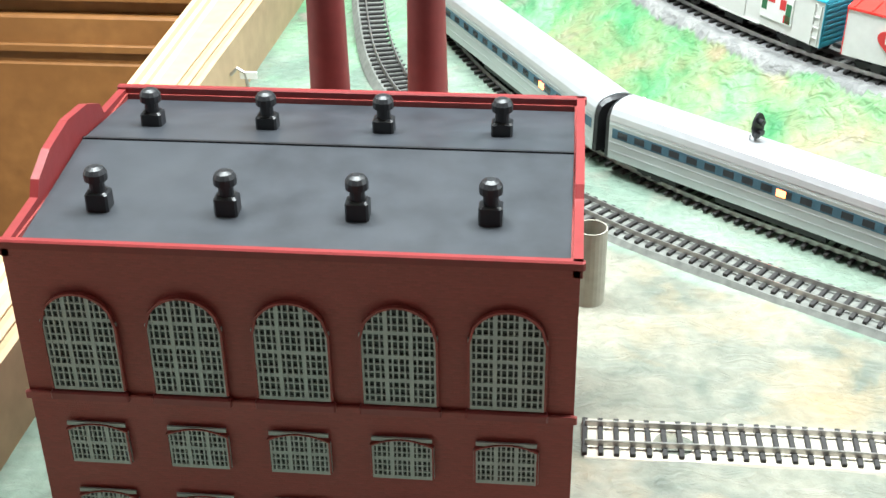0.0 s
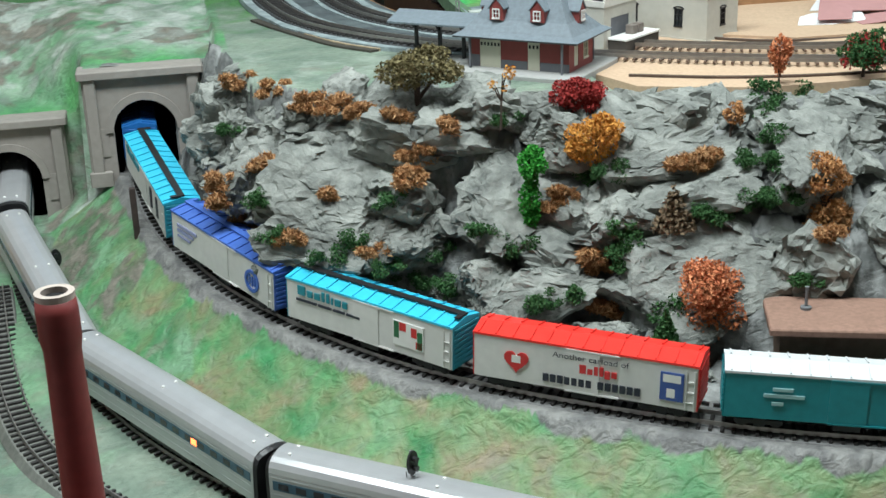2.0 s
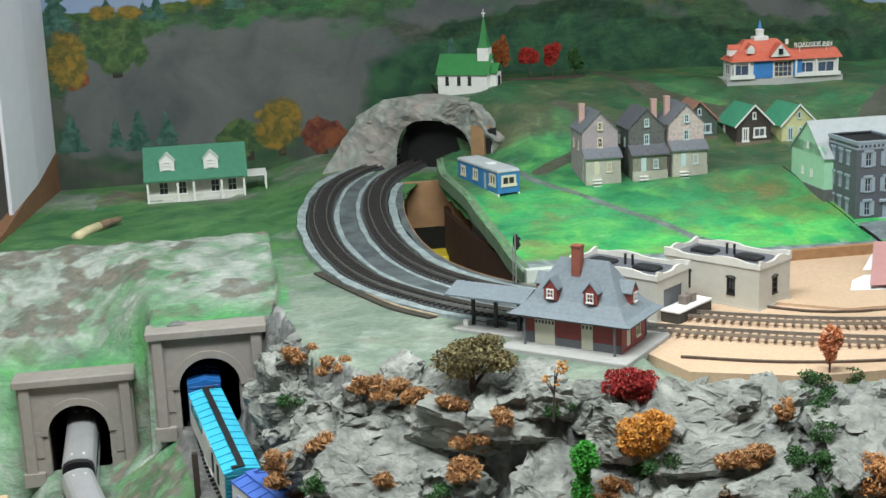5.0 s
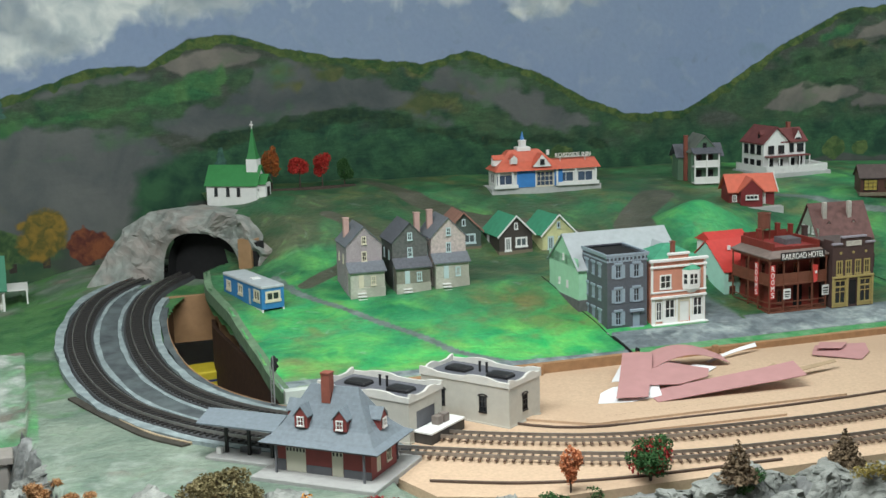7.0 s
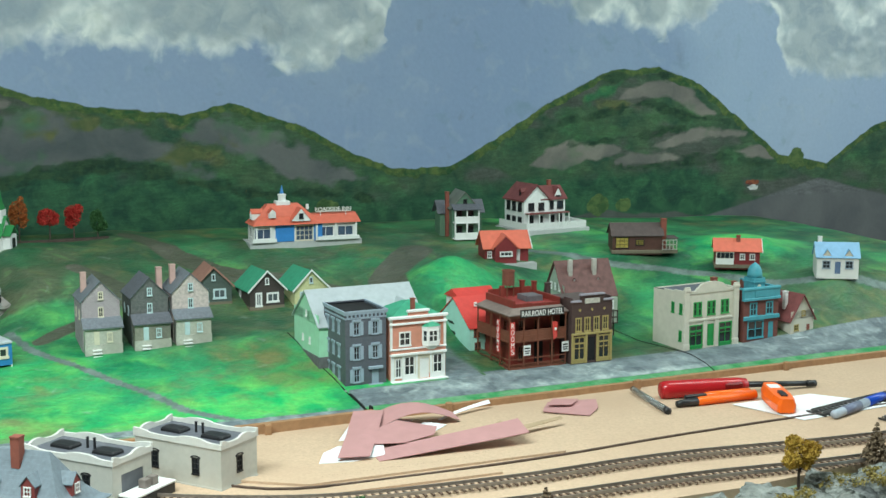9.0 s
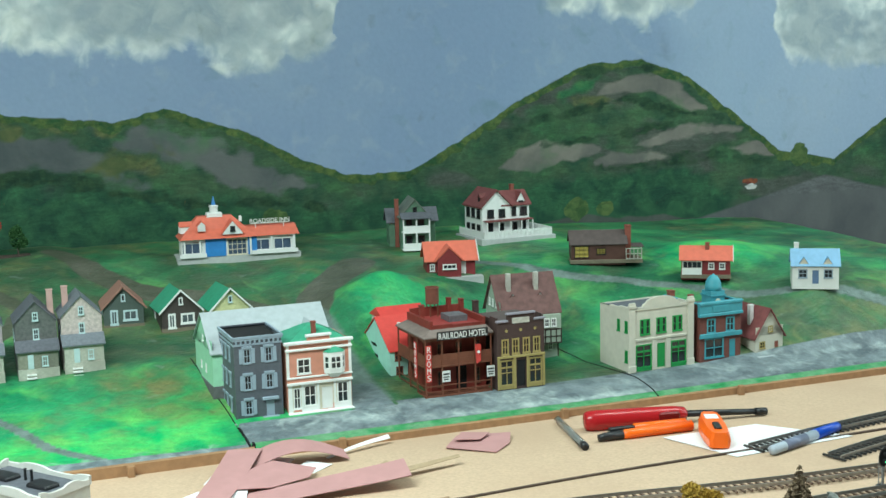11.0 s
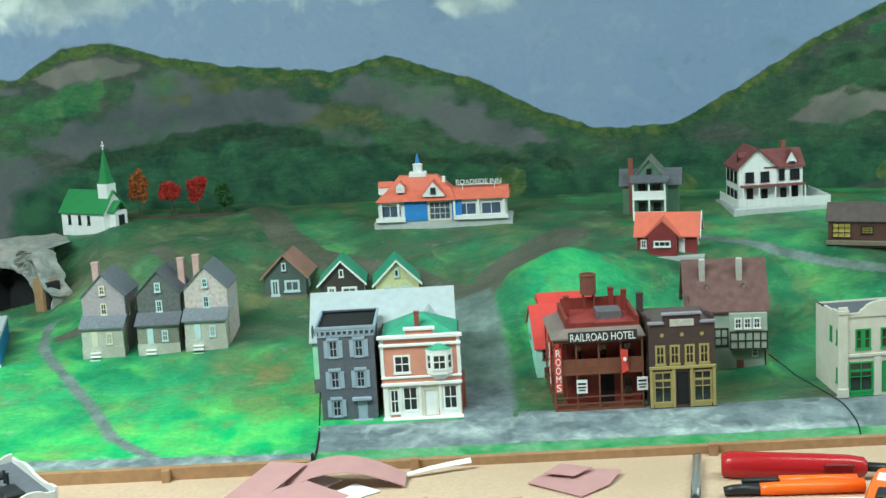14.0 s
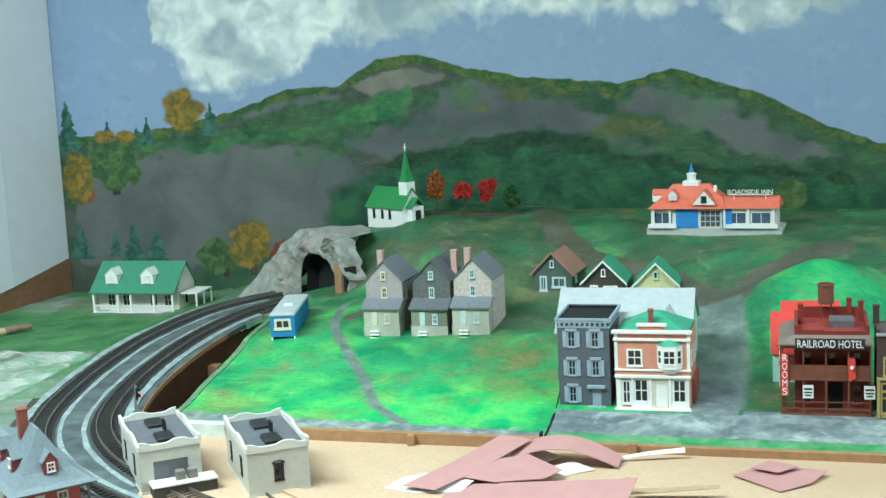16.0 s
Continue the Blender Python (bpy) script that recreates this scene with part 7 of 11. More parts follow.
def track(name, pts, label, lift=0.0, bed=None, sleeper=None, pitch=0.0082, rail=None, bed_to=9.0):
    """Rails and sleepers along a centre line of (x, y, z)."""
    p, length = glide(pts, 160)
    th = thing(name, pose(0, 0, 0), label, "model track")
    tang = np.gradient(p, axis=0)
    tang /= np.linalg.norm(tang, axis=1)[:, None]
    side = np.stack([-tang[:, 1], tang[:, 0], 0 * tang[:, 0]], 1)
    side /= np.linalg.norm(side, axis=1)[:, None]
    up = np.array([0, 0, 1.0])
    if bed:
        s = Shape()
        s.rings([[tuple(q + w * a + up * z) for a, z in ((-0.0215, -0.006), (0.0215, -0.006), (0.0165, lift), (-0.0165, lift))] for q, w in zip(p, side) if q[0] < bed_to])
        part("roadbed", s, bed, th)
    for k in (-1, 1):
        s = Shape()
        s.rings([[tuple(q + w * (k * 0.00825 + a) + up * (lift + z)) for a, z in ((-0.0007, 0.0018), (0.0007, 0.0018), (0.0005, 0.0052), (-0.0005, 0.0052))] for q, w in zip(p, side)])
        part("rail", s, rail or STEEL, th)
    n = int(length / pitch)
    q, _ = glide(pts, n)
    for i in range(n):
        d = q[min(i + 1, n - 1)] - q[max(i - 1, 0)]
        bare = q[i][0] > bed_to
        part("sleeper", BROWN_MESH if bare else SLEEPER_MESH, BROWNSLEEPER if bare else SLEEPER, th, "", pose(q[i][0], q[i][1], q[i][2] + lift, 0, 0, math.degrees(math.atan2(d[1], d[0])) + random.uniform(-0.8, 0.8)))
    return th


BED = mat("dark_painted_roadbed", (0.055, 0.058, 0.062), 0.75, 0.25, 200, 0.4)
BEDPALE = mat("blue_grey_roadbed", (0.20, 0.235, 0.26), 0.8, 0.2, 160, 0.4)
OUTER = [(1.92, 0.992), (1.25, 0.992), (0.968, 1.020), (0.76, 1.030), (0.587, 1.058), (0.386, 1.162), (0.27, 1.24), (0.19, 1.335), (0.135, 1.455), (0.108, 1.60), (0.112, 1.74), (0.15, 1.88), (0.235, 2.01), (0.31, 2.09)]
INNER = [(1.92, 1.035), (1.31, 1.050), (1.0, 1.088), (0.80, 1.092), (0.617, 1.112), (0.50, 1.158), (0.415, 1.212), (0.32, 1.287), (0.25, 1.375), (0.205, 1.48), (0.183, 1.60), (0.185, 1.74), (0.215, 1.865), (0.275, 1.975), (0.35, 2.06)]


def deck_z(x, y):
    return BOARD + 0.0015 if x > 0.36 else BOARD + 0.004 + 0.034 * float(smoothstep(1.42, 1.95, np.array(y)))


outer3 = [(x, y, deck_z(x, y)) for x, y in OUTER]
inner3 = [(x, y, deck_z(x, y)) for x, y in INNER]
track("yard_track", outer3, "black-sleepered main track curving from the yard to the tunnel", 0.0022, BED, bed_to=0.40)
track("yard_track", inner3, "black-sleepered second track curving from the yard to the tunnel", 0.0022, BED, bed_to=0.40)
track("freight_track", [(x, y, z + 0.0003) for x, y, z in FREIGHT], "single track on grey ballast along the rock face", 0.0006, mat("grey_ballast", (0.20, 0.20, 0.20), 0.9, 0.25, 260, 0.6))
track("express_track", [(x, y, z + 0.001) for x, y, z in EXPRESS], "curved track with dark sleepers under the passenger train", 0.0006)
line, _ = glide([(x, y) for x, y, z in SIDING], 26)
track("siding_track", [(x, y, ground_z(x, y) + 0.0016) for x, y in line], "rusty curved siding behind the power house", 0.0012, mat("grey_cork_roadbed", (0.16, 0.165, 0.15), 0.85, 0.25, 160, 0.4))
track("spur_track", [(0.012, 0.512, 0.098), (0.2, 0.510, 0.098), (0.45, 0.475, 0.098), (0.8, 0.36, 0.098)], "straight spur ending at the power house wall", 0.0010, mat("pale_plank_roadbed", (0.50, 0.46, 0.38), 0.85, 0.15))
# between and beside the two curves: painted boards and ragged pale strips of cork
def beside(curve, lo, hi):
    """A stretch of a curve with its sideways directions (+ towards the inside of the bend)."""
    q, _ = glide(curve, 200)
    q = np.array([p for p in q[lo:hi] if p[0] < 0.40])
    tang = np.gradient(q, axis=0)
    side = np.stack([tang[:, 1], -tang[:, 0]], 1)
    return q, side / np.linalg.norm(side, axis=1)[:, None]


def ribbon(a, b, z, depth):
    """A flat strip between two lines of (x, y, z)."""
    s = Shape()
    s.rings([[(p[0], p[1], p[2] - depth), (r[0], r[1], r[2] - depth), (r[0], r[1], r[2] + z), (p[0], p[1], p[2] + z)] for p, r in zip(a, b)])
    return s


def offset_line(q, side, off):
    return [(p[0] + n[0] * o, p[1] + n[1] * o, p[2]) for p, n, o in zip(q, side, off)]


CORK = mat("pale_blue_cork", (0.26, 0.315, 0.325), 0.85, 0.3, 90, 0.5, second=(0.19, 0.235, 0.245), scale2=40)
CORKDARK = mat("slate_painted_board", (0.065, 0.078, 0.085), 0.8, 0.3, 80, 0.4, second=(0.125, 0.155, 0.16), scale2=30)
qa, sa = beside(outer3, 72, 188)
qb, sb = beside(inner3, 72, 188)
n_ = min(len(qa), len(qb))
qa, sa, qb, sb = qa[:n_], sa[:n_], qb[:n_], sb[:n_]
solo("track_board", ribbon(offset_line(qa, sa, [0.017] * len(qa)), offset_line(qb, sb, [-0.017] * len(qb)), 0.0008, 0.006), CORKDARK, "slate-painted board between the two curved tracks", "track bed")
rs = np.random.RandomState(8)
for curve, lo, hi, mid, half, height, stuff in ((outer3, 70, 190, -0.0245, 0.0050, 0.0021, CORK), (outer3, 76, 186, 0.0225, 0.0030, 0.0019, CORK), (inner3, 76, 186, -0.0225, 0.0028, 0.0019, CORK), (inner3, 84, 180, 0.0245, 0.0048, 0.0021, CORK), (inner3, 92, 176, 0.0345, 0.0045, 0.0012, CORKDARK), (inner3, 96, 172, 0.0398, 0.0006, 0.0012, CUTWOOD)):
    q, side = beside(curve, lo, hi)
    wob = np.convolve(rs.uniform(-1, 1, len(q) + 4), np.ones(3) / 3, "same")[2:-2] * half * 0.7
    wob2 = np.convolve(rs.uniform(-1, 1, len(q) + 4), np.ones(3) / 3, "same")[2:-2] * half * 0.5
    solo("cork_strip", ribbon(offset_line(q, side, mid - half + wob), offset_line(q, side, mid + half + wob2), height, 0.005), stuff, "ragged painted cork strip laid beside the curved track", "track bed", group="cork strips")
# dark foam strips on the bare deck
for k, pts in enumerate(([(0.50, 1.232), (0.575, 1.172), (0.70, 1.158), (0.88, 1.155), (1.09, 1.166), (1.5, 1.17)], [(0.39, 1.078), (0.47, 1.04), (0.565, 1.018), (0.72, 1.008)], [(0.62, 1.19), (0.76, 1.188), (0.82, 1.196)])):
    q, _ = glide(pts, 40)
    s = Shape().tube([(x, y, (BOARD + 0.0015 if x > 0.36 else BOARD + 0.003) + 0.0012) for x, y in q], 0.0016, 5)
    solo("track_strip", s, mat("dark_brown_strip", (0.09, 0.06, 0.045), 0.8, 0.25), "thin dark wooden strip lying on the deck", "strip", group="loose strips")
for k, pts in enumerate(([(0.525, 1.225), (0.60, 1.172), (0.90, 1.163), (0.90, 1.19), (0.62, 1.215)], [(0.56, 1.15), (0.62, 1.135), (0.80, 1.125), (0.80, 1.146), (0.62, 1.155)])):
    solo("deck_panel", Shape().slab(list(reversed(pts)) if k > 5 else pts, BOARD + 0.0016, BOARD + 0.0042), TAN, "thin tan board laid loose on the deck", "board", group="loose boards")

# ---- opening beside the curve: benchwork below ----
# plywood in a darker brown, the shade of the opening put into its colour
TIMBER = mat("brown_shaded_plywood", (0.36, 0.21, 0.11), 0.8, 0.15, 60, 0.1, second=(0.28, 0.16, 0.08))
solo("plywood_riser", Shape().box(0.215, 0.330, 1.858, 1.868, 0.315, 0.383), TIMBER, "plywood panel closing the end of the opening", "board", kind="structure")
solo("support_post", Shape().chamfer_box(0.212, 0.232, 1.70, 1.716, 0.06, 0.345, 0.001), TIMBER, "brown wooden post under the curve", "post", kind="structure")
q, _ = glide(EDGE[:4], 20)
solo("under_board", ribbon([(x + 0.004, y, 0.345) for x, y in q], [(x + 0.010, y, 0.345) for x, y in q], 0.0, 0.13), mat("dark_brown_board", (0.07, 0.036, 0.022), 0.8, 0.2), "dark board under the edge of the town", "board", kind="structure")
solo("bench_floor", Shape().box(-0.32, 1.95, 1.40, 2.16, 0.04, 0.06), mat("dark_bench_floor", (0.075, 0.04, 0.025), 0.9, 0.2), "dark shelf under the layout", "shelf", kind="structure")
qt, st_ = beside(inner3, 84, 180)
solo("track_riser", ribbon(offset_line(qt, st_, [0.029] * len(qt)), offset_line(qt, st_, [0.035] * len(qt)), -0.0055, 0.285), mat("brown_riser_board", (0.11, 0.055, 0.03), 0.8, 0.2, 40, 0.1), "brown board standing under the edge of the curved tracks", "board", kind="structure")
edge = Shape()
q, _ = glide(EDGE[:4], 40)
edge.rings([[(x - 0.004, y, ground_z(x + 0.01, max(y, 1.39)) - 0.018), (x + 0.006, y, ground_z(x + 0.01, max(y, 1.39)) - 0.018), (x + 0.006, y, ground_z(x + 0.01, max(y, 1.39)) + 0.0012), (x - 0.004, y, ground_z(x + 0.01, max(y, 1.39)) - 0.001)] for x, y in q])
tagged(part("slab_edge", edge, mat("grey_green_plaster_edge", (0.13, 0.22, 0.13), 0.85, 0.25, 90, 0.5)), "rough grey-green plaster edge of the town slab", "edge", kind="structure")
front = Shape().box(0.314, 0.402, 1.374, 1.3865, BOARD - 0.006, 0.366)
tagged(part("slab_front", front, mat("white_plaster_edge", (0.55, 0.60, 0.56), 0.85, 0.15, 60, 0.4)), "white plaster front edge of the town slab", "edge", kind="structure")
solo("cardboard_carton", Shape().chamfer_box(0.246, 0.310, 1.802, 1.856, 0.06, 0.212, 0.002), mat("brown_carton", (0.30, 0.19, 0.11), 0.85, 0.1), "brown cardboard carton on the shelf below the opening", "carton")
tape = thing("toy_box", pose(0.278, 1.829, 0.212, 0, 0, 6), "yellow toy box with red panel on a carton below the opening", "box")
part("box_body", Shape().chamfer_box(-0.025, 0.025, -0.027, 0.027, 0, 0.070, 0.002), mat("yellow_card", (0.75, 0.60, 0.05), 0.5, 0.1), tape)
part("front_panel", Shape().box(-0.012, 0.022, -0.0276, -0.0268, 0.010, 0.036), mat("red_card", (0.45, 0.03, 0.02), 0.5, 0.1), tape, "red printed panel")
part("panel_print", Shape().box(-0.008, 0.018, -0.0280, -0.0275, 0.020, 0.028), mat("yellow_print", (0.75, 0.58, 0.06), 0.5, 0.1), tape)
for z in (0.046, 0.055):
    part("stripe", Shape().box(-0.0254, 0.0254, -0.0274, 0.0274, z, z + 0.003), mat("dark_blue_ink", (0.02, 0.05, 0.20), 0.5, 0.1), tape)
solo("blue_bag", Shape().chamfer_box(0.232, 0.2445, 1.802, 1.85, 0.06, 0.266, 0.004), mat("blue_bag", (0.06, 0.25, 0.45), 0.5, 0.15), "pale blue bag beside the carton", "bag")
solo("support_board", Shape().box(0.302, 0.328, 1.785, 1.795, 0.06, 0.375), TIMBER, "brown upright board below the town slab", "board", kind="structure")


# ---- rock mouth of the far tunnel ----
def rock_mouth():
    th = thing("rock_tunnel", pose(0.303, 1.927, 0.389, 0, 0, -45), "grey plaster rock tunnel mouth round the two tracks", "tunnel mouth")
    s = Shape()
    n, m = 56, 13
    inner, outer = [], []
    for i in range(n + 1):
        a = math.pi * i / n
        c, sn = math.cos(a), math.sin(a)
        inner.append((-0.073 * math.copysign(abs(c) ** 0.7, c), -0.02 + 0.094 * sn ** 0.6))
        outer.append((-0.160 * c ** 0.45 if c > 0 else 0.108 * abs(c) ** 0.35, -0.03 + (0.134 if c > 0 else 0.134 - 0.014 * c * c) * sn ** 0.5))
    rows = []
    for j, t in enumerate(np.linspace(0, 1, m)):
        row = []
        for (ix, iz), (ox, oz) in zip(inner, outer):
            x, z = ix + (ox - ix) * t, iz + (oz - iz) * t
            wing = max(0.0, min(1.0, -x / 0.09)) * max(0.0, 1 - (z + 0.02) / 0.12)
            y = -0.006 - 0.115 * t * wing + 0.030 * t * t * (x < 0.02)
            k = noise.noise_vector(Vector((x, y, z)) * 34) * 0.010 + noise.noise_vector(Vector((x, y, z)) * 95) * 0.005
            row.append((x, y, z) if j == 0 else (x + k.x, y + k.y, z + k.z * (j < m - 1)))
        rows.append(row)
    depth = lambda x: 0.05 * (1 - float(smoothstep(-0.06, 0.07, np.array(x)))) + 0.034
    for f in (0.3, 0.65, 1.0):
        rows.append([(x, y + depth(x) * f, z + 0.006 * noise.noise(Vector((x, y + f, z)) * 60) - 0.006 * f) for x, y, z in rows[m - 1]])
    k = n + 1
    f = [(a * k + b, a * k + b + 1, (a + 1) * k + b + 1, (a + 1) * k + b) for a in range(len(rows) - 1) for b in range(n)]
    s.add([p for r in rows for p in r], f)
    part("rock_face", s, mat("grey_plaster_rock", (0.24, 0.26, 0.24), 0.85, 0.3, 70, 0.9, second=(0.32, 0.26, 0.235), scale2=22), th)
    # black lining and flat back sheet stand in for the tunnel's dark depth
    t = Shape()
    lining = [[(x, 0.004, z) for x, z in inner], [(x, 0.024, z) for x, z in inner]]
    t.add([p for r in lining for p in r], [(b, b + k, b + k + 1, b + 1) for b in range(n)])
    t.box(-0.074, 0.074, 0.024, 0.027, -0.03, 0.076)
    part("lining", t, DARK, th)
    part("cut_board", Shape().box(0.071, 0.094, -0.010, 0.012, -0.04, 0.070), TIMBER, th, "raw brown board beside the tunnel mouth")
    # a solid near-black box added for the shade beside the board
    part("gap", Shape().box(0.0945, 0.102, -0.006, 0.012, -0.04, 0.066), DARK, th)


rock_mouth()


# ---- cast tunnel portals ----
STONE = mat("grey_brown_cast_stone", (0.30, 0.275, 0.25), 0.8, 0.08, 120, 0.2, second=(0.26, 0.235, 0.215))


def portal(name, x, y, z, w, h, label):
    th = thing(name, pose(x, y, z), label, "tunnel portal", "tunnel portals")
    r, spring = 0.033, h * 0.42
    n = 20
    arch = [(-r, -0.012)] + [(-r * math.cos(math.pi * i / n), spring + r * math.sin(math.pi * i / n)) for i in range(n + 1)] + [(r, -0.012)]
    frame_ = [(-w / 2, -0.012), (-w / 2, spring)] + [(-w / 2 + w * i / (n - 2), h) for i in range(n - 1)] + [(w / 2, spring), (w / 2, -0.012)]
    s = Shape()
    k = len(arch)
    front = [(a, -0.004, b) for a, b in arch] + [(a, -0.004, b) for a, b in frame_]
    back = [(a, 0.006, b) for a, b in arch] + [(a, 0.006, b) for a, b in frame_]
    f = [(i, k + i, k + i + 1, i + 1) for i in range(k - 1)]
    f = f + [tuple(2 * k + q for q in reversed(g)) for g in f]
    f = f + [(i, i + 1, 2 * k + i + 1, 2 * k + i) for i in range(k - 1)] + [(k + i + 1, k + i, 3 * k + i, 3 * k + i + 1) for i in range(k - 1)]
    s.add(front + back, f)
    part("face", s, STONE, th)
    ring = Shape()
    R = r + 0.008
    ring.rings([[(c * math.cos(math.pi * i / n), y_, spring - c * math.sin(math.pi * i / n)) for c, y_ in ((-r, -0.0036), (-r, -0.0062), (-R, -0.0062), (-R, -0.0036))] for i in range(n + 1)])
    part("arch_ring", ring, STONE, th)
    part("cornice", Shape().chamfer_box(-w / 2 - 0.004, w / 2 + 0.004, -0.011, 0.024, h - 0.004, h + 0.0045, 0.0015), STONE, th)
    for kx in (-1, 1):
        x0 = kx * (w / 2 - 0.008)
        part("pilaster", Shape().chamfer_box(x0 - 0.006, x0 + 0.006, -0.0085, -0.003, -0.012, h - 0.004, 0.001), STONE, th)
        part("plinth", Shape().chamfer_box(x0 - 0.010 - 0.004 * (kx > 0), x0 + 0.010 + 0.004 * (kx < 0), -0.0095, -0.003, -0.012, 0.004, 0.001), STONE, th)
        xi = kx * (r + 0.012)
        part("panel", Shape().box(xi - 0.006, xi + 0.006, -0.0052, -0.0038, 0.02, 0.05), STONE, th)
    # near-black lining: the shade inside the tunnel is put into its colour
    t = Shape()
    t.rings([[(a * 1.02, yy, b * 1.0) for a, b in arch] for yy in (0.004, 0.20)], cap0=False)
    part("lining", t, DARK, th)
    return th


portal("tunnel_portal", -0.044, 1.370, 0.222, 0.122, 0.108, "grey-brown cast tunnel portal over the freight track")
portal("tunnel_portal", -0.193, 1.410, 0.168, 0.124, 0.108, "grey-brown cast tunnel portal over the passenger track")


# ---- rolling stock ----
def on_line(curve, s_mid, length):
    """Pose of a vehicle whose middle lies s_mid along the line: x forward along the line."""
    q, total = glide(curve, 900)
    step = total / 899
    at = lambda s: q[int(np.clip(round(s / step), 0, 899))]
    a, b = at(s_mid - length * 0.34), at(s_mid + length * 0.34)
    c, d = (a + b) / 2, b - a
    return Matrix.Translation((c[0], c[1], c[2] + 0.0012 + RAIL_TOP)) @ pose(0, 0, 0, 0, -math.degrees(math.atan2(d[2], math.hypot(d[0], d[1]))), math.degrees(math.atan2(d[1], d[0]))), total


def s_of(curve, x, y):
    q, total = glide(curve, 900)
    return float(np.argmin(np.hypot(q[:, 0] - x, q[:, 1] - y)) * total / 899)


WHEEL = mat("blackened_wheel", (0.05, 0.047, 0.045), 0.45, 0.2, metal=0.6)
wheel_mesh = Shape().lathe(0, 0, [(0.0052, -0.0012), (0.0058, -0.0012), (0.0058, -0.0006), (0.0050, -0.0004), (0.0050, 0.0014), (0.0018, 0.0014)], 14).mesh("wheel", WHEEL)


def bogie(th, x):
    s = Shape()
    for k in (-1, 1):
        s.chamfer_box(x - 0.017, x + 0.017, k * 0.0118 - 0.0012, k * 0.0118 + 0.0012, 0.0038, 0.0080, 0.0008)
        s.box(x - 0.004, x + 0.004, k * 0.0118 - 0.0016, k * 0.0118 + 0.0016, 0.0020, 0.0090)
    s.box(x - 0.003, x + 0.003, -0.0106, 0.0106, 0.0050, 0.0095)
    b = part("bogie", s, BLACK, th)
    for dx in (-0.012, 0.012):
        for k in (-1, 1):
            part("wheel", wheel_mesh, WHEEL, b, "", pose(x + dx, k * 0.0083, 0.0052, -90 * k))
    return b


def coupler(th, x, k):
    part("coupler", Shape().box(x if k > 0 else x - 0.006, x + 0.006 if k > 0 else x, -0.0012, 0.0012, 0.0085, 0.0108), BLACK, th)


def boxcar(m, length, side, roof, ends, label, walk_=BLACK, door_=None, name="boxcar"):
    """A model boxcar; its printed side looks along -y."""
    th = thing(name, m, label, "boxcar", "freight train")
    L, W, z0, z1 = length / 2, 0.0172, 0.0105, 0.0460
    part("body", Shape().chamfer_box(-L, L, -W, W, z0, z1, 0.0006), side, th)
    part("underframe", Shape().box(-L + 0.004, L - 0.004, -0.006, 0.006, 0.0082, 0.0105).box(-L * .3, L * .3, -0.012, 0.012, 0.0075, 0.0105).box(-L * .1, L * .12, -0.015, -0.006, 0.0040, 0.0105), BLACK, th)
    r = Shape()
    r.rings([[(x, -W - 0.0008, z1 - 0.0012), (x, W + 0.0008, z1 - 0.0012), (x, W + 0.0008, z1 + 0.0006), (x, 0, z1 + 0.0042), (x, -W - 0.0008, z1 + 0.0006)] for x in (-L - 0.0006, L + 0.0006)])
    rf = part("roof", r, roof, th)
    for i in range(13):
        x = -L + 0.004 + (2 * L - 0.008) * i / 12
        for k in (-1, 1):
            part("roof_rib", Shape().rings([[(x - 0.0006, k * W, z1 + 0.0008), (x + 0.0006, k * W, z1 + 0.0008), (x + 0.0006, k * 0.003, z1 + 0.0042), (x - 0.0006, k * 0.003, z1 + 0.0042)], [(x - 0.0006, k * W, z1 + 0.0018), (x + 0.0006, k * W, z1 + 0.0018), (x + 0.0006, k * 0.003, z1 + 0.0050), (x - 0.0006, k * 0.003, z1 + 0.0050)]]), roof, rf)
    for k in (-1, 1):
        e = part("end", Shape().box(k * L if k > 0 else k * L - 0.0005, k * L + 0.0005 if k > 0 else k * L, -W, W, z0, z1), ends, th)
        for i in range(8):
            z = z0 + 0.0025 + i * 0.0041
            part("end_rib", Shape().chamfer_box(*sorted((k * (L + 0.0005), k * (L + 0.0014))), -W + 0.0015, W - 0.0015, z, z + 0.0022, 0.0004), ends, e)
        bogie(th, k * (L - 0.026))
        coupler(th, k * L, k)
    if walk_:
        part("roof_walk", Shape().box(-L, L, -0.0032, 0.0032, z1 + 0.0050, z1 + 0.0060).box(-L, -L + 0.004, -0.0032, 0.010, z1 + 0.0048, z1 + 0.0058).box(L - 0.004, L, -0.010, 0.0032, z1 + 0.0048, z1 + 0.0058), walk_, th)
    for k in (-1, 1):
        part("door", Shape().box(-0.013, 0.013, *sorted((k * W, k * (W + 0.0009))), z0 + 0.001, z1 - 0.0025), side, th)
        part("door_rail", Shape().box(-0.013, 0.028, *sorted((k * W, k * (W + 0.0012))), z0 - 0.0004, z0 + 0.0008).box(-0.013, 0.028, *sorted((k * W, k * (W + 0.0012))), z1 - 0.0024, z1 - 0.0012), side if not door_ else door_, th)
        part("ladder", Shape().box(L - 0.0085, L - 0.0078, *sorted((k * W, k * (W + 0.0009))), z0, z1 - 0.004).box(L - 0.0025, L - 0.0018, *sorted((k * W, k * (W + 0.0009))), z0, z1 - 0.004).box(L - 0.0085, L - 0.0018, *sorted((k * W, k * (W + 0.0009))), z0 + 0.006, z0 + 0.0067).box(L - 0.0085, L - 0.0018, *sorted((k * W, k * (W + 0.0009))), z0 + 0.014, z0 + 0.0147).box(L - 0.0085, L - 0.0018, *sorted((k * W, k * (W + 0.0009))), z0 + 0.022, z0 + 0.0227), side, th)
    return th


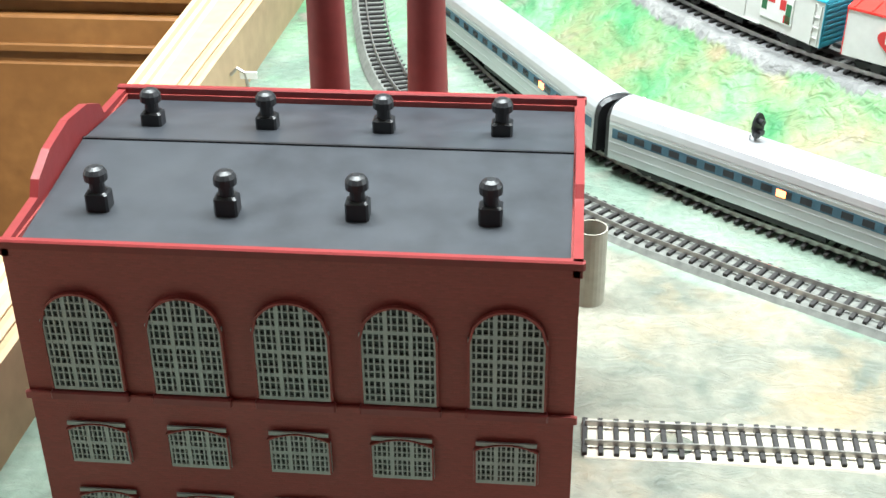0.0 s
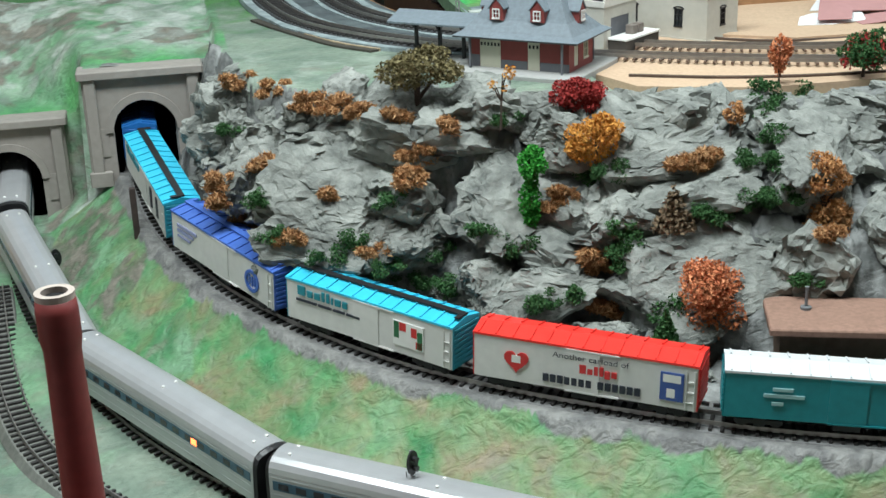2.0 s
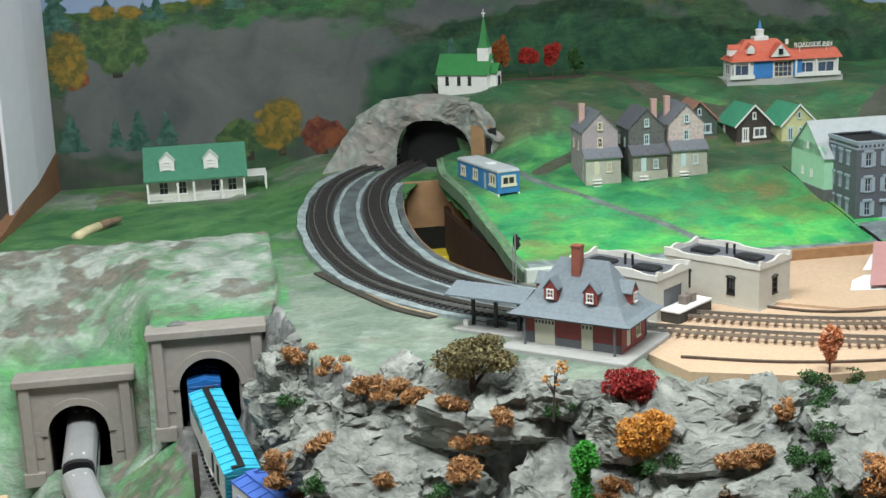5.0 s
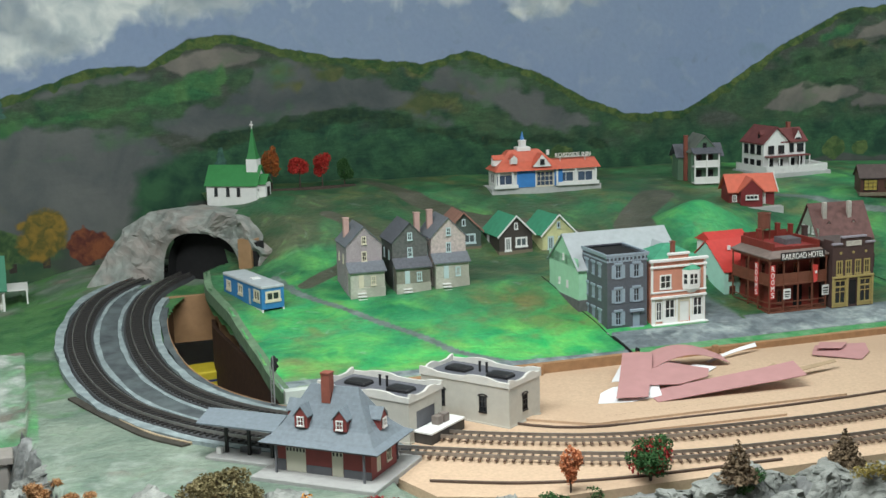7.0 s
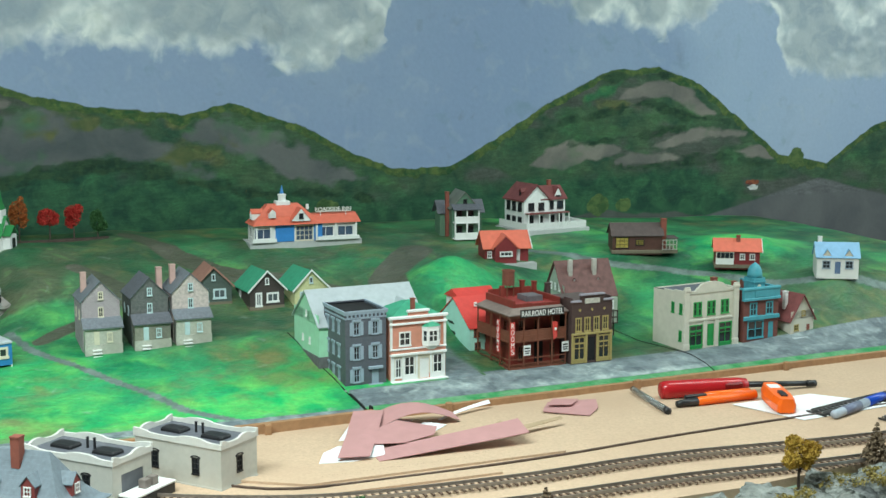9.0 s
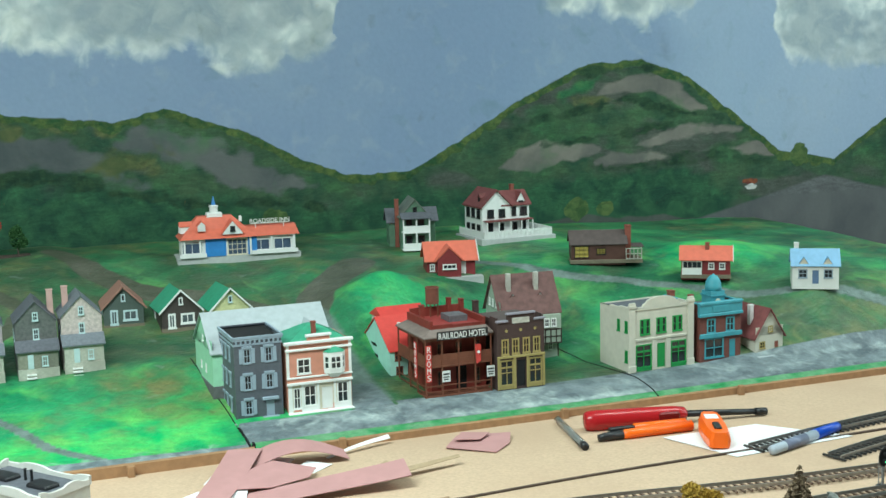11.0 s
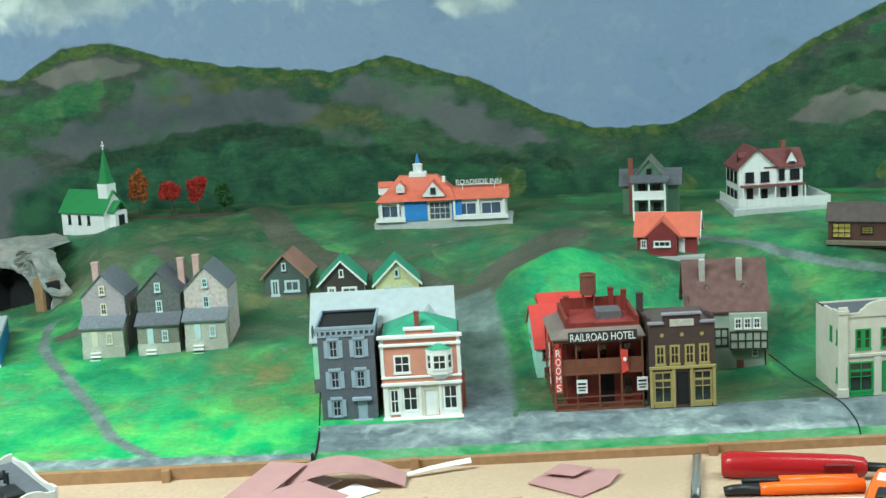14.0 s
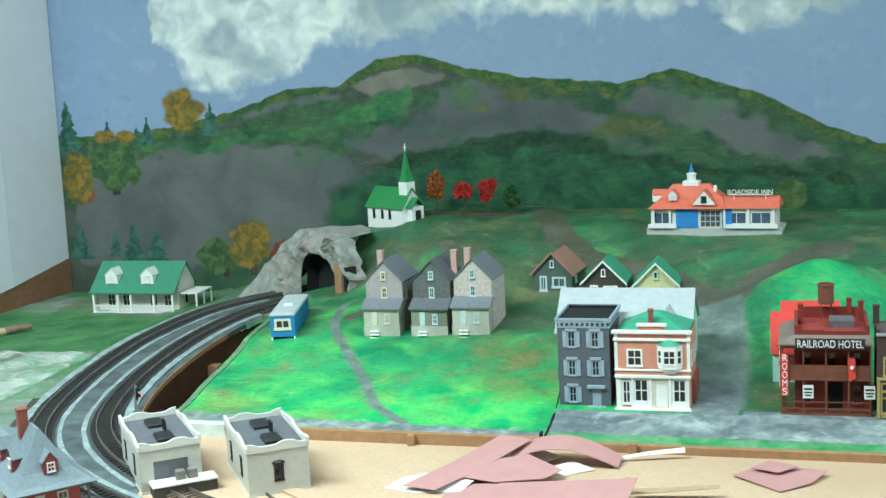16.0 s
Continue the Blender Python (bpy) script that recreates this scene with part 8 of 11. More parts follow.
def bar_print(th, name, boxes, material, out=0.0182):
    """Printed marks on the -y side: boxes of x0, x1, z0, z1."""
    s = Shape()
    for x0, x1, z0, z1 in boxes:
        s.box(x0, x1, -out - 0.00012, -out + 0.0012, z0, z1)
    return part(name, s, material, th)


PRINT_WHITE = mat("car_side_white", (0.68, 0.68, 0.66), 0.4, 0.05, second=(0.60, 0.60, 0.58))
CYAN = mat("cyan_plastic", (0.04, 0.48, 0.68), 0.35, 0.08)
VIOLET = mat("violet_blue_plastic", (0.065, 0.15, 0.50), 0.4, 0.08)
CARRED = mat("signal_red_plastic", (0.78, 0.04, 0.03), 0.35, 0.07)
TEAL = mat("teal_plastic", (0.015, 0.24, 0.28), 0.35, 0.1)
INK = mat("dark_ink", (0.03, 0.035, 0.05), 0.5, 0.1)
TEALINK = mat("teal_ink", (0.02, 0.24, 0.30), 0.5, 0.1)
REDINK = mat("red_ink", (0.60, 0.04, 0.04), 0.5, 0.1)
LEN = 0.170
PITCH = 0.184
s_sc = s_of(FREIGHT, 0.070, 1.005)          # rear end of the cyan-roofed car nearest the bank
sr = s_sc - LEN / 2
base = sr


def car_at(k, length=LEN):
    return on_line(FREIGHT, base + k * PITCH, length)[0] @ pose(0, 0, 0, 0, 0, 180)


# the line runs towards the portal, so the cars are turned to show their printed side to the bank
c0 = boxcar(car_at(0), LEN, PRINT_WHITE, CYAN, mat("cyan_end", (0.03, 0.33, 0.45), 0.4, 0.1), "white boxcar with cyan roof and coloured side print")
bar_print(c0, "logo", [(-0.072, -0.064, 0.034, 0.042), (-0.062, -0.056, 0.034, 0.0395), (-0.054, -0.048, 0.034, 0.0395), (-0.046, -0.043, 0.034, 0.042), (-0.041, -0.038, 0.034, 0.042), (-0.036, -0.034, 0.034, 0.0395), (-0.032, -0.026, 0.034, 0.0395), (-0.024, -0.019, 0.034, 0.0395)], TEALINK)
bar_print(c0, "writing", [(-0.074, -0.052, 0.0285, 0.0305), (-0.050, -0.036, 0.0285, 0.0305), (-0.034, -0.022, 0.0285, 0.0305), (-0.020, -0.006, 0.0285, 0.0305)], INK)
bar_print(c0, "picture", [(0.028, 0.058, 0.018, 0.0385)], WHITE)
bar_print(c0, "picture_mark", [(0.029, 0.034, 0.024, 0.038), (0.052, 0.057, 0.019, 0.034)], mat("leaf_green_ink", (0.03, 0.14, 0.06), 0.5, 0.1), 0.01835)
bar_print(c0, "picture_mark", [(0.0345, 0.041, 0.031, 0.038), (0.046, 0.0515, 0.028, 0.036), (0.0505, 0.0565, 0.019, 0.025)], REDINK, 0.01835)
c1 = boxcar(car_at(-1), LEN, PRINT_WHITE, CARRED, CARRED, "white boxcar with bright red roof and black lettering", walk_=None)
heart = [(-0.051 + 0.0006 * 16 * math.sin(a) ** 3, 0.028 + 0.0006 * (13 * math.cos(a) - 5 * math.cos(2 * a) - 2 * math.cos(3 * a) - math.cos(4 * a))) for a in (2 * math.pi * i / 40 for i in range(40))]
part("emblem", Shape().rings([[(x, y, z) for x, z in heart] for y in (-0.01832, -0.0170)]), REDINK, c1)
bar_print(c1, "emblem_face", [(-0.0545, -0.0475, 0.0265, 0.0325)], WHITE, 0.01835)
lettering("Another carload of", 0.0062, pose(0.006, -0.0184, 0.0365), INK, c1, 0.058, "writing", 0.0001)
bar_print(c1, "logo", [(-0.002, 0.003, 0.0265, 0.0335), (0.004, 0.008, 0.0265, 0.031), (0.009, 0.012, 0.0265, 0.0335), (0.013, 0.016, 0.0265, 0.0335), (0.017, 0.021, 0.025, 0.031), (0.022, 0.026, 0.0265, 0.031)], REDINK)
bar_print(c1, "bold_print", [(x, x + 0.0042, 0.0155, 0.0215) for x in (-0.030, -0.0245, -0.019, -0.0135, -0.008, -0.0025, 0.003)] + [(x, x + 0.0042, 0.0155, 0.0215) for x in (0.012, 0.0175, 0.023, 0.0285, 0.034, 0.0395)], INK)
bar_print(c1, "packet_picture", [(0.058, 0.075, 0.0165, 0.0385)], mat("packet_blue_ink", (0.05, 0.10, 0.32), 0.5, 0.1))
bar_print(c1, "packet_mark", [(0.060, 0.073, 0.031, 0.037), (0.063, 0.069, 0.019, 0.026)], WHITE, 0.01835)
c2 = boxcar(car_at(1), LEN, PRINT_WHITE, VIOLET, VIOLET, "pale boxcar with violet-blue roof and round emblem", walk_=VIOLET)
bar_print(c2, "writing", [(-0.074, -0.040, 0.034, 0.037), (-0.074, -0.046, 0.029, 0.032), (-0.074, -0.052, 0.024, 0.026)], mat("pale_violet_ink", (0.30, 0.33, 0.52), 0.5, 0.1))
em = Shape().lathe(0, 0, [(0.0105, -0.0002), (0.0105, 0.0012), (0.0075, 0.0012), (0.0075, -0.0002)], 24, None, False, False)
part("emblem", em, VIOLET, c2, "round violet emblem", pose(0.052, -0.0176, 0.026, 90))
bar_print(c2, "emblem_mark", [(0.047, 0.049, 0.022, 0.031), (0.051, 0.053, 0.021, 0.030), (0.055, 0.057, 0.022, 0.031)], VIOLET)
c3 = boxcar(car_at(2), LEN, PRINT_WHITE, CYAN, mat("cyan_end", (0.03, 0.33, 0.45), 0.4, 0.1), "white boxcar with cyan roof rolling out of the tunnel")
bar_print(c3, "logo", [(-0.072, -0.064, 0.034, 0.042), (-0.062, -0.048, 0.034, 0.0395), (-0.046, -0.038, 0.034, 0.042), (-0.036, -0.019, 0.034, 0.0395)], TEALINK)
bar_print(c3, "picture", [(0.028, 0.034, 0.018, 0.0385), (0.052, 0.058, 0.018, 0.0385)], INK)
c4 = boxcar(car_at(3), LEN, mat("royal_blue_plastic", (0.02, 0.14, 0.42), 0.35, 0.1), MATS["royal_blue_plastic"], MATS["royal_blue_plastic"], "royal blue boxcar inside the tunnel mouth", walk_=None)
c5 = boxcar(car_at(-2), LEN, TEAL, mat("silver_roof", (0.62, 0.64, 0.66), 0.4, 0.06), TEAL, "teal boxcar with pale silver roof", walk_=None)
bar_print(c5, "writing", [(-0.052, -0.038, 0.033, 0.0355), (-0.058, -0.030, 0.028, 0.0305), (-0.052, -0.044, 0.022, 0.0245)], mat("pale_teal_ink", (0.30, 0.52, 0.54), 0.5, 0.1))
part("emblem", Shape().box(-0.0055, 0.0055, -0.0002, 0.001, -0.0055, 0.0055), MATS["pale_teal_ink"], c5, "pale diamond emblem", pose(0.045, -0.0176, 0.029, 0, 45))
c6 = boxcar(car_at(-3), LEN, mat("crimson_plastic", (0.52, 0.03, 0.05), 0.4, 0.1), MATS["crimson_plastic"], MATS["crimson_plastic"], "crimson boxcar behind the teal one", walk_=None)
bar_print(c6, "writing", [(-0.07, -0.05, 0.03, 0.035), (-0.045, -0.02, 0.03, 0.035)], WHITE)

SILVER = mat("silver_car_side", (0.52, 0.54, 0.55), 0.30, 0.05, 40, 0.05, metal=0.55)
SILVERROOF = mat("silver_grey_car_roof", (0.50, 0.51, 0.53), 0.28, 0.05, 60, 0.04, metal=0.45)
STRIPE = mat("blue_window_band", (0.06, 0.13, 0.18), 0.25, 0.2)


def coach(m, length, label, tail=False):
    """A streamlined passenger car; x towards the tunnel."""
    th = thing("passenger_car", m, label, "passenger car", "passenger train")
    L, W = length / 2, 0.0172

    def section(x, k=1.0, drop=0.0):
        pts = [(-W, 0.0090), (W, 0.0090), (W, 0.0375), (W * 0.96, 0.0425), (W * 0.84, 0.0465), (W * 0.62, 0.0490), (W * 0.3, 0.0503), (0, 0.0507), (-W * 0.3, 0.0503), (-W * 0.62, 0.0490), (-W * 0.84, 0.0465), (-W * 0.96, 0.0425), (-W, 0.0375)]
        return [(x, y * k, z - (drop * max(0.0, (z - 0.034)) / 0.017)) for y, z in pts]

    x0 = -L
    rings = [section(L)]
    if tail:
        rings += [section(-L + 0.046)] + [section(-L + 0.046 - 0.046 * math.sin(a), math.cos(a) ** 0.62, 0.011 * (1 - math.cos(a))) for a in (0.25, 0.5, 0.75, 0.95, 1.12, 1.27, 1.38, 1.46, 1.52)]
    else:
        rings += [section(-L)]
    body = Shape().rings([[(x, y, min(z, 0.0385)) for x, y, z in r] for r in rings])
    part("body", body, SILVER, th)
    roof = Shape().rings([[(x, y * 1.004, max(z, 0.0383) + 0.0002) for x, y, z in r] for r in rings])
    part("roof", roof, SILVERROOF, th, smooth=False)
    for k in (-1, 1):
        xs = -L + (0.030 if tail else 0.003)
        band = part("window_band", Shape().box(xs, L - 0.003, *sorted((k * (W - 0.0004), k * (W + 0.0003))), 0.0255, 0.0330), STRIPE, th, "dark blue window band")
        nwin = 15
        for i in range(nwin):
            x = xs + 0.012 + (L - 0.012 - xs - 0.012) * i / (nwin - 1)
            part("pane", Shape().box(x - 0.0042, x + 0.0042, *sorted((k * W, k * (W + 0.00045))), 0.0268, 0.0318), GLASS, band)
        for z in (0.0150, 0.0215, 0.0352):
            part("bead", Shape().box(xs, L - 0.001, *sorted((k * (W - 0.0002), k * (W + 0.0003))), z, z + 0.0007), SILVER, th)
    part("underframe", Shape().box(-L + 0.03, L - 0.01, -0.0135, 0.0135, 0.0062, 0.0090).box(-L * 0.35, L * 0.3, -0.015, 0.015, 0.0038, 0.0075), BLACK, th)
    bogie(th, L - 0.04)
    bogie(th, -L + 0.042)
    for k in ((1,) if tail else (1, -1)):
        hoop = Shape()
        hoop.rings([[(k * L + dx, y * s_, 0.009 + (z - 0.009) * s_) for x, y, z in section(0)] for dx, s_ in ((0.0, 0.98), (k * 0.0035, 0.94))])
        part("diaphragm", hoop, BLACK, th)
    for x in (L - 0.012, -L + (0.05 if tail else 0.012), 0.0):
        for y in (-0.006, 0.006):
            part("roof_vent", Shape().lathe(x, y, [(0.0014, 0.0490), (0.0014, 0.0513), (0.0009, 0.0516)], 8), WHITE, th)
    if tail:
        tw = Shape()
        arc = [(-L + 0.046 - 0.0463 * math.sin(a), (W + 0.0003) * math.cos(a) ** 0.62) for a in (0.35, 0.6, 0.85, 1.05, 1.2, 1.33, 1.43, 1.5)]
        arc = arc + [(x, -y) for x, y in reversed(arc)]
        tw.rings([[(x, y, 0.0256), (x + 0.002, y * 0.9, 0.0256), (x + 0.002, y * 0.9, 0.0328), (x, y, 0.0328)] for x, y in arc])
        part("tail_windows", tw, STRIPE, th)
    lamp_x = -0.01 if tail else -0.055
    part("marker_lamp", Shape().chamfer_box(lamp_x - 0.004, lamp_x + 0.003, W, W + 0.0009, 0.0265, 0.0312, 0.0004), glow("orange_lamp", (1.0, 0.22, 0.06), 3.0), th, "glowing orange window lamp")
    coupler(th, L, 1)
    return th


CL, CP = 0.258, 0.268
s_nose = s_of(EXPRESS, 0.243, 0.674)
for k in range(4):
    m, _ = on_line(EXPRESS, s_nose + CL / 2 + k * CP, CL)
    coach(m, CL, "silver tail car with rounded end and blue window band" if k == 0 else "silver passenger car with blue window band", k == 0)

from mathutils.bvhtree import BVHTree

# ---- power house ----
P_FACTORY = brickwork("dull_red_brick_plastic", (0.28, 0.040, 0.034), (0.24, 0.037, 0.032), 0.0032, 0.55)
P_FACTRIM = mat("red_plastic_trim", (0.20, 0.024, 0.024), 0.4, 0.08)
P_FROOF = mat("black_roof_plastic", (0.032, 0.035, 0.041), 0.38, 0.25, 60, 0.06, second=(0.048, 0.051, 0.058), scale2=10)
P_DUSTY = mat("dusty_grey_pane", (0.035, 0.037, 0.04), 0.35, 0.15, bump=0)
P_LATTICE = mat("grey_window_lattice", (0.33, 0.335, 0.33), 0.5, 0.06)


def arched_lattice(w, h, nx, ny, arched=True):
    """Outline, bars and pane of a factory window, in metres, foot at z = 0."""
    top = lambda x: h - (w / 2 - math.sqrt(max(0.0, (w / 2) ** 2 - x * x))) if arched else h - 0.0035 * (2 * x / w) ** 2
    s = Shape()
    t = 0.00095
    for i in range(nx + 1):
        x = -w / 2 + w * i / nx
        k = 2.0 if i % 4 == 0 else 0.8
        z1 = top(x * 0.985)
        if z1 > 0.003:
            s.box(x - t * k / 2, x + t * k / 2, -0.0008, 0.0004, 0, z1)
    for j in range(ny + 1):
        z = h * j / ny
        k = 2.0 if j % 3 == 0 else 0.8
        half = w / 2
        if arched and z > h - w / 2:
            half = math.sqrt(max(0.0, (w / 2) ** 2 - (z - (h - w / 2)) ** 2))
        if half > 0.002:
            s.box(-half, half, -0.0007, 0.0003, z - t * k / 2, z + t * k / 2)
    n = 16
    arc = [(-w / 2 + w * i / n, top(-w / 2 + w * i / n)) for i in range(n + 1)]
    rim = Shape()
    outline = [(-w / 2, 0)] + arc + [(w / 2, 0)]
    rim.rings([[(x, -0.0014, z), (x * 1.06, -0.0014, z * 1.02), (x * 1.06, 0.001, z * 1.02), (x, 0.001, z)] for x, z in outline])
    pane = Shape()
    pane.prism([(-w / 2, 0), (w / 2, 0)] + [(x, z) for x, z in reversed(arc)], 0.0006, 0.0014)
    return s, rim, pane


def power_house():
    x0, x1, y0, y1, z0, zt = -0.240, 0.004, 0.412, 0.580, 0.0975, 0.262
    w, d, h = x1 - x0, y1 - y0, zt - z0
    th = thing("power_house", pose((x0 + x1) / 2, (y0 + y1) / 2, z0, 0, 0, 0.0), "dull red brick power house with black vented roof", "model factory")
    hw, hd = w / 2, d / 2
    t = 0.004
    wl = Shape()
    for b in ((-hw, hw, -hd, -hd + t), (-hw, hw, hd - t, hd), (-hw, -hw + t, -hd + t, hd - t), (hw - t, hw, -hd + t, hd - t)):
        wl.box(*b, 0, h)
    part("wall", wl, P_FACTORY, th)
    for zz in (h - 0.077,):
        part("string_course", Shape().chamfer_box(-hw - 0.0015, hw + 0.0015, -hd - 0.0022, -hd, zz, zz + 0.004, 0.0006), P_FACTORY, th)
    big = arched_lattice(0.032, 0.049, 12, 12)
    low = arched_lattice(0.027, 0.021, 12, 6, False)
    meshes = [[sh.mesh(n, m_) for sh, n, m_ in zip(g, ("lattice", "rim", "pane"), (P_LATTICE, P_FACTORY, P_DUSTY))] for g in (big, low)]
    for k in range(5):
        x = -0.0930 + 0.0465 * k
        for g, z in ((meshes[0], h - 0.070), (meshes[1], h - 0.111), (meshes[1], h - 0.150)):
            win = part("window", g[0], P_LATTICE, th, "", pose(x, -hd - 0.0016, z))
            part("rim", g[1], P_FACTORY, win)
            part("pane", g[2], P_DUSTY, win)
        part("sill", Shape().chamfer_box(x - 0.018, x + 0.018, -hd - 0.004, -hd, h - 0.0755, h - 0.0715, 0.0008), P_FACTRIM, th)
    # parapets: straight front and back, curved gables on the two ends
    for y in (-hd - 0.001, hd - 0.003):
        part("parapet", Shape().chamfer_box(-hw - 0.002, hw + 0.002, y, y + 0.004, h, h + 0.004, 0.0008), P_FACTRIM, th)
    for x in (-hw - 0.001, hw - 0.003):
        out = [(-hd, 0.002), (-hd * 0.55, 0.004), (-hd * 0.5, 0.011), (-hd * 0.30, 0.018), (0, 0.021), (hd * 0.30, 0.018), (hd * 0.5, 0.011), (hd * 0.55, 0.004), (hd, 0.002)] if x < 0 else [(-hd, 0.004), (-hd * 0.35, 0.004), (-hd * 0.3, 0.009), (hd * 0.3, 0.009), (hd * 0.35, 0.004), (hd, 0.004)]
        s = Shape()
        s.prism([(-hd, -0.004), (hd, -0.004)] + [(a, b) for a, b in reversed(out)], -0.002, 0.002)
        part("gable_parapet", s, P_FACTRIM, th, "", pose(x + 0.002, 0, h, 0, 0, 90))
    rf = Shape()
    ridge = 0.010
    rf.rings([[(x, -hd + t, h - 0.006), (x, hd - t, h - 0.006), (x, hd - t, h - 0.003), (x, 0.012, h + ridge - 0.004), (x, -hd + t, h - 0.003)] for x in (-hw + t, hw - t)])
    part("roof", rf, P_FROOF, th, "black plastic roof")
    part("roof_seam", Shape().box(-hw + t, hw - t, 0.0112, 0.0128, h + ridge - 0.0045, h + ridge - 0.0032), BLACK, th)
    vent = Shape().chamfer_box(-0.0052, 0.0052, -0.0045, 0.0045, -0.004, 0.0055, 0.001)
    vent.lathe(0, 0, [(0.0034, 0.0050), (0.0034, 0.0105), (0.0052, 0.0108), (0.0052, 0.0142), (0.0040, 0.0162), (0.0020, 0.0172)], 14)
    vm = vent.mesh("roof_vent", BLACK)
    for y, z in ((-0.046, 0.0015), (0.038, 0.0025)):
        for k in range(4):
            part("roof_vent", vm, BLACK, th, "", pose(-0.091 + 0.058 * k, y, h + z + 0.002))


power_house()
for k, (x, y) in enumerate(((-0.141, 0.648), (-0.083, 0.638))):
    st = thing("smokestack", pose(x, y, 0.0975), "tall dull red tapered smokestack with pale rim", "smokestack", "pair of smokestacks")
    part("shaft", Shape().lathe(0, 0, [(0.0150, 0), (0.0150, 0.012), (0.0138, 0.014), (0.0100, 0.232), (0.0100, 0.240), (0.0112, 0.247), (0.0112, 0.262), (0.0105, 0.269)], 28), mat("stack_red_plastic", (0.20, 0.034, 0.032), 0.5, 0.1), st, smooth=True)
    part("rim", Shape().lathe(0, 0, [(0.0105, 0.2685), (0.0105, 0.2725), (0.0070, 0.2725), (0.0070, 0.262)], 28, None, False, True), mat("chalky_rim", (0.44, 0.37, 0.33), 0.7, 0.1), st, "pale chalky rim")
    # near-black disc just under the rim stands in for the shade down the stack
    part("flue_shade", Shape().lathe(0, 0, [(0.0069, 0.2690), (0.0069, 0.2692)], 20), DARK, st)
can = thing("storage_drum", pose(0.0135, 0.652, 0.0975), "beige open-topped drum beside the power house", "drum")
part("drum_wall", Shape().lathe(0, 0, [(0.0100, 0), (0.0100, 0.052), (0.0092, 0.052), (0.0092, 0.020)], 24, None, True, True), mat("beige_drum", (0.36, 0.34, 0.28), 0.55, 0.1), can, smooth=False)
# floor coloured near-black for the shade inside the drum
part("drum_floor", Shape().lathe(0, 0, [(0.0091, 0.0202), (0.0091, 0.0212)], 20), DARK, can)


def signal(x, y, z, h, rz, label, lamp=None):
    th = thing("track_signal", pose(x, y, z, 0, 0, rz), label, "track signal", "track signals")
    part("base", Shape().lathe(0, 0, [(0.0062, 0), (0.0062, 0.0015), (0.0035, 0.0025)], 10), BLACK, th)
    part("mast", Shape().lathe(0, 0, [(0.0009, 0.001), (0.0009, h)], 8), mat("grey_mast", (0.25, 0.25, 0.25), 0.5, 0.1), th)
    s = Shape()
    for k in range(6):
        s.box(-0.0032, 0.0032, 0.0015, 0.0021, 0.004 + k * h * 0.13, 0.0048 + k * h * 0.13)
    s.box(-0.0034, -0.0028, 0.0014, 0.0022, 0.001, h * 0.8).box(0.0028, 0.0034, 0.0014, 0.0022, 0.001, h * 0.8)
    part("ladder", s, MATS["grey_mast"], th)
    part("target", Shape().lathe(0, 0, [(0.0055, -0.0008), (0.0055, 0.0008)], 16), BLACK, th, "", pose(0, -0.0014, h - 0.009, 90) @ Matrix.Diagonal((1, 1.7, 1, 1)))
    for z2 in (-0.0125, -0.0055):
        part("hood", Shape().lathe(0, 0, [(0.0021, 0), (0.0021, 0.004)], 10, None, False, True), BLACK, th, "", pose(0, -0.002, h + z2, 90))
    if lamp:
        part("lamp", Shape().lathe(0, 0, [(0.0016, 0), (0.0010, 0.0008)], 10), lamp, th, "", pose(0, -0.0058, h - 0.0125, 90))
    return th


signal(0.122, 0.766, ground_z(0.122, 0.766) - 0.001, 0.078, 40, "black two-lamp signal on the grassy bank")
signal(0.300, 1.366, BOARD + 0.003, 0.058, 112, "black trackside signal with red lamp at the end of the slab", glow("red_signal_lamp", (1.0, 0.05, 0.03), 4.0))
signal(1.305, 1.012, BOARD + 0.0015, 0.040, 0, "small yard signal with green lamp", glow("green_signal_lamp", (0.1, 1.0, 0.3), 3.0))
signal(-0.142, 1.243, ground_z(-0.142, 1.243), 0.042, 20, "small black signal beside the passenger track")
post = thing("warning_post", pose(-0.061, 1.237, ground_z(-0.061, 1.237) - 0.002), "dark wooden post by the freight track", "post")
part("post", Shape().chamfer_box(-0.0030, 0.0030, -0.0030, 0.0030, 0, 0.052, 0.0006), mat("dark_brown_post", (0.045, 0.032, 0.028), 0.7, 0.2), post)
for x, y in ((-0.232, 1.205), (-0.150, 1.235)):
    solo("relay_box", Shape().chamfer_box(x - 0.005, x + 0.005, y - 0.004, y + 0.004, ground_z(x, y) - 0.002, ground_z(x, y) + 0.014, 0.001), BLACK, "small black relay box beside the rails", "relay box", group="relay boxes")

# ---- flat-roofed shack by the freight line ----
shack = thing("trackside_shack", pose(0.464, 0.798, 0.158, 0, 0, -20), "small trackside shack with flat brown roof and stovepipe", "shack")
part("wall", Shape().box(-0.052, 0.052, -0.026, 0.026, -0.004, 0.062), mat("dark_shack_wall", (0.13, 0.085, 0.06), 0.8, 0.2), shack)
part("roof", Shape().chamfer_box(-0.060, 0.060, -0.033, 0.033, 0.062, 0.067, 0.001), siding("brown_shingle_roof", (0.27, 0.16, 0.12), 0.004, 0.5, True, 0.8, 0.15), shack)
part("stovepipe", Shape().lathe(-0.030, 0.008, [(0.0042, 0.067), (0.0042, 0.069), (0.0012, 0.0695), (0.0012, 0.084), (0.0017, 0.085)], 10), mat("grey_stovepipe", (0.16, 0.17, 0.18), 0.5, 0.1), shack)

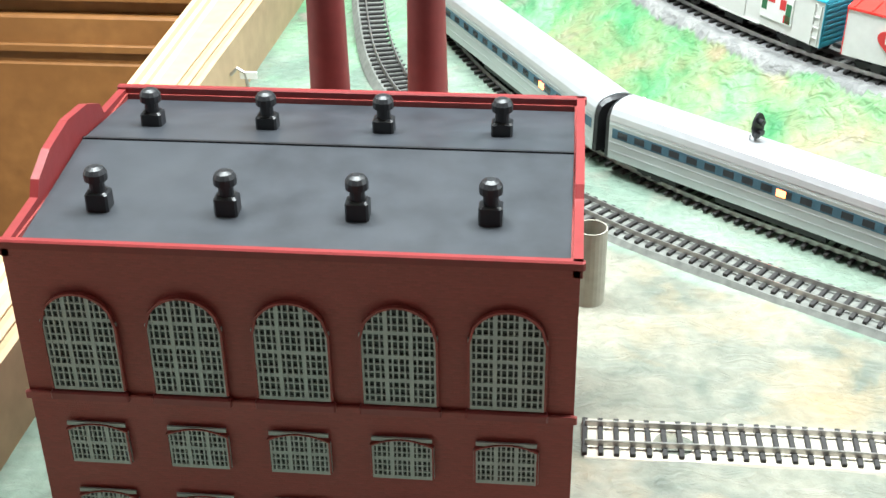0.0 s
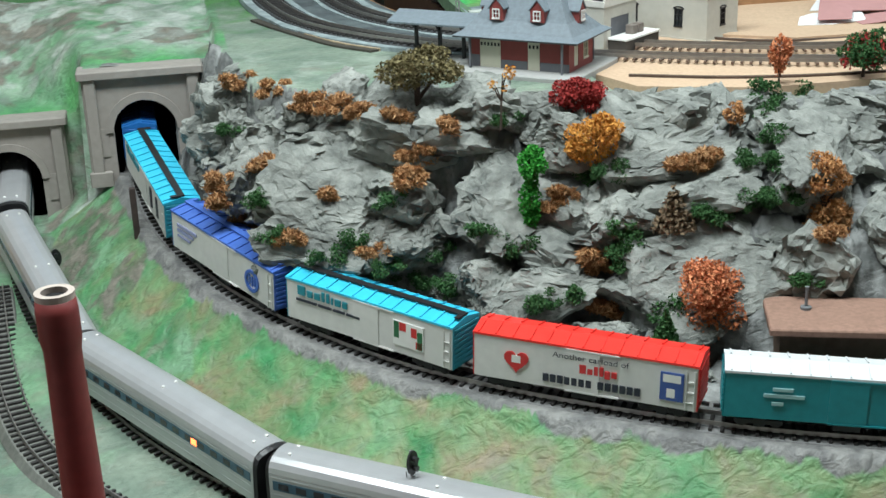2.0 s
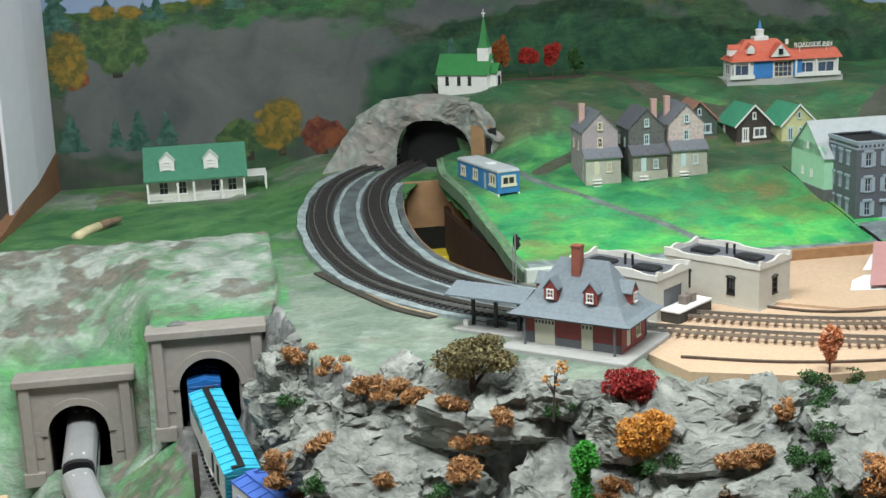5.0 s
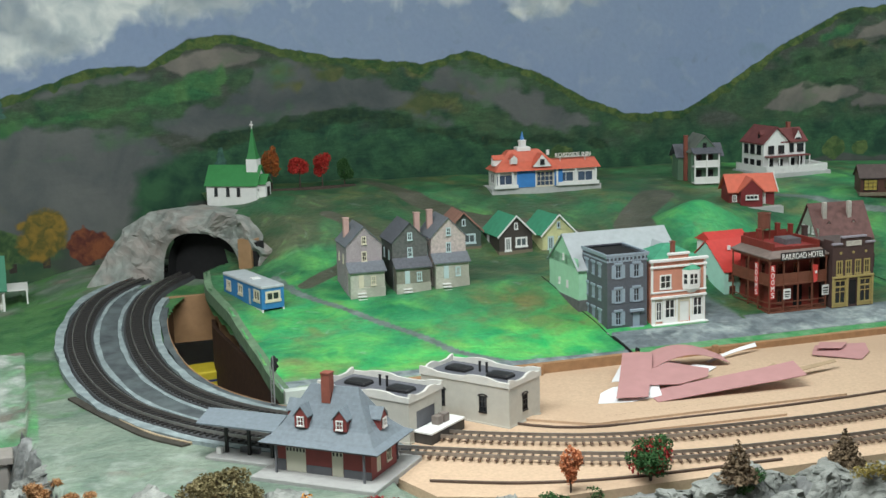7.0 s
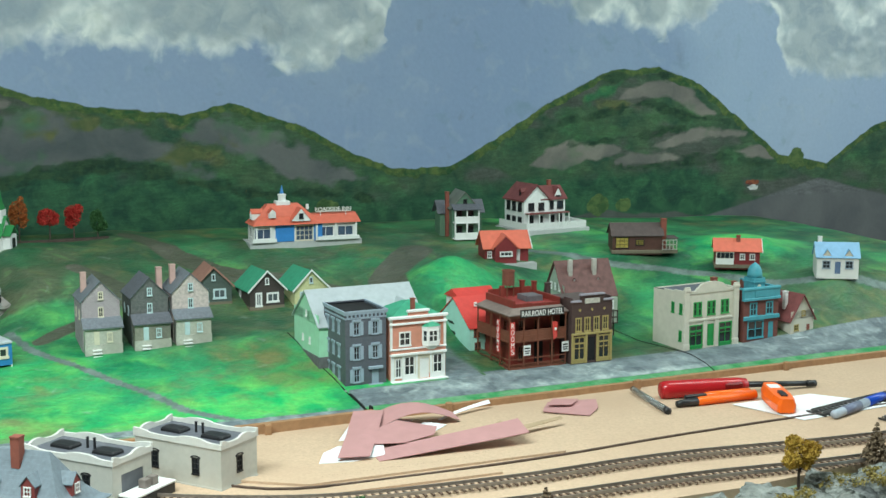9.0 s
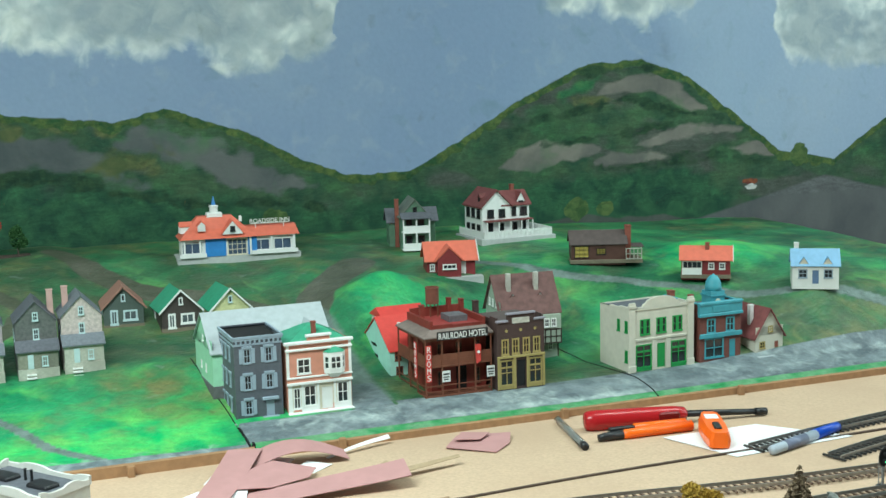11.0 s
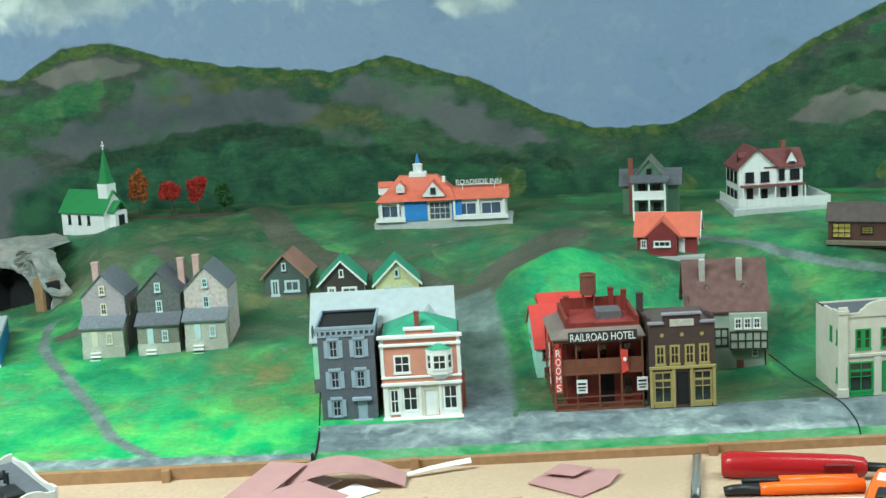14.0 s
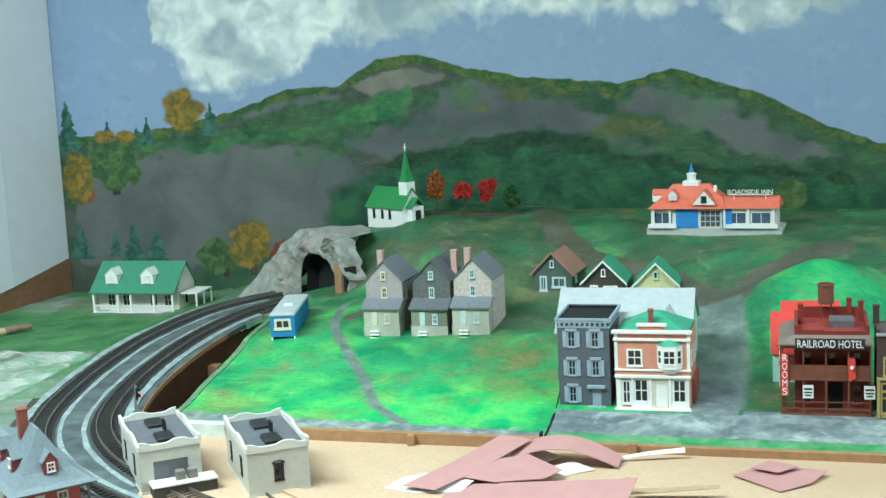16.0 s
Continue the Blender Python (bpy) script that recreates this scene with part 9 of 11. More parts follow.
# ---- depot ----
P_DROOF = siding("blue_grey_shingle_roof", (0.17, 0.205, 0.235), 0.0032, 0.5, vary=0.12)
P_DRED = mat("depot_red_wall", (0.24, 0.05, 0.045), 0.6, 0.1)
P_DGREY = mat("depot_grey_dado", (0.13, 0.135, 0.15), 0.7, 0.1)
P_DCREAM = mat("depot_cream_door", (0.58, 0.57, 0.46), 0.6, 0.05)
P_PLATFORM = mat("platform_concrete", (0.36, 0.36, 0.35), 0.8, 0.1)


def depot():
    th = thing("railway_depot", pose(0.318, 1.142, BOARD + 0.0015, 0, 0, -41), "small depot with flared blue-grey roof, red walls and dormers", "model depot")
    th.matrix_basis = th.matrix_basis @ Matrix.Scale(1.05, 4)
    add_box(th, "platform", -62, 62, -50, 50, -4, 4.5, P_PLATFORM, c=.8)
    w, d, h = 94, 52, 34
    hol = [(-28, 5, 20, 24), (14, 5, 11, 23)]
    s = Shape()
    wall_panel(s, "f", w, d, h, hol, base=4)
    for f in "rbl":
        wall_panel(s, f, w, d, h, [(-10, 8, 9, 18), (10, 12, 9, 14)], base=4)
    part("wall", s, P_DRED, th)
    # near-black block for the depot's unlit inside
    add_box(th, "shade_core", -45, 45, -24, 24, 4, 33, DARK)
    add_box(th, "dado", -47.4, -38.4, -26.5, -25.9, 4, 15, P_DGREY)
    add_box(th, "dado", -17.6, 8, -26.5, -25.9, 4, 12, P_DGREY)
    add_box(th, "dado", 20, 47.4, -26.5, -25.9, 4, 12, P_DGREY)
    for u, ow, n in ((-28, 20, 6), (14, 11, 3)):
        dm = part("door", Shape().box((u - ow / 2) * MM, (u + ow / 2) * MM, -26.3 * MM, -25 * MM, 4.6 * MM, 29 * MM), P_DCREAM, th, "cream boarded door")
        s = Shape()
        for k in range(n):
            x = u - ow / 2 + ow * (k + .5) / n
            s.box((x - .9) * MM, (x + .9) * MM, -26.6 * MM, -26.2 * MM, 23.5 * MM, 26.5 * MM)
        part("transom_lights", s, BLACK, dm)
    for f in "rl":
        door(th, f, w, d, (-10, 8, 9, 18), P_DCREAM)
        window(th, f, w, d, (10, 12, 9, 14), P_DCREAM, 2, 2, .9)
    lev = ((60, 39, 33), (53, 32, 36.5), (44, 22.5, 46), (34, 12, 62), (24, 1.2, 80))
    r = Shape()
    r.rings([[(a * x * MM, b * y * MM, z * MM) for x, y in ((-1, -1), (1, -1), (1, 1), (-1, 1))] for a, b, z in lev])
    part("roof", r, P_DROOF, th, "flared blue-grey shingle roof")
    part("eave", Shape().box(-59 * MM, 59 * MM, -38 * MM, 38 * MM, 31.4 * MM, 32.9 * MM), P_DGREY, th)
    for x in (-22, 17):
        dormer(th, x, -25, 46, 13, 11, 8, 22, P_DRED, P_DROOF, WHITE)
    dormer(th, 47, 2, 44, 13, 11, 8, 22, P_DRED, P_DROOF, WHITE, 90)
    dormer(th, -47, 2, 44, 13, 11, 8, 22, P_DRED, P_DROOF, WHITE, -90)
    chimney(th, -4, -6, 66, 94, 8.5, P_BRICKCH)
    for x in (-44, 44):
        for y in (-34, 34):
            add_box(th, "bracket", x - .9, x + .9, y - .9, y + .9, 4, 32, P_DGREY)
    # open canopy on its own platform
    cp = thing("platform_canopy", pose(0.245, 1.209, BOARD + 0.0015, 0, 0, -41), "open platform canopy with blue-grey roof on dark posts", "platform canopy")
    add_box(cp, "platform", -40, 34, -19, 19, -2, 3.5, P_PLATFORM, c=.6)
    s = Shape()
    s.prism([(-25 * MM, 38 * MM), (0, 46 * MM), (25 * MM, 38 * MM), (25 * MM, 39.6 * MM), (0, 48 * MM), (-25 * MM, 39.6 * MM)], -44 * MM, 44 * MM, pose(0, 0, 0, 0, 0, 90))
    part("roof", s, P_DROOF, cp)
    for x in (-26, 0, 26):
        p = add_box(cp, "post", x - 1.5, x + 1.5, -1.5, 1.5, 3.5, 44, BLACK)
        for k in (-1, 1):
            part("brace", Shape().tube([(x * MM, 0, .028), (x * MM, k * .014, .040)], .0009, 5), BLACK, p)
    add_box(cp, "bench", -14, 8, 4, 9, 3.5, 9, P_DGREY, c=.5)
    add_box(cp, "luggage", -34, -28, -8, -4, 3.5, 10, WHITE, c=.6)


depot()


# ---- two concrete engine sheds ----
P_SHEDTOP = mat("off_white_parapet", (0.63, 0.62, 0.58), 0.7, 0.06, 120, 0.1)
P_SHED = mat("pale_grey_render", (0.50, 0.49, 0.44), 0.7, 0.06, 150, 0.15)


def shed(x, y, rz, label, dock):
    th = thing("service_building", pose(x, y, BOARD + 0.0015, 0, 0, rz), label, "model building", "pale service buildings")
    w, d, h = 114, 60, 46
    hol = {"f": [(-30, 13, 9, 17), (24, 13, 9, 17)], "r": [(0, 13, 9, 17)] if not dock else [(0, 5, 34, 26)], "l": [(0, 13, 9, 17)], "b": [(-30, 13, 9, 17), (24, 13, 9, 17)]}
    s = Shape()
    for f in "frbl":
        wall_panel(s, f, w, d, h, hol[f], 2.0, 0)
    part("wall", s, P_SHED, th)
    # near-black block for the shed's unlit inside
    add_box(th, "shade_core", -55, 55, -28, 28, 0, 40, DARK)
    for f, some in hol.items():
        for o in some:
            if o[2] > 20:
                part("loading_door", Shape().box(-o[2] / 2 * MM, o[2] / 2 * MM, .8 * MM, 1.6 * MM, 0, o[3] * MM), P_DGREY, th, "", face_pose(f, w, d, o[0], o[1]))
            else:
                window(th, f, w, d, o, BLACK, 2, 3, .9)
                arch = Shape().rings([[(r * math.cos(a) * MM, yy * MM, (o[3] + r * .45 * math.sin(a)) * MM) for r, yy in ((4.6, -.9), (6.6, -.9), (6.6, .4), (4.6, .4))] for a in np.linspace(0, math.pi, 9)])
                part("window_arch", arch, BLACK, th, "", face_pose(f, w, d, o[0], o[1]))
    wave = lambda u, span: 3.4 + 2.6 * abs(math.sin(2 * math.pi * u / span)) ** 0.6 * (1 if math.sin(2 * math.pi * u / span) > 0 else -0.35)
    for f, span in (("f", w), ("b", w), ("r", d), ("l", d)):
        us = np.linspace(-span / 2 - (1.2 if f in "fb" else -0.8), span / 2 + (1.2 if f in "fb" else -0.8), 33)
        s = Shape()
        s.rings([[(u * MM, -1.2 * MM, (h - 3) * MM), (u * MM, 1.6 * MM, (h - 3) * MM), (u * MM, 1.6 * MM, (h + wave(u, span / 1.5)) * MM), (u * MM, -1.2 * MM, (h + wave(u, span / 1.5)) * MM)] for u in us])
        part("wavy_parapet", s, P_SHEDTOP, th, "", face_pose(f, w, d, 0, 0))
    add_box(th, "roof", -55.5, 55.5, -28.5, 28.5, 41, 44.5, P_SLATE2)
    for u in (-28, 26):
        add_box(th, "skylight", u - 14, u + 14, -8, 10, 44.4, 48.5, BLACK, c=1.5)
    for u in (-4, 5):
        part("vent_pipe", Shape().lathe(u * MM, 6 * MM, [(1.4 * MM, 44 * MM), (1.4 * MM, 55 * MM), (1.8 * MM, 56 * MM)], 8), BLACK, th)
    if dock:
        dk = add_box(th, "loading_dock", 57.2, 78, -22, 40, -1.5, 11, mat("dark_dock_side", (0.06, 0.055, 0.05), 0.8, 0.2))
        add_box(dk, "dock_top", 57.2, 79, -23, 41, 11, 13, WHITE, c=.4)
        for yy in (2, 14):
            add_box(th, "crate", 62, 71, yy, yy + 9, 13, 22, mat("grey_brown_crate", (0.20, 0.17, 0.15), 0.8, 0.2), c=.5)
    add_box(th, "plinth", -57.8, 57.8, -30.8, 30.8, -1.5, 1.5, P_SHED)


shed(0.391, 1.251, -51, "pale rendered service building with wavy parapet and loading dock", True)
shed(0.505, 1.260, -54, "pale rendered service building with wavy parapet and dark skylights", False)


# ---- rocks on the cliff ----
def rock_material():
    m = bpy.data.materials.new("grey_cast_rock")
    m.use_nodes = True
    nt = m.node_tree
    n, l = nt.nodes, nt.links
    p = n["Principled BSDF"]
    p.inputs["Roughness"].default_value, p.inputs["Specular IOR Level"].default_value = 0.7, 0.3
    co = n.new("ShaderNodeTexCoord")
    geo = n.new("ShaderNodeNewGeometry")
    a, b = n.new("ShaderNodeTexNoise"), n.new("ShaderNodeTexNoise")
    for q, s in ((a, 38.0), (b, 170.0)):
        q.inputs["Scale"].default_value, q.inputs["Detail"].default_value, q.inputs["Roughness"].default_value = s, 8, 0.65
        l.new(geo.outputs["Position"], q.inputs["Vector"])
    # the beds of the stone dip to one side
    mp = n.new("ShaderNodeMapping")
    mp.inputs["Rotation"].default_value, mp.inputs["Scale"].default_value = (0.5, 0.6, 0.3), (75, 85, 115)
    l.new(geo.outputs["Position"], mp.inputs["Vector"])
    l.new(mp.outputs["Vector"], b.inputs["Vector"])
    b.inputs["Scale"].default_value = 1.0
    ramp = n.new("ShaderNodeValToRGB")
    e = ramp.color_ramp.elements
    e[0].position, e[0].color = 0.30, (0.105, 0.113, 0.106, 1)
    e[1].position, e[1].color = 0.70, (0.36, 0.372, 0.345, 1)
    mid = ramp.color_ramp.elements.new(0.5)
    mid.color = (0.225, 0.237, 0.22, 1)
    l.new(a.outputs["Fac"], ramp.inputs["Fac"])
    l.new(ramp.outputs["Color"], p.inputs["Base Color"])
    add = n.new("ShaderNodeMath")
    add.operation = "MULTIPLY_ADD"
    l.new(b.outputs["Fac"], add.inputs[0])
    add.inputs[1].default_value = 0.55
    l.new(a.outputs["Fac"], add.inputs[2])
    bump = n.new("ShaderNodeBump")
    bump.inputs["Strength"].default_value, bump.inputs["Distance"].default_value = 0.65, 0.006
    l.new(add.outputs["Value"], bump.inputs["Height"])
    l.new(bump.outputs["Normal"], p.inputs["Normal"])
    return m


ROCK = rock_material()


def rock_mesh(seed, calm=1.0, fine=0.09):
    """A broken block about one unit across, chipped along flat breaks."""
    rs = np.random.RandomState(seed)
    bm = bmesh.new()
    for _ in range(13):
        q = rs.uniform(-1, 1, 3)
        q /= np.max(np.abs(q)) ** 0.75
        bm.verts.new(q * (0.5, 0.5, 0.5))
    res = bmesh.ops.convex_hull(bm, input=bm.verts)
    bmesh.ops.delete(bm, geom=[g for g in res["geom_interior"] if isinstance(g, bmesh.types.BMVert)], context="VERTS")
    bmesh.ops.triangulate(bm, faces=bm.faces)
    for lev in range(4 if fine > 0.08 else 5):
        long_edges = [e for e in bm.edges if e.calc_length() > fine]
        bmesh.ops.subdivide_edges(bm, edges=long_edges, cuts=1)
        bmesh.ops.triangulate(bm, faces=[f for f in bm.faces if len(f.verts) > 3])
    shift = Vector((seed * 3.1, seed * 1.7, 0))
    for v in bm.verts:
        v.co += noise.noise_vector(v.co * 2.0 + shift) * 0.07
        for scale, amp in ((3.2, 0.085 * calm), (7.5, 0.042 * calm), (15.0, 0.018 if fine > 0.08 else 0.030)):
            seat = noise.voronoi(Vector((v.co.x, v.co.y, v.co.z * 1.5)) * scale + shift)[1][0]
            v.co += noise.cell_vector(seat * 7.7) * amp - Vector((amp, amp, amp)) * 0.5
        v.co += noise.noise_vector(v.co * 14 + shift) * 0.014
    me = bpy.data.meshes.new("rock")
    bm.to_mesh(me)
    bm.free()
    me.materials.append(ROCK)
    return me


def cliff_rocks():
    crag = thing("rock_cliff", pose(0, 0, 0), "grey cast rock blocks stacked up the cliff face", "rock cliff", kind="structure")
    stock = [rock_mesh(k) for k in range(12)]
    rs = np.random.RandomState(12)
    foot, _ = glide([(x, y) for x, y, z in FREIGHT[:9]], 240)
    top, _ = glide(CLIFF_TOP, 240)
    made = []
    # the great slabs of the face, with smaller stones broken round them
    slabs = ((0.238, 0.982, 0.292, 0.120, 0.105, 8), (0.120, 1.052, 0.306, 0.118, 0.085, -12), (0.392, 0.957, 0.330, 0.140, 0.062, 4), (0.392, 0.878, 0.240, 0.130, 0.095, -6), (0.094, 1.022, 0.256, 0.100, 0.055, -20),
             (0.352, 0.930, 0.286, 0.082, 0.058, 10), (0.262, 0.915, 0.226, 0.092, 0.056, -4), (0.166, 0.990, 0.258, 0.066, 0.050, 15), (0.430, 0.896, 0.282, 0.072, 0.052, -14), (0.222, 0.936, 0.230, 0.072, 0.042, 38), (0.486, 0.915, 0.325, 0.080, 0.085, 3), (0.040, 1.110, 0.296, 0.070, 0.060, -35), (0.315, 0.985, 0.326, 0.070, 0.050, 0),
             (0.62, 0.905, 0.30, 0.13, 0.09, 5), (0.76, 0.86, 0.25, 0.12, 0.09, -8), (0.90, 0.90, 0.30, 0.14, 0.09, 6), (1.04, 0.85, 0.25, 0.12, 0.09, -4))
    for k, (x, y, z, w, h, turn) in enumerate(slabs):
        m = pose(x, y + 0.005, z - 0.015, 42 + 6 * math.sin(k * 2.3), 7 * math.sin(k * 1.7), turn) @ Matrix.Diagonal((w * 1.12, h * 1.12, 0.050, 1))
        me = rock_mesh(40 + k, 1.1, 0.052)
        made.append((part("boulder", me, ROCK, crag, "", m), m))
    for row, (up, size) in enumerate(((0.10, 0.038), (0.22, 0.048), (0.36, 0.056), (0.50, 0.062), (0.64, 0.066), (0.78, 0.062), (0.90, 0.054), (0.97, 0.040))):
        s = 0.02
        while s < 0.985:
            f = foot[min(239, int(s * 239))]
            d = np.hypot(top[:, 0] - f[0], top[:, 1] - f[1])
            t = top[int(np.argmin(d + 0.4 * np.abs(np.linspace(0, 1, 240) - s)))]
            dist = max(0.02, float(np.hypot(*(t - f))))
            k = 0.045 / dist + (1 - 0.045 / dist) * up
            x, y = f + (t - f) * k
            sz = size * rs.uniform(0.65, 1.4) * (0.72 if x < 0.13 else 1.0)
            z = ground_z(x, y)
            m = pose(x, y, z - 0.16 * sz, rs.uniform(-25, 35), rs.uniform(-25, 25), rs.uniform(0, 360)) @ Matrix.Diagonal((sz * rs.uniform(1.0, 1.6), sz * rs.uniform(0.8, 1.1), sz * rs.uniform(0.6, 0.95), 1))
            clear_ = all(((x - a) / (0.46 * w)) ** 2 + ((y - b) / (0.36 * h)) ** 2 > 1 for a, b, c, w, h, turn in slabs)
            if clear_ and y > 0.70 and x < 1.75 and not (x < 0.06 and y > 1.27) and not (x > 0.40 and x < 0.53 and y < 0.85):
                made.append((part("rock", stock[rs.randint(12)], ROCK, crag, "", m), m))
            s += sz * rs.uniform(0.62, 0.9) / 2.3
    return made


ROCKS = cliff_rocks()


def cliff_tree():
    """All rock faces as one search tree, to set plants on them."""
    verts, faces = [], []
    for ob, m in ROCKS:
        k = len(verts)
        verts += [m @ v.co for v in ob.data.vertices]
        faces += [tuple(k + i for i in p.vertices) for p in ob.data.polygons]
    return BVHTree.FromPolygons(verts, faces)


CRAG = cliff_tree()
AISLE = Vector((0.0, -0.03, 0.63))


def on_rock(x, y):
    """The place on the rock, or on the ground, that shows from the aisle in front of (x, y)."""
    aim = Vector((x, y, ground_z(x, y)))
    hit, nrm, i, d = CRAG.ray_cast(AISLE, (aim - AISLE).normalized(), (aim - AISLE).length)
    return hit if hit else aim


# ---- plants ----
FINER = 1.7


def leaf_cloud(name, blobs, n, size, material, parent=None, seed=0, shell=0.55, slim=0.6):
    """Many small leaves scattered through the outer part of several lumps: (x, y, z, rx, ry, rz)."""
    rs = np.random.RandomState(seed)
    n, size = int(n * FINER ** 2 * 0.9), size / FINER
    B = np.array(blobs)
    vol = (B[:, 3] * B[:, 4] * B[:, 5]) ** 0.67
    k = B[rs.choice(len(B), n, p=vol / vol.sum())]
    unit = lambda w: w / np.linalg.norm(w, axis=1)[:, None]
    r = shell + (1.06 - shell) * rs.rand(n, 1) ** 0.7
    c = k[:, :3] + unit(rs.normal(size=(n, 3))) * r * k[:, 3:]
    a = unit(rs.normal(size=(n, 3)))
    b = unit(np.cross(a, rs.normal(size=(n, 3))))
    s = size * rs.uniform(0.6, 1.5, (n, 1))
    nrm = np.cross(a, b) * s * 0.3
    v = np.stack([c - a * s, c + b * s * slim + nrm, c + a * s, c - b * s * slim + nrm], 1).reshape(-1, 3).tolist()
    f = [t for i in range(0, 4 * n, 4) for t in ((i, i + 1, i + 2), (i, i + 2, i + 3))]
    me = bpy.data.meshes.new(name)
    me.from_pydata(v, [], f)
    me.materials.append(material)
    return part(name, me, material, parent)


def leaves(name, a, b):
    """Foliage whose leaves differ one by one."""
    if name in MATS:
        return MATS[name]
    m = bpy.data.materials.new(name)
    m.use_nodes = True
    n, l = m.node_tree.nodes, m.node_tree.links
    p = n["Principled BSDF"]
    p.inputs["Roughness"].default_value, p.inputs["Specular IOR Level"].default_value = 0.75, 0.25
    g, r = n.new("ShaderNodeNewGeometry"), n.new("ShaderNodeValToRGB")
    r.color_ramp.elements[0].color, r.color_ramp.elements[1].color = (*a, 1), (*b, 1)
    l.new(g.outputs["Random Per Island"], r.inputs["Fac"])
    l.new(r.outputs["Color"], p.inputs["Base Color"])
    MATS[name] = m
    return m


BARK = mat("dark_bark", (0.07, 0.05, 0.04), 0.85, 0.3)
L_OLIVE = leaves("olive_leaves", (0.09, 0.075, 0.03), (0.24, 0.20, 0.10))
L_RED = leaves("dark_red_leaves", (0.20, 0.015, 0.015), (0.42, 0.05, 0.045))
L_ORANGE = leaves("orange_leaves", (0.42, 0.16, 0.025), (0.72, 0.36, 0.08))
L_CORAL = leaves("rust_leaves", (0.42, 0.12, 0.05), (0.70, 0.29, 0.14))
L_GREEN = leaves("bright_green_leaves", (0.02, 0.17, 0.02), (0.07, 0.42, 0.06))
L_DGREEN = leaves("moss_green_leaves", (0.02, 0.07, 0.02), (0.06, 0.15, 0.05))
L_BROWN = leaves("brown_needles", (0.10, 0.07, 0.045), (0.26, 0.19, 0.12))
L_STRAW = leaves("orange_straw", (0.26, 0.12, 0.045), (0.62, 0.36, 0.18))
L_OCHRE = leaves("ochre_leaves", (0.30, 0.17, 0.02), (0.52, 0.34, 0.06))
L_TAN = leaves("tan_orange_leaves", (0.38, 0.17, 0.06), (0.60, 0.32, 0.14))


def clear(x, y, z, h):
    """Moves a foot out to the face of the rock where a block stands before it."""
    aim = Vector((x, y, z + 0.4 * h))
    hit, nrm, i, d = CRAG.ray_cast(AISLE, (aim - AISLE).normalized(), (aim - AISLE).length)
    if hit and d < (aim - AISLE).length - 0.004:
        k = (hit - AISLE).length / (aim - AISLE).length - 0.012
        return x + (aim.x - AISLE.x) * (k - 1), y + (aim.y - AISLE.y) * (k - 1), z + (aim.z - AISLE.z) * (k - 1)
    return x, y, z


def tree(name, x, y, z, h, blobs, n, size, mat_, label, seed, trunk=0.0022, lean=(0, 0), limbs=4, group="model trees"):
    """Trunk with limbs and a crown; blobs are relative to the foot."""
    th = thing(name, pose(*clear(x, y, z, h)), label, "model tree", group)
    s = Shape()
    rs = np.random.RandomState(seed)
    top = max(b[2] for b in blobs)
    s.tube([(0, 0, -0.004), (lean[0] * 0.3, lean[1] * 0.3, top * 0.35), (lean[0], lean[1], top * 0.95)], trunk, 7, trunk * 0.35)
    for k in range(limbs):
        b = blobs[k % len(blobs)]
        a = rs.uniform(0, 2 * math.pi)
        st = top * rs.uniform(0.3, 0.6)
        e = (b[0] + 0.6 * b[3] * math.cos(a), b[1] + 0.6 * b[4] * math.sin(a), b[2] + 0.3 * b[5] * rs.uniform(-1, 1))
        s.tube([(lean[0] * st / top, lean[1] * st / top, st), ((e[0]) * 0.5, e[1] * 0.5, (st + e[2]) / 2 + 0.003), e], trunk * 0.5, 5, trunk * 0.15)
    part("trunk", s, BARK, th)
    leaf_cloud("crown", blobs, n, size, mat_, th, seed)
    return th


def lumps(cx, cy, cz, rx, ry, rz, n, seed):
    rs = np.random.RandomState(seed)
    out = [(cx, cy, cz, rx * 0.72, ry * 0.72, rz * 0.72)]
    for _ in range(n):
        q = rs.normal(size=3)
        q /= np.linalg.norm(q)
        k = rs.uniform(0.28, 0.46)
        out.append((cx + q[0] * rx * 0.68, cy + q[1] * ry * 0.68, cz + q[2] * rz * 0.68, rx * k, ry * k, rz * k))
    return out


def conifer(x, y, z, h, r, mat_, label, seed, group="model trees"):
    th = thing("conifer", pose(*clear(x, y, z, h)), label, "model tree", group)
    part("trunk", Shape().tube([(0, 0, -0.003), (0, 0, h * 0.9)], 0.0016, 6, 0.0004), BARK, th)
    blobs = [(0, 0, h * (0.18 + 0.8 * k / 7), r * (1 - k / 7.6), r * (1 - k / 7.6), h * 0.055) for k in range(8)]
    leaf_cloud("crown", blobs, 420, 0.0034, mat_, th, seed, 0.4)
    return th


gz = ground_z
tree("olive_tree", 0.190, 1.046, 0.332, 0.07, lumps(0.004, 0, 0.050, 0.036, 0.032, 0.021, 9, 1), 1500, 0.0028, L_OLIVE, "olive-brown leafed tree on the cliff edge", 1, 0.0042)
tree("bare_sapling", 0.254, 1.015, 0.335, 0.05, [(0.008, 0, 0.043, 0.006, 0.005, 0.006), (-0.006, 0, 0.034, 0.004, 0.004, 0.004), (0.004, 0, 0.03, 0.003, 0.003, 0.003)], 50, 0.0022, L_ORANGE, "nearly bare sapling with a few orange leaves", 2, 0.0013, (0.002, 0), 6)
tree("red_bush", 0.318, 1.012, 0.336, 0.05, lumps(0.002, 0, 0.020, 0.025, 0.022, 0.019, 8, 3), 1200, 0.0026, L_RED, "dark red leafed bush on the cliff edge", 3, 0.002)
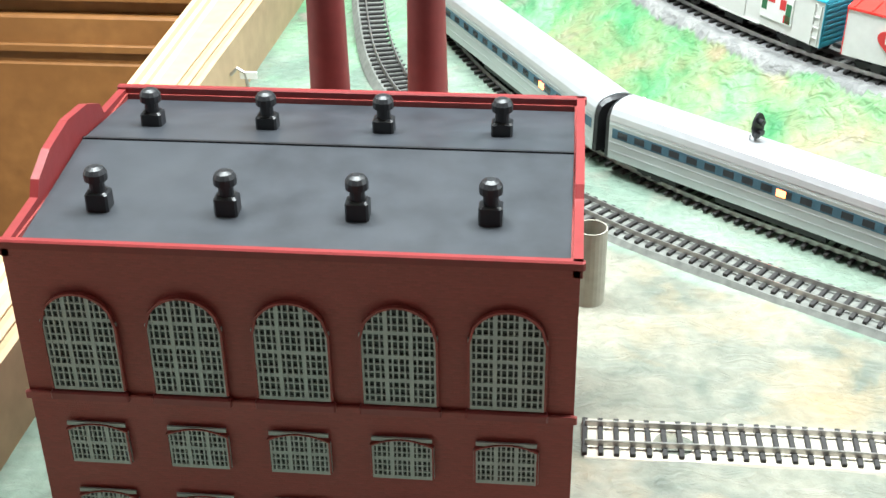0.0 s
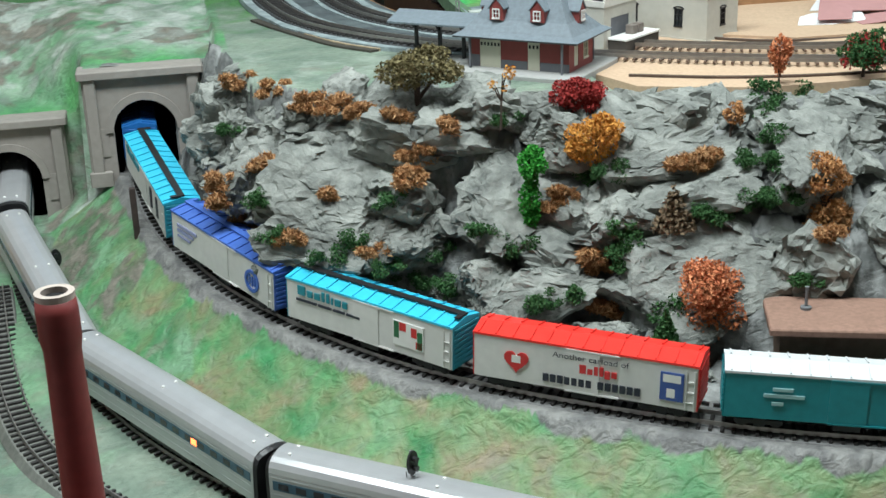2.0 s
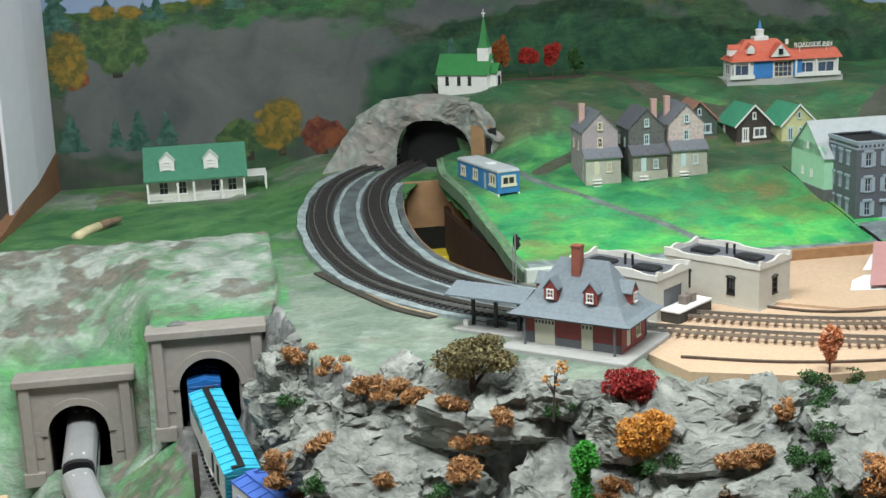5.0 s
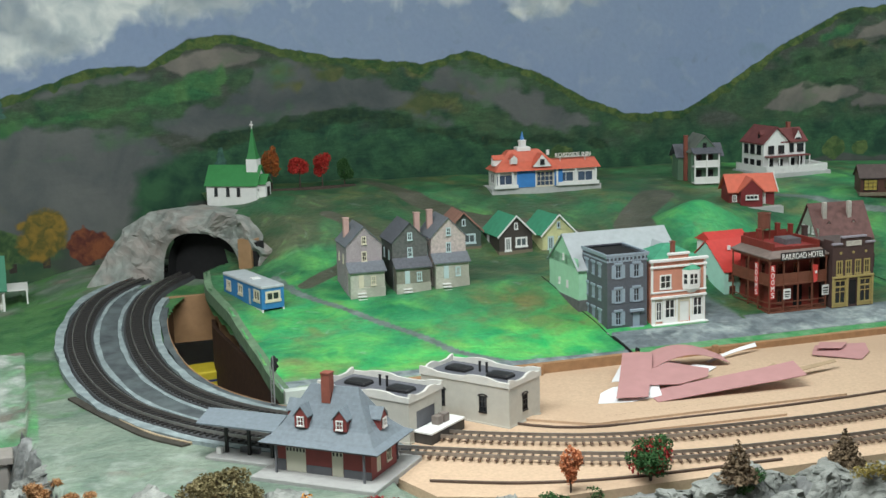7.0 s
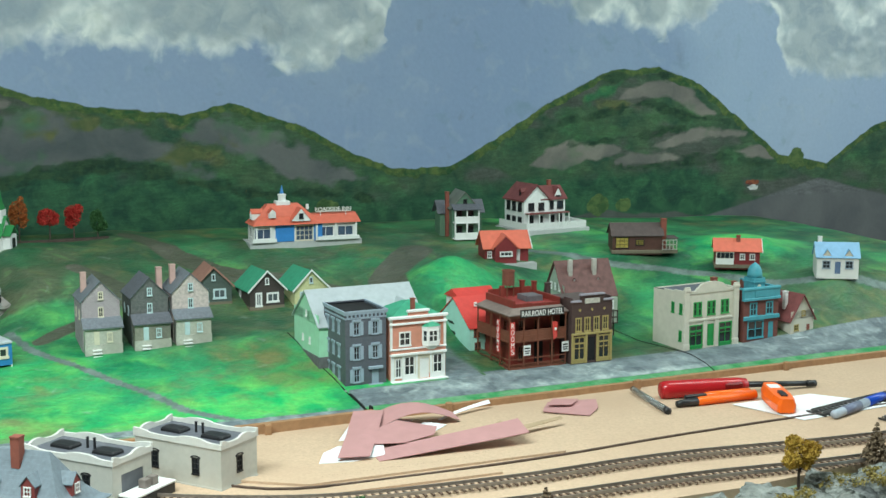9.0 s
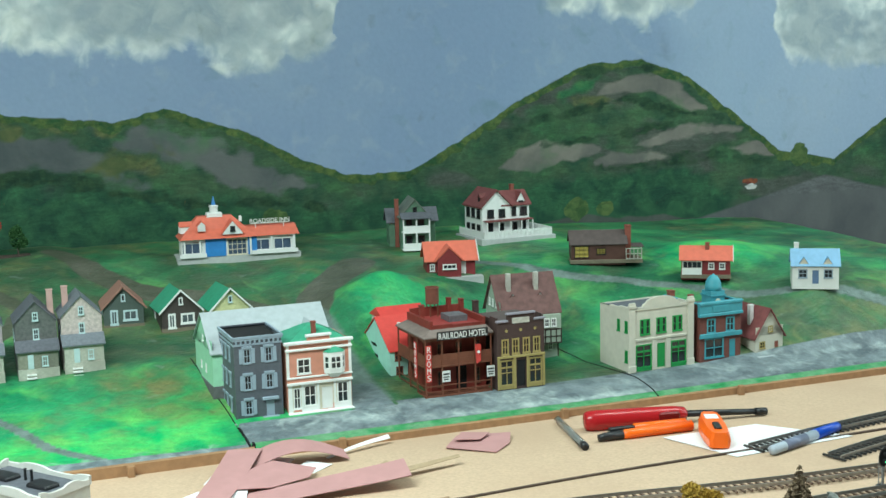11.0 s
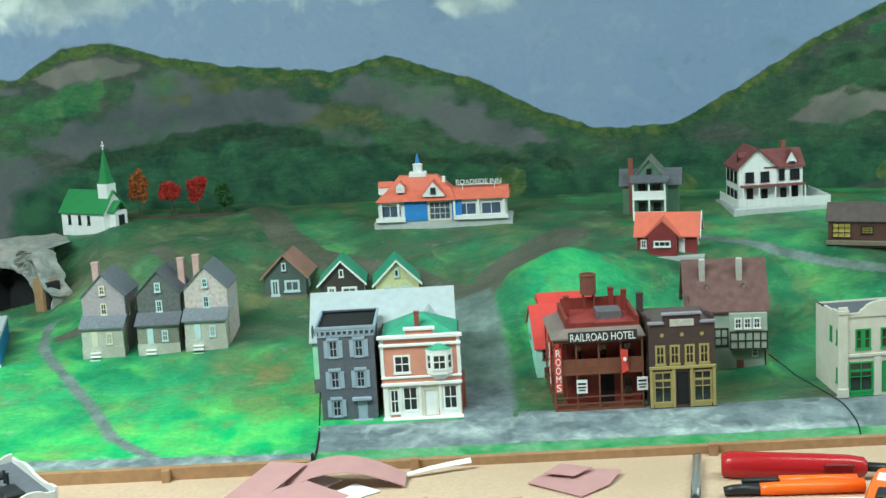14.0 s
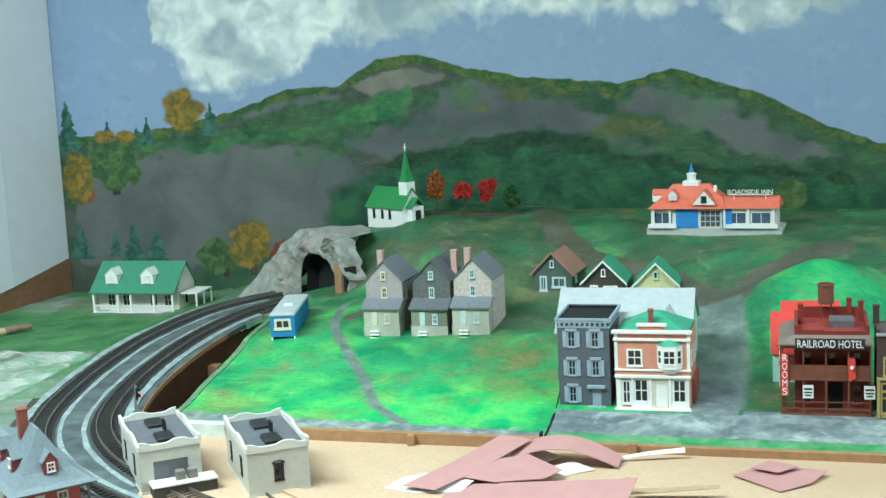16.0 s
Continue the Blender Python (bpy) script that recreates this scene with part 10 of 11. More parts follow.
tree("orange_tree", 0.328, 0.985, 0.302, 0.05, lumps(0, 0, 0.022, 0.026, 0.024, 0.024, 10, 4), 1300, 0.0027, L_ORANGE, "round orange-yellow tree on a ledge", 4, 0.002)
tree("green_tree", 0.262, 0.955, 0.256, 0.075, lumps(0, 0, 0.030, 0.013, 0.012, 0.022, 6, 5) + lumps(0.001, 0, 0.060, 0.014, 0.012, 0.016, 6, 6), 1200, 0.0026, L_GREEN, "tall bright green tree on the rock face", 5, 0.0018)
tree("orange_sapling", 0.430, 0.945, 0.318, 0.045, lumps(0.002, 0, 0.028, 0.009, 0.008, 0.013, 5, 7), 160, 0.0025, L_TAN, "thin orange sapling rooted in the rock", 7, 0.0014)
conifer(0.366, 0.905, 0.262, 0.040, 0.019, L_BROWN, "small withered brown conifer on the rock face", 8)
tree("rust_tree", 0.374, 0.852, 0.186, 0.08, lumps(0, 0, 0.030, 0.028, 0.026, 0.026, 9, 9) + lumps(0, 0, 0.050, 0.031, 0.028, 0.024, 9, 10), 2400, 0.0028, L_CORAL, "dense rust-orange tree at the foot of the cliff", 9, 0.003)
tree("tan_tree", 0.485, 0.885, 0.250, 0.075, lumps(0, 0, 0.055, 0.024, 0.021, 0.019, 8, 11) + lumps(0.002, 0, 0.022, 0.018, 0.016, 0.022, 6, 12), 1500, 0.0027, L_TAN, "tan-orange tree on the rock face", 11, 0.003)
conifer(0.340, 0.850, 0.190, 0.032, 0.011, L_DGREEN, "tiny dark green conifer beside the rust tree", 13)
tree("red_orange_tree", 0.500, 1.005, 0.344, 0.06, lumps(0, 0, 0.036, 0.011, 0.010, 0.022, 6, 14), 420, 0.0026, L_CORAL, "slim red-orange tree at the yard edge", 14, 0.0014)
tree("red_green_tree", 0.580, 1.006, 0.344, 0.06, lumps(0, 0, 0.032, 0.026, 0.022, 0.022, 9, 15), 800, 0.0027, L_DGREEN, "green tree flecked with red at the yard edge", 15, 0.002)
leaf_cloud("crown", lumps(0, 0, 0.032, 0.025, 0.021, 0.021, 9, 16), 420, 0.0026, L_RED, bpy.data.objects["red_green_tree"], 16)
conifer(0.672, 1.002, 0.344, 0.042, 0.019, L_BROWN, "withered brown conifer at the yard edge", 17)
conifer(0.770, 0.980, 0.344, 0.040, 0.020, L_BROWN, "brown conifer leaning over the cliff edge", 18)
tree("ochre_tree", 1.060, 0.963, 0.345, 0.06, lumps(0, 0, 0.042, 0.021, 0.019, 0.019, 9, 19), 1300, 0.0026, L_OCHRE, "round ochre tree on a thin trunk", 19, 0.002)
conifer(1.185, 0.985, 0.346, 0.050, 0.018, L_BROWN, "dark brown conifer beside the yard tracks", 20)
tree("ochre_tree", 1.32, 0.965, 0.346, 0.06, lumps(0, 0, 0.036, 0.020, 0.018, 0.018, 9, 21), 900, 0.0026, L_OCHRE, "low ochre tree near the yard tracks", 21, 0.002)


def shrubs(name, spots, r, mat_, n, size, label, seed, flat=0.7, slim=0.6):
    """Low growth that nobody would count."""
    rs = np.random.RandomState(seed)
    blobs = []
    for x, y in spots:
        c = on_rock(x, y)
        for _ in range(6):
            q = r * rs.uniform(0.35, 0.7)
            blobs.append((c.x + rs.uniform(-1, 1) * r * 1.1, c.y + rs.uniform(-1, 0.6) * r * 0.5, c.z + rs.uniform(-0.7, 0.7) * r * flat + 0.002, q, q, q * flat))
    ob = leaf_cloud(name, blobs, n, size, mat_, None, seed, 0.3, slim)
    return tagged(ob, label, "shrubs", kind="stuff")


shrubs("moss_shrubs", [(0.035, 1.225), (0.053, 1.16), (0.064, 1.122), (0.103, 1.056), (0.127, 1.043), (0.161, 1.034), (0.149, 1.01), (0.169, 1.001), (0.19, 0.999), (0.197, 0.97), (0.229, 0.975), (0.267, 0.925), (0.264, 1.019), (0.259, 0.963), (0.336, 0.965), (0.334, 0.931), (0.331, 0.922), (0.335, 0.927), (0.493, 1.015), (0.524, 1.005), (0.481, 0.973), (0.466, 0.941), (0.441, 0.932), (0.461, 0.928), (0.399, 0.917), (0.412, 0.904), (0.435, 0.902), (0.458, 0.908), (0.344, 0.872), (0.457, 0.853), (0.316, 0.969), (0.281, 0.922), (0.60, 0.93), (0.66, 0.97), (0.74, 0.94)], 0.0125, L_DGREEN, 11000, 0.0021, "dark moss-green shrubs between the rocks", 30)
shrubs("straw_clumps", [(0.049, 1.211), (0.078, 1.155), (0.098, 1.116), (0.110, 1.106), (0.122, 1.098), (0.144, 1.075), (0.025, 1.214), (0.025, 1.203), (0.041, 1.172), (0.061, 1.167), (0.08, 1.099), (0.12, 1.064), (0.176, 1.06), (0.185, 1.032), (0.178, 1.029), (0.196, 1.038), (0.212, 1.031), (0.144, 1.023), (0.296, 0.968), (0.286, 0.97), (0.316, 0.935), (0.31, 0.937), (0.309, 0.906), (0.396, 0.935), (0.407, 0.939), (0.388, 0.941), (0.483, 0.878), (0.497, 0.884), (0.62, 0.95)], 0.0120, L_STRAW, 15000, 0.0052, "orange-brown straw clumps among the rocks", 31, 0.6, 0.11)
shrubs("moss_bank", [(0.80 + 0.035 * k, 0.965 + 0.012 * math.sin(k * 1.7)) for k in range(24)], 0.018, leaves("yellow_moss", (0.16, 0.13, 0.03), (0.36, 0.28, 0.09)), 4200, 0.0026, "yellow-brown moss along the cliff edge", 32, 0.4)

# trees on a stick below the church hill, and shrubs round the inn
strip = thing("tree_strip", pose(0.496, 2.088, gz(0.496, 2.08) + 0.001, 0, 0, 1.5), "brown strip with a row of red and orange model trees", "tree row")
part("strip", Shape().box(-0.075, 0.085, -0.006, 0.006, -0.004, 0.003), BARK, strip)
for k, (x, mt, rx, rz, h) in enumerate(((-0.055, leaves("burnt_orange_leaves", (0.26, 0.06, 0.015), (0.46, 0.15, 0.04)), 0.018, 0.026, 0.050), (-0.008, leaves("scarlet_leaves", (0.32, 0.02, 0.015), (0.55, 0.05, 0.04)), 0.020, 0.018, 0.038), (0.030, leaves("scarlet_leaves", (0, 0, 0), (0, 0, 0)), 0.016, 0.023, 0.040), (0.068, L_DGREEN, 0.016, 0.020, 0.026))):
    part("trunk", Shape().tube([(x, 0, 0.002), (x, 0, h)], 0.0013, 6, 0.0006), BARK, strip)
    leaf_cloud("crown", lumps(x, 0, h, rx, rx * 0.8, rz, 7, 40 + k), 700, 0.0026, mt, strip, 40 + k)

# ---- loose things on the deck ----
D = BOARD + 0.0016
P_PINK = mat("pink_card", (0.46, 0.24, 0.235), 0.8, 0.05, 60, 0.05)
P_PAPER = mat("white_paper", (0.78, 0.79, 0.80), 0.8, 0.03, 60, 0.02)


def sheet_of(name, outline, z, lift, material, label, thick=0.0006, cat="card scrap"):
    """A bent scrap: outline of (x, y), each corner lifted by its own amount over z."""
    n = len(outline)
    top = [(x, y, z + h + thick) for (x, y), h in zip(outline, lift)]
    bot = [(x, y, z + h) for (x, y), h in zip(outline, lift)]
    cx, cy, cz = (sum(p[k] for p in bot) / n for k in range(3))
    s = Shape()
    v = top + bot + [(cx, cy, cz + thick), (cx, cy, cz)]
    f = [(i, (i + 1) % n, 2 * n) for i in range(n)] + [(n + (i + 1) % n, n + i, 2 * n + 1) for i in range(n)] + [(n + i, n + (i + 1) % n, (i + 1) % n, i) for i in range(n)]
    s.add(v, f)
    return solo(name, s, material, label, cat, group="paper scraps")


def curled(name, a, b, width, curl, material, label, z=D, n=14):
    """A strip from a to b that curls up at its end."""
    a, b = Vector((*a, 0)), Vector((*b, 0))
    d = (b - a).normalized()
    s_ = Vector((-d.y, d.x, 0))
    s = Shape()
    rings = []
    for i in range(n + 1):
        t = i / n
        p = a + (b - a) * t
        h = curl * t ** 2.2 + 0.004 * math.sin(math.pi * t)
        w = width * (1 - 0.15 * t)
        rings.append([tuple(p - s_ * w + Vector((0, 0, z + h))), tuple(p + s_ * w + Vector((0, 0, z + h + curl * 0.5 * t))), tuple(p + s_ * w + Vector((0, 0, z + h + curl * 0.5 * t + 0.0006))), tuple(p - s_ * w + Vector((0, 0, z + h + 0.0006)))])
    s.rings(rings)
    return solo(name, s, material, label, "card scrap", group="paper scraps")


def arched(name, a, b, width, rise, material, label, z=D, n=12):
    """A strip from a to b that bows up in its middle."""
    a, b = Vector((*a, 0)), Vector((*b, 0))
    d = (b - a).normalized()
    s_ = Vector((-d.y, d.x, 0))
    s = Shape()
    rings = []
    for i in range(n + 1):
        t = i / n
        p = a + (b - a) * t
        h = z + rise * math.sin(math.pi * (0.06 + 0.94 * t))
        w = width * (1 - 0.35 * t * t)
        rings.append([tuple(p - s_ * w + Vector((0, 0, h - 0.004))), tuple(p + s_ * w + Vector((0, 0, h))), tuple(p + s_ * w + Vector((0, 0, h + 0.0006))), tuple(p - s_ * w + Vector((0, 0, h - 0.0034)))])
    s.rings(rings)
    return solo(name, s, material, label, "card scrap", group="paper scraps")


sheet_of("white_paper_scrap", [(0.685, 1.312), (0.712, 1.345), (0.738, 1.362), (0.790, 1.338), (0.745, 1.300)], D, (0, .008, .012, .006, .001), P_PAPER, "crumpled white paper scrap under pink card")
sheet_of("white_paper_scrap", [(0.635, 1.240), (0.648, 1.262), (0.672, 1.282), (0.722, 1.268), (0.712, 1.238), (0.672, 1.232)], D, (0, .004, .003, .006, .001, 0), P_PAPER, "white paper scrap with a torn edge")
sheet_of("pink_card_scrap", [(0.655, 1.236), (0.690, 1.228), (0.722, 1.285), (0.757, 1.350), (0.722, 1.360), (0.690, 1.300)], D + .005, (0, 0, .004, .014, .014, .005), P_PINK, "long pink card scrap leaning on paper")
arched("pink_card_scrap", (0.738, 1.340), (0.848, 1.336), 0.019, 0.017, P_PINK, "pink card strip bowed up near the wooden strip", D + .006)
sheet_of("white_paper_scrap", [(0.775, 1.310), (0.800, 1.300), (0.826, 1.318), (0.802, 1.332)], D, (.001, 0, .001, .004), P_PAPER, "small white paper scrap under bowed card")
sheet_of("pink_card_scrap", [(0.708, 1.262), (0.722, 1.300), (0.760, 1.318), (0.800, 1.290), (0.786, 1.268), (0.742, 1.252)], D + .006, (.001, .005, .008, .003, .001, .001), P_PINK, "broad pink card scrap on the deck")
curled("pink_card_curl", (0.700, 1.240), (0.878, 1.222), 0.020, 0.015, P_PINK, "long pink card sheet curling up at one end")
P_BROWNCARD = mat("brown_card", (0.40, 0.29, 0.18), 0.85, 0.1)
sheet_of("tan_card_scrap", [(0.872, 1.240), (0.950, 1.256), (0.951, 1.262), (0.872, 1.252)], D + .002, (.004, .008, .009, .005), P_BROWNCARD, "long brown card sliver")
sheet_of("tan_card_scrap", [(0.832, 1.232), (0.872, 1.256), (0.869, 1.262), (0.824, 1.240)], D + .004, (.006, .010, .011, .006), P_BROWNCARD, "short brown card sliver beside the curled card")
curled("white_paper_curl", (0.828, 1.344), (0.908, 1.366), 0.0024, 0.007, P_PAPER, "thin white paper strip curling up")
sheet_of("pink_card_scrap", [(0.958, 1.318), (0.972, 1.338), (0.985, 1.352), (1.044, 1.332), (1.030, 1.304), (1.003, 1.280)], D + .001, (.001, 0, .002, .004, .001, 0), P_PINK, "small pink card scrap")
sheet_of("pink_card_scrap", [(0.974, 1.332), (0.990, 1.350), (1.018, 1.333), (1.000, 1.318)], D + .005, (0, .002, .003, .001), P_PINK, "folded pink card scrap on another")

# gas lighter
RED_TOOL = mat("glossy_red_plastic", (0.42, 0.015, 0.02), 0.22, 0.06, 20, 0.02)
ORANGE = mat("glossy_orange_plastic", (0.95, 0.15, 0.01), 0.3, 0.04, 20, 0.02)
lt = thing("gas_lighter", pose(1.194, 1.304, D + 0.0112, 0, 0, -10.5), "red long-nosed gas lighter lying on the deck", "gas lighter")
s = Shape()
prof = [(-0.064, 0.008), (-0.063, 0.0105), (-0.055, 0.0122), (-0.02, 0.0118), (0.02, 0.0112), (0.045, 0.0104), (0.058, 0.0086), (0.061, 0.005)]
s.rings([[(x, r * 0.95 * math.cos(a), r * math.sin(a)) for a in np.linspace(0, 2 * math.pi, 15)[:-1]] for x, r in prof])
part("handle", s, RED_TOOL, lt, smooth=True)
part("trigger", Shape().chamfer_box(0.022, 0.050, -0.0108, -0.004, -0.002, 0.0062, 0.002), mat("dark_red_trigger", (0.18, 0.008, 0.01), 0.3, 0.1), lt)
s = Shape().tube([(0.060, 0, 0), (0.150, 0.004, -0.005)], 0.0042, 12, 0.0036)
part("nozzle", s, BLACK, lt, smooth=True)
part("nozzle_tip", Shape().tube([(0.150, 0.004, -0.005), (0.164, 0.0045, -0.0058)], 0.0045, 12), BLACK, lt, smooth=True)
# orange pen and knife
pen = thing("orange_pen", pose(1.212, 1.264, D + 0.0056, 0, 0, -3), "orange pen with black cap", "pen")
part("barrel", Shape().tube([(-0.058, 0, 0), (-0.05, 0, 0), (0.03, 0, 0.001)], 0.0052, 12, 0.0062), ORANGE, pen, smooth=True)
part("cap", Shape().tube([(-0.088, 0, -0.001), (-0.080, 0, 0), (-0.058, 0, 0)], 0.0040, 12, 0.0053), BLACK, pen, smooth=True)
part("clip", Shape().chamfer_box(-0.072, -0.040, 0.004, 0.010, 0.0028, 0.0072, 0.001), BLACK, pen)
part("upper_grip", Shape().tube([(-0.040, 0.0075, 0.004), (0.026, 0.0078, 0.004)], 0.0048, 10, 0.0040), ORANGE, pen, smooth=True)
solo("paper_sheet", Shape().add([(1.196, 1.250, D + .0008), (1.231, 1.154, D + .0004), (1.391, 1.163, D + .0004), (1.314, 1.240, D + .004), (1.196, 1.250, D + .0014), (1.231, 1.154, D + .001), (1.391, 1.163, D + .001), (1.314, 1.240, D + .0046)], [(3, 2, 1, 0), (4, 5, 6, 7), (0, 1, 5, 4), (1, 2, 6, 5), (2, 3, 7, 6), (3, 0, 4, 7)]), P_PAPER, "white sheet of paper lying on the deck", "paper", group="paper scraps")
st = thing("orange_stapler", pose(1.246, 1.222, D + 0.002, 0, 0, 66), "orange plastic tape cutter lying on white paper", "tool")
s = Shape()
s.rings([[(x, y * k, z) for y, z in ((-0.014, 0.001), (0.014, 0.001), (0.0145, 0.010), (0.011, 0.0185), (-0.011, 0.0185), (-0.0145, 0.010))] for x, k in ((-0.044, 0.55), (-0.040, 0.8), (-0.02, 1.0), (0.022, 1.0), (0.038, 0.82), (0.043, 0.55))])
part("shell", s, ORANGE, st)
part("label", Shape().box(0.012, 0.030, -0.0075, 0.0075, 0.0186, 0.0191), WHITE, st, "white paper label")
part("slider", Shape().chamfer_box(-0.030, -0.008, -0.004, 0.004, 0.0183, 0.0212, 0.001), BLACK, st)
tube_ = thing("glass_tube", pose(1.1065, 1.303, D + 0.0046, 0, 0, 79), "clear tube with dark end cap lying on the deck", "tube")
g = bpy.data.materials.new("clear_plastic")
g.use_nodes = True
gp = g.node_tree.nodes["Principled BSDF"]
gp.inputs["Transmission Weight"].default_value, gp.inputs["Roughness"].default_value, gp.inputs["IOR"].default_value = 0.9, 0.08, 1.45
gp.inputs["Base Color"].default_value = (0.85, 0.87, 0.85, 1)
part("barrel", Shape().tube([(-0.050, 0, 0), (0.055, 0, 0)], 0.0043, 14), g, tube_, smooth=True)
part("refill", Shape().tube([(-0.052, 0, 0), (0.050, 0, 0)], 0.0016, 8), mat("grey_refill", (0.30, 0.30, 0.30), 0.4, 0.1), tube_)
part("cap", Shape().tube([(-0.058, 0, 0), (-0.050, 0, 0)], 0.0046, 14), BLACK, tube_, smooth=True)
mk = thing("marker_pen", pose(1.326, 1.164, D + 0.0062, 0, 0, 20), "silver marker pen with blue cap", "marker pen")
part("barrel", Shape().tube([(-0.062, 0, 0), (0.020, 0, 0)], 0.0054, 14, 0.006), mat("silver_marker", (0.40, 0.45, 0.52), 0.35, 0.06), mk, smooth=True)
part("cap", Shape().tube([(0.020, 0, 0), (0.062, 0, 0), (0.066, 0, 0)], 0.0064, 14, 0.0052), mat("ink_blue_plastic", (0.01, 0.06, 0.42), 0.3, 0.05), mk, smooth=True)
part("print_band", Shape().tube([(-0.04, 0, 0), (0.0, 0, 0)], 0.0061, 14), mat("marker_print", (0.16, 0.18, 0.26), 0.4, 0.2), mk, smooth=True)
for k, pts in enumerate(([(1.262, 1.168), (1.36, 1.188), (1.47, 1.206), (1.6, 1.220)], [(1.32, 1.105), (1.42, 1.130), (1.56, 1.150)])):
    track("loose_track", [(x, y, D + 0.001) for x, y in pts], "loose length of flexible track lying on the deck")

# laths let into the ground between the curve and the depot
lath = thing("sunken_lath", pose(0, 0, 0), "dark wooden lath let into the painted ground", "wooden lath")
q, _ = glide([(0.087, 1.487), (0.110, 1.425), (0.140, 1.350), (0.160, 1.308), (0.190, 1.268)], 24)
part("dark_lath", Shape().rings([[(x - 0.0045, y - 0.002, gz(x, y) - 0.003), (x + 0.0045, y + 0.002, gz(x, y) - 0.003), (x + 0.0045, y + 0.002, gz(x, y) + 0.0022), (x - 0.0045, y - 0.002, gz(x, y) + 0.0022)] for x, y in q]), mat("dark_old_lath", (0.055, 0.05, 0.04), 0.9, 0.3), lath)
part("bare_lath", Shape().rings([[(x + 0.0035, y + 0.002, gz(x, y) - 0.003), (x + 0.0065, y + 0.003, gz(x, y) - 0.003), (x + 0.0065, y + 0.003, gz(x, y) + 0.0030), (x + 0.0035, y + 0.002, gz(x, y) + 0.0030)] for x, y in q[11:]]), mat("pale_lath", (0.42, 0.33, 0.22), 0.85, 0.2), lath)
q, _ = glide([(0.178, 1.330), (0.200, 1.292), (0.224, 1.250)], 10)
solo("short_lath", Shape().rings([[(x - 0.002, y - 0.001, gz(x, y) - 0.002), (x + 0.002, y + 0.001, gz(x, y) - 0.002), (x + 0.002, y + 0.001, gz(x, y) + 0.002), (x - 0.002, y - 0.001, gz(x, y) + 0.002)] for x, y in q]), mat("green_black_lath", (0.06, 0.09, 0.06), 0.9, 0.2), "short dark green lath lying on the ground", "wooden lath")

# peeled stick on the grass, and leaf litter
lg = thing("wooden_stick", pose(-0.196, 1.812, gz(-0.196, 1.812) + 0.004, 0, 0, 62), "short peeled stick with bark at one end", "stick")
part("bare_wood", Shape().tube([(-0.052, -.003, 0), (-0.03, 0, .001), (-0.012, 0.003, .001), (0.012, 0, .002)], 0.0068, 10, 0.0062), mat("peeled_wood", (0.62, 0.53, 0.33), 0.6, 0.08), lg, smooth=True)
part("bark_end", Shape().tube([(0.010, 0, .002), (0.03, -0.002, .003), (0.052, -0.007, .003)], 0.0068, 10, 0.004), mat("brown_bark", (0.22, 0.15, 0.10), 0.85, 0.25), lg)

# ---- left side: raw wooden fascia, white panel, cupboard ----
fas = thing("wooden_fascia", pose(0, 0, 0), "raw plywood side board of the layout", "side board", kind="structure")
part("side_board", Shape().slab([(-0.338, 0.10), (-0.324, 0.10), (-0.324, 2.15), (-0.338, 2.15)], -0.02, 0.128), PLY, fas)
for k in range(4):
    part("ply_edge", Shape().box(-0.338 - 0.0075 * (k + 1) + 0.0004, -0.338 - 0.0075 * k, 0.10, 1.52, -0.05, 0.124 - 0.003 * k), PLY if k % 2 else mat("dark_ply_layer", (0.40, 0.27, 0.15), 0.8, 0.1), fas)

# the tall inner board: its ply layers show along the top
SIDEPLY = mat("tan_side_board", (0.44, 0.31, 0.19), 0.75, 0.1, 60, 0.06)
INNER_EDGE = [(-0.262, 1.38), (-0.280, 0.90), (-0.290, 0.45), (-0.295, 0.10)]
for k in range(5):
    line = [(x - 0.0045 * k, y) for x, y in INNER_EDGE] + [(x - 0.0045 * (k + 1) + 0.0003, y) for x, y in reversed(INNER_EDGE)]
    part("ply_layer", Shape().slab(list(reversed(line)), 0.05, 0.150 - 0.0012 * (k % 2)), MATS["dark_ply_layer"] if k % 2 else SIDEPLY, fas)
part("outer_board", Shape().slab([(-0.3225, 1.38), (-0.3225, 0.10)] + [(x - 0.0228, y) for x, y in reversed(INNER_EDGE)], 0.05, 0.140), SIDEPLY, fas)


def upright(a, b, thick, drop, rise):
    """A thin upright board between two feet (x, y, z), its lower edge following them."""
    s = Shape()
    lean = 0.012 * rise
    ring = lambda p: [(p[0], p[1], p[2] - drop), (p[0] - thick, p[1], p[2] - drop), (p[0] - thick + lean, p[1], p[2] + rise), (p[0] + lean, p[1], p[2] + rise)]
    s.rings([ring(a), ring(b)])
    return s


P_EDGE = mat("brown_panel_edge", (0.22, 0.11, 0.06), 0.7, 0.15)
part("upper_board", upright((-0.331, 1.42, 0.355), (-0.314, 1.80, 0.366), 0.016, 0.30, 0.0), P_EDGE, fas)
part("upper_board", upright((-0.314, 1.801, 0.366), (-0.282, 2.158, 0.4165), 0.016, 0.30, 0.0), P_EDGE, fas)
part("cleat", Shape().chamfer_box(-0.318, -0.276, 1.386, 1.404, 0.06, 0.150, 0.001), PLY, fas)
hook = thing("wire_clip", pose(-0.2785, 0.93, 0.126), "small metal clip on the side board", "clip")
part("wire", Shape().tube([(0, 0, 0), (0.006, 0, 0.006), (0.012, 0, 0.002), (0.014, 0, -0.012)], 0.0015, 7), STEEL, hook)
part("tag", Shape().box(0.008, 0.022, -0.001, 0.001, -0.003, 0.003), WHITE, hook)
pan = thing("white_panel", pose(0, 0, 0), "white folded panel standing at the end of the backdrop", "panel", kind="structure")
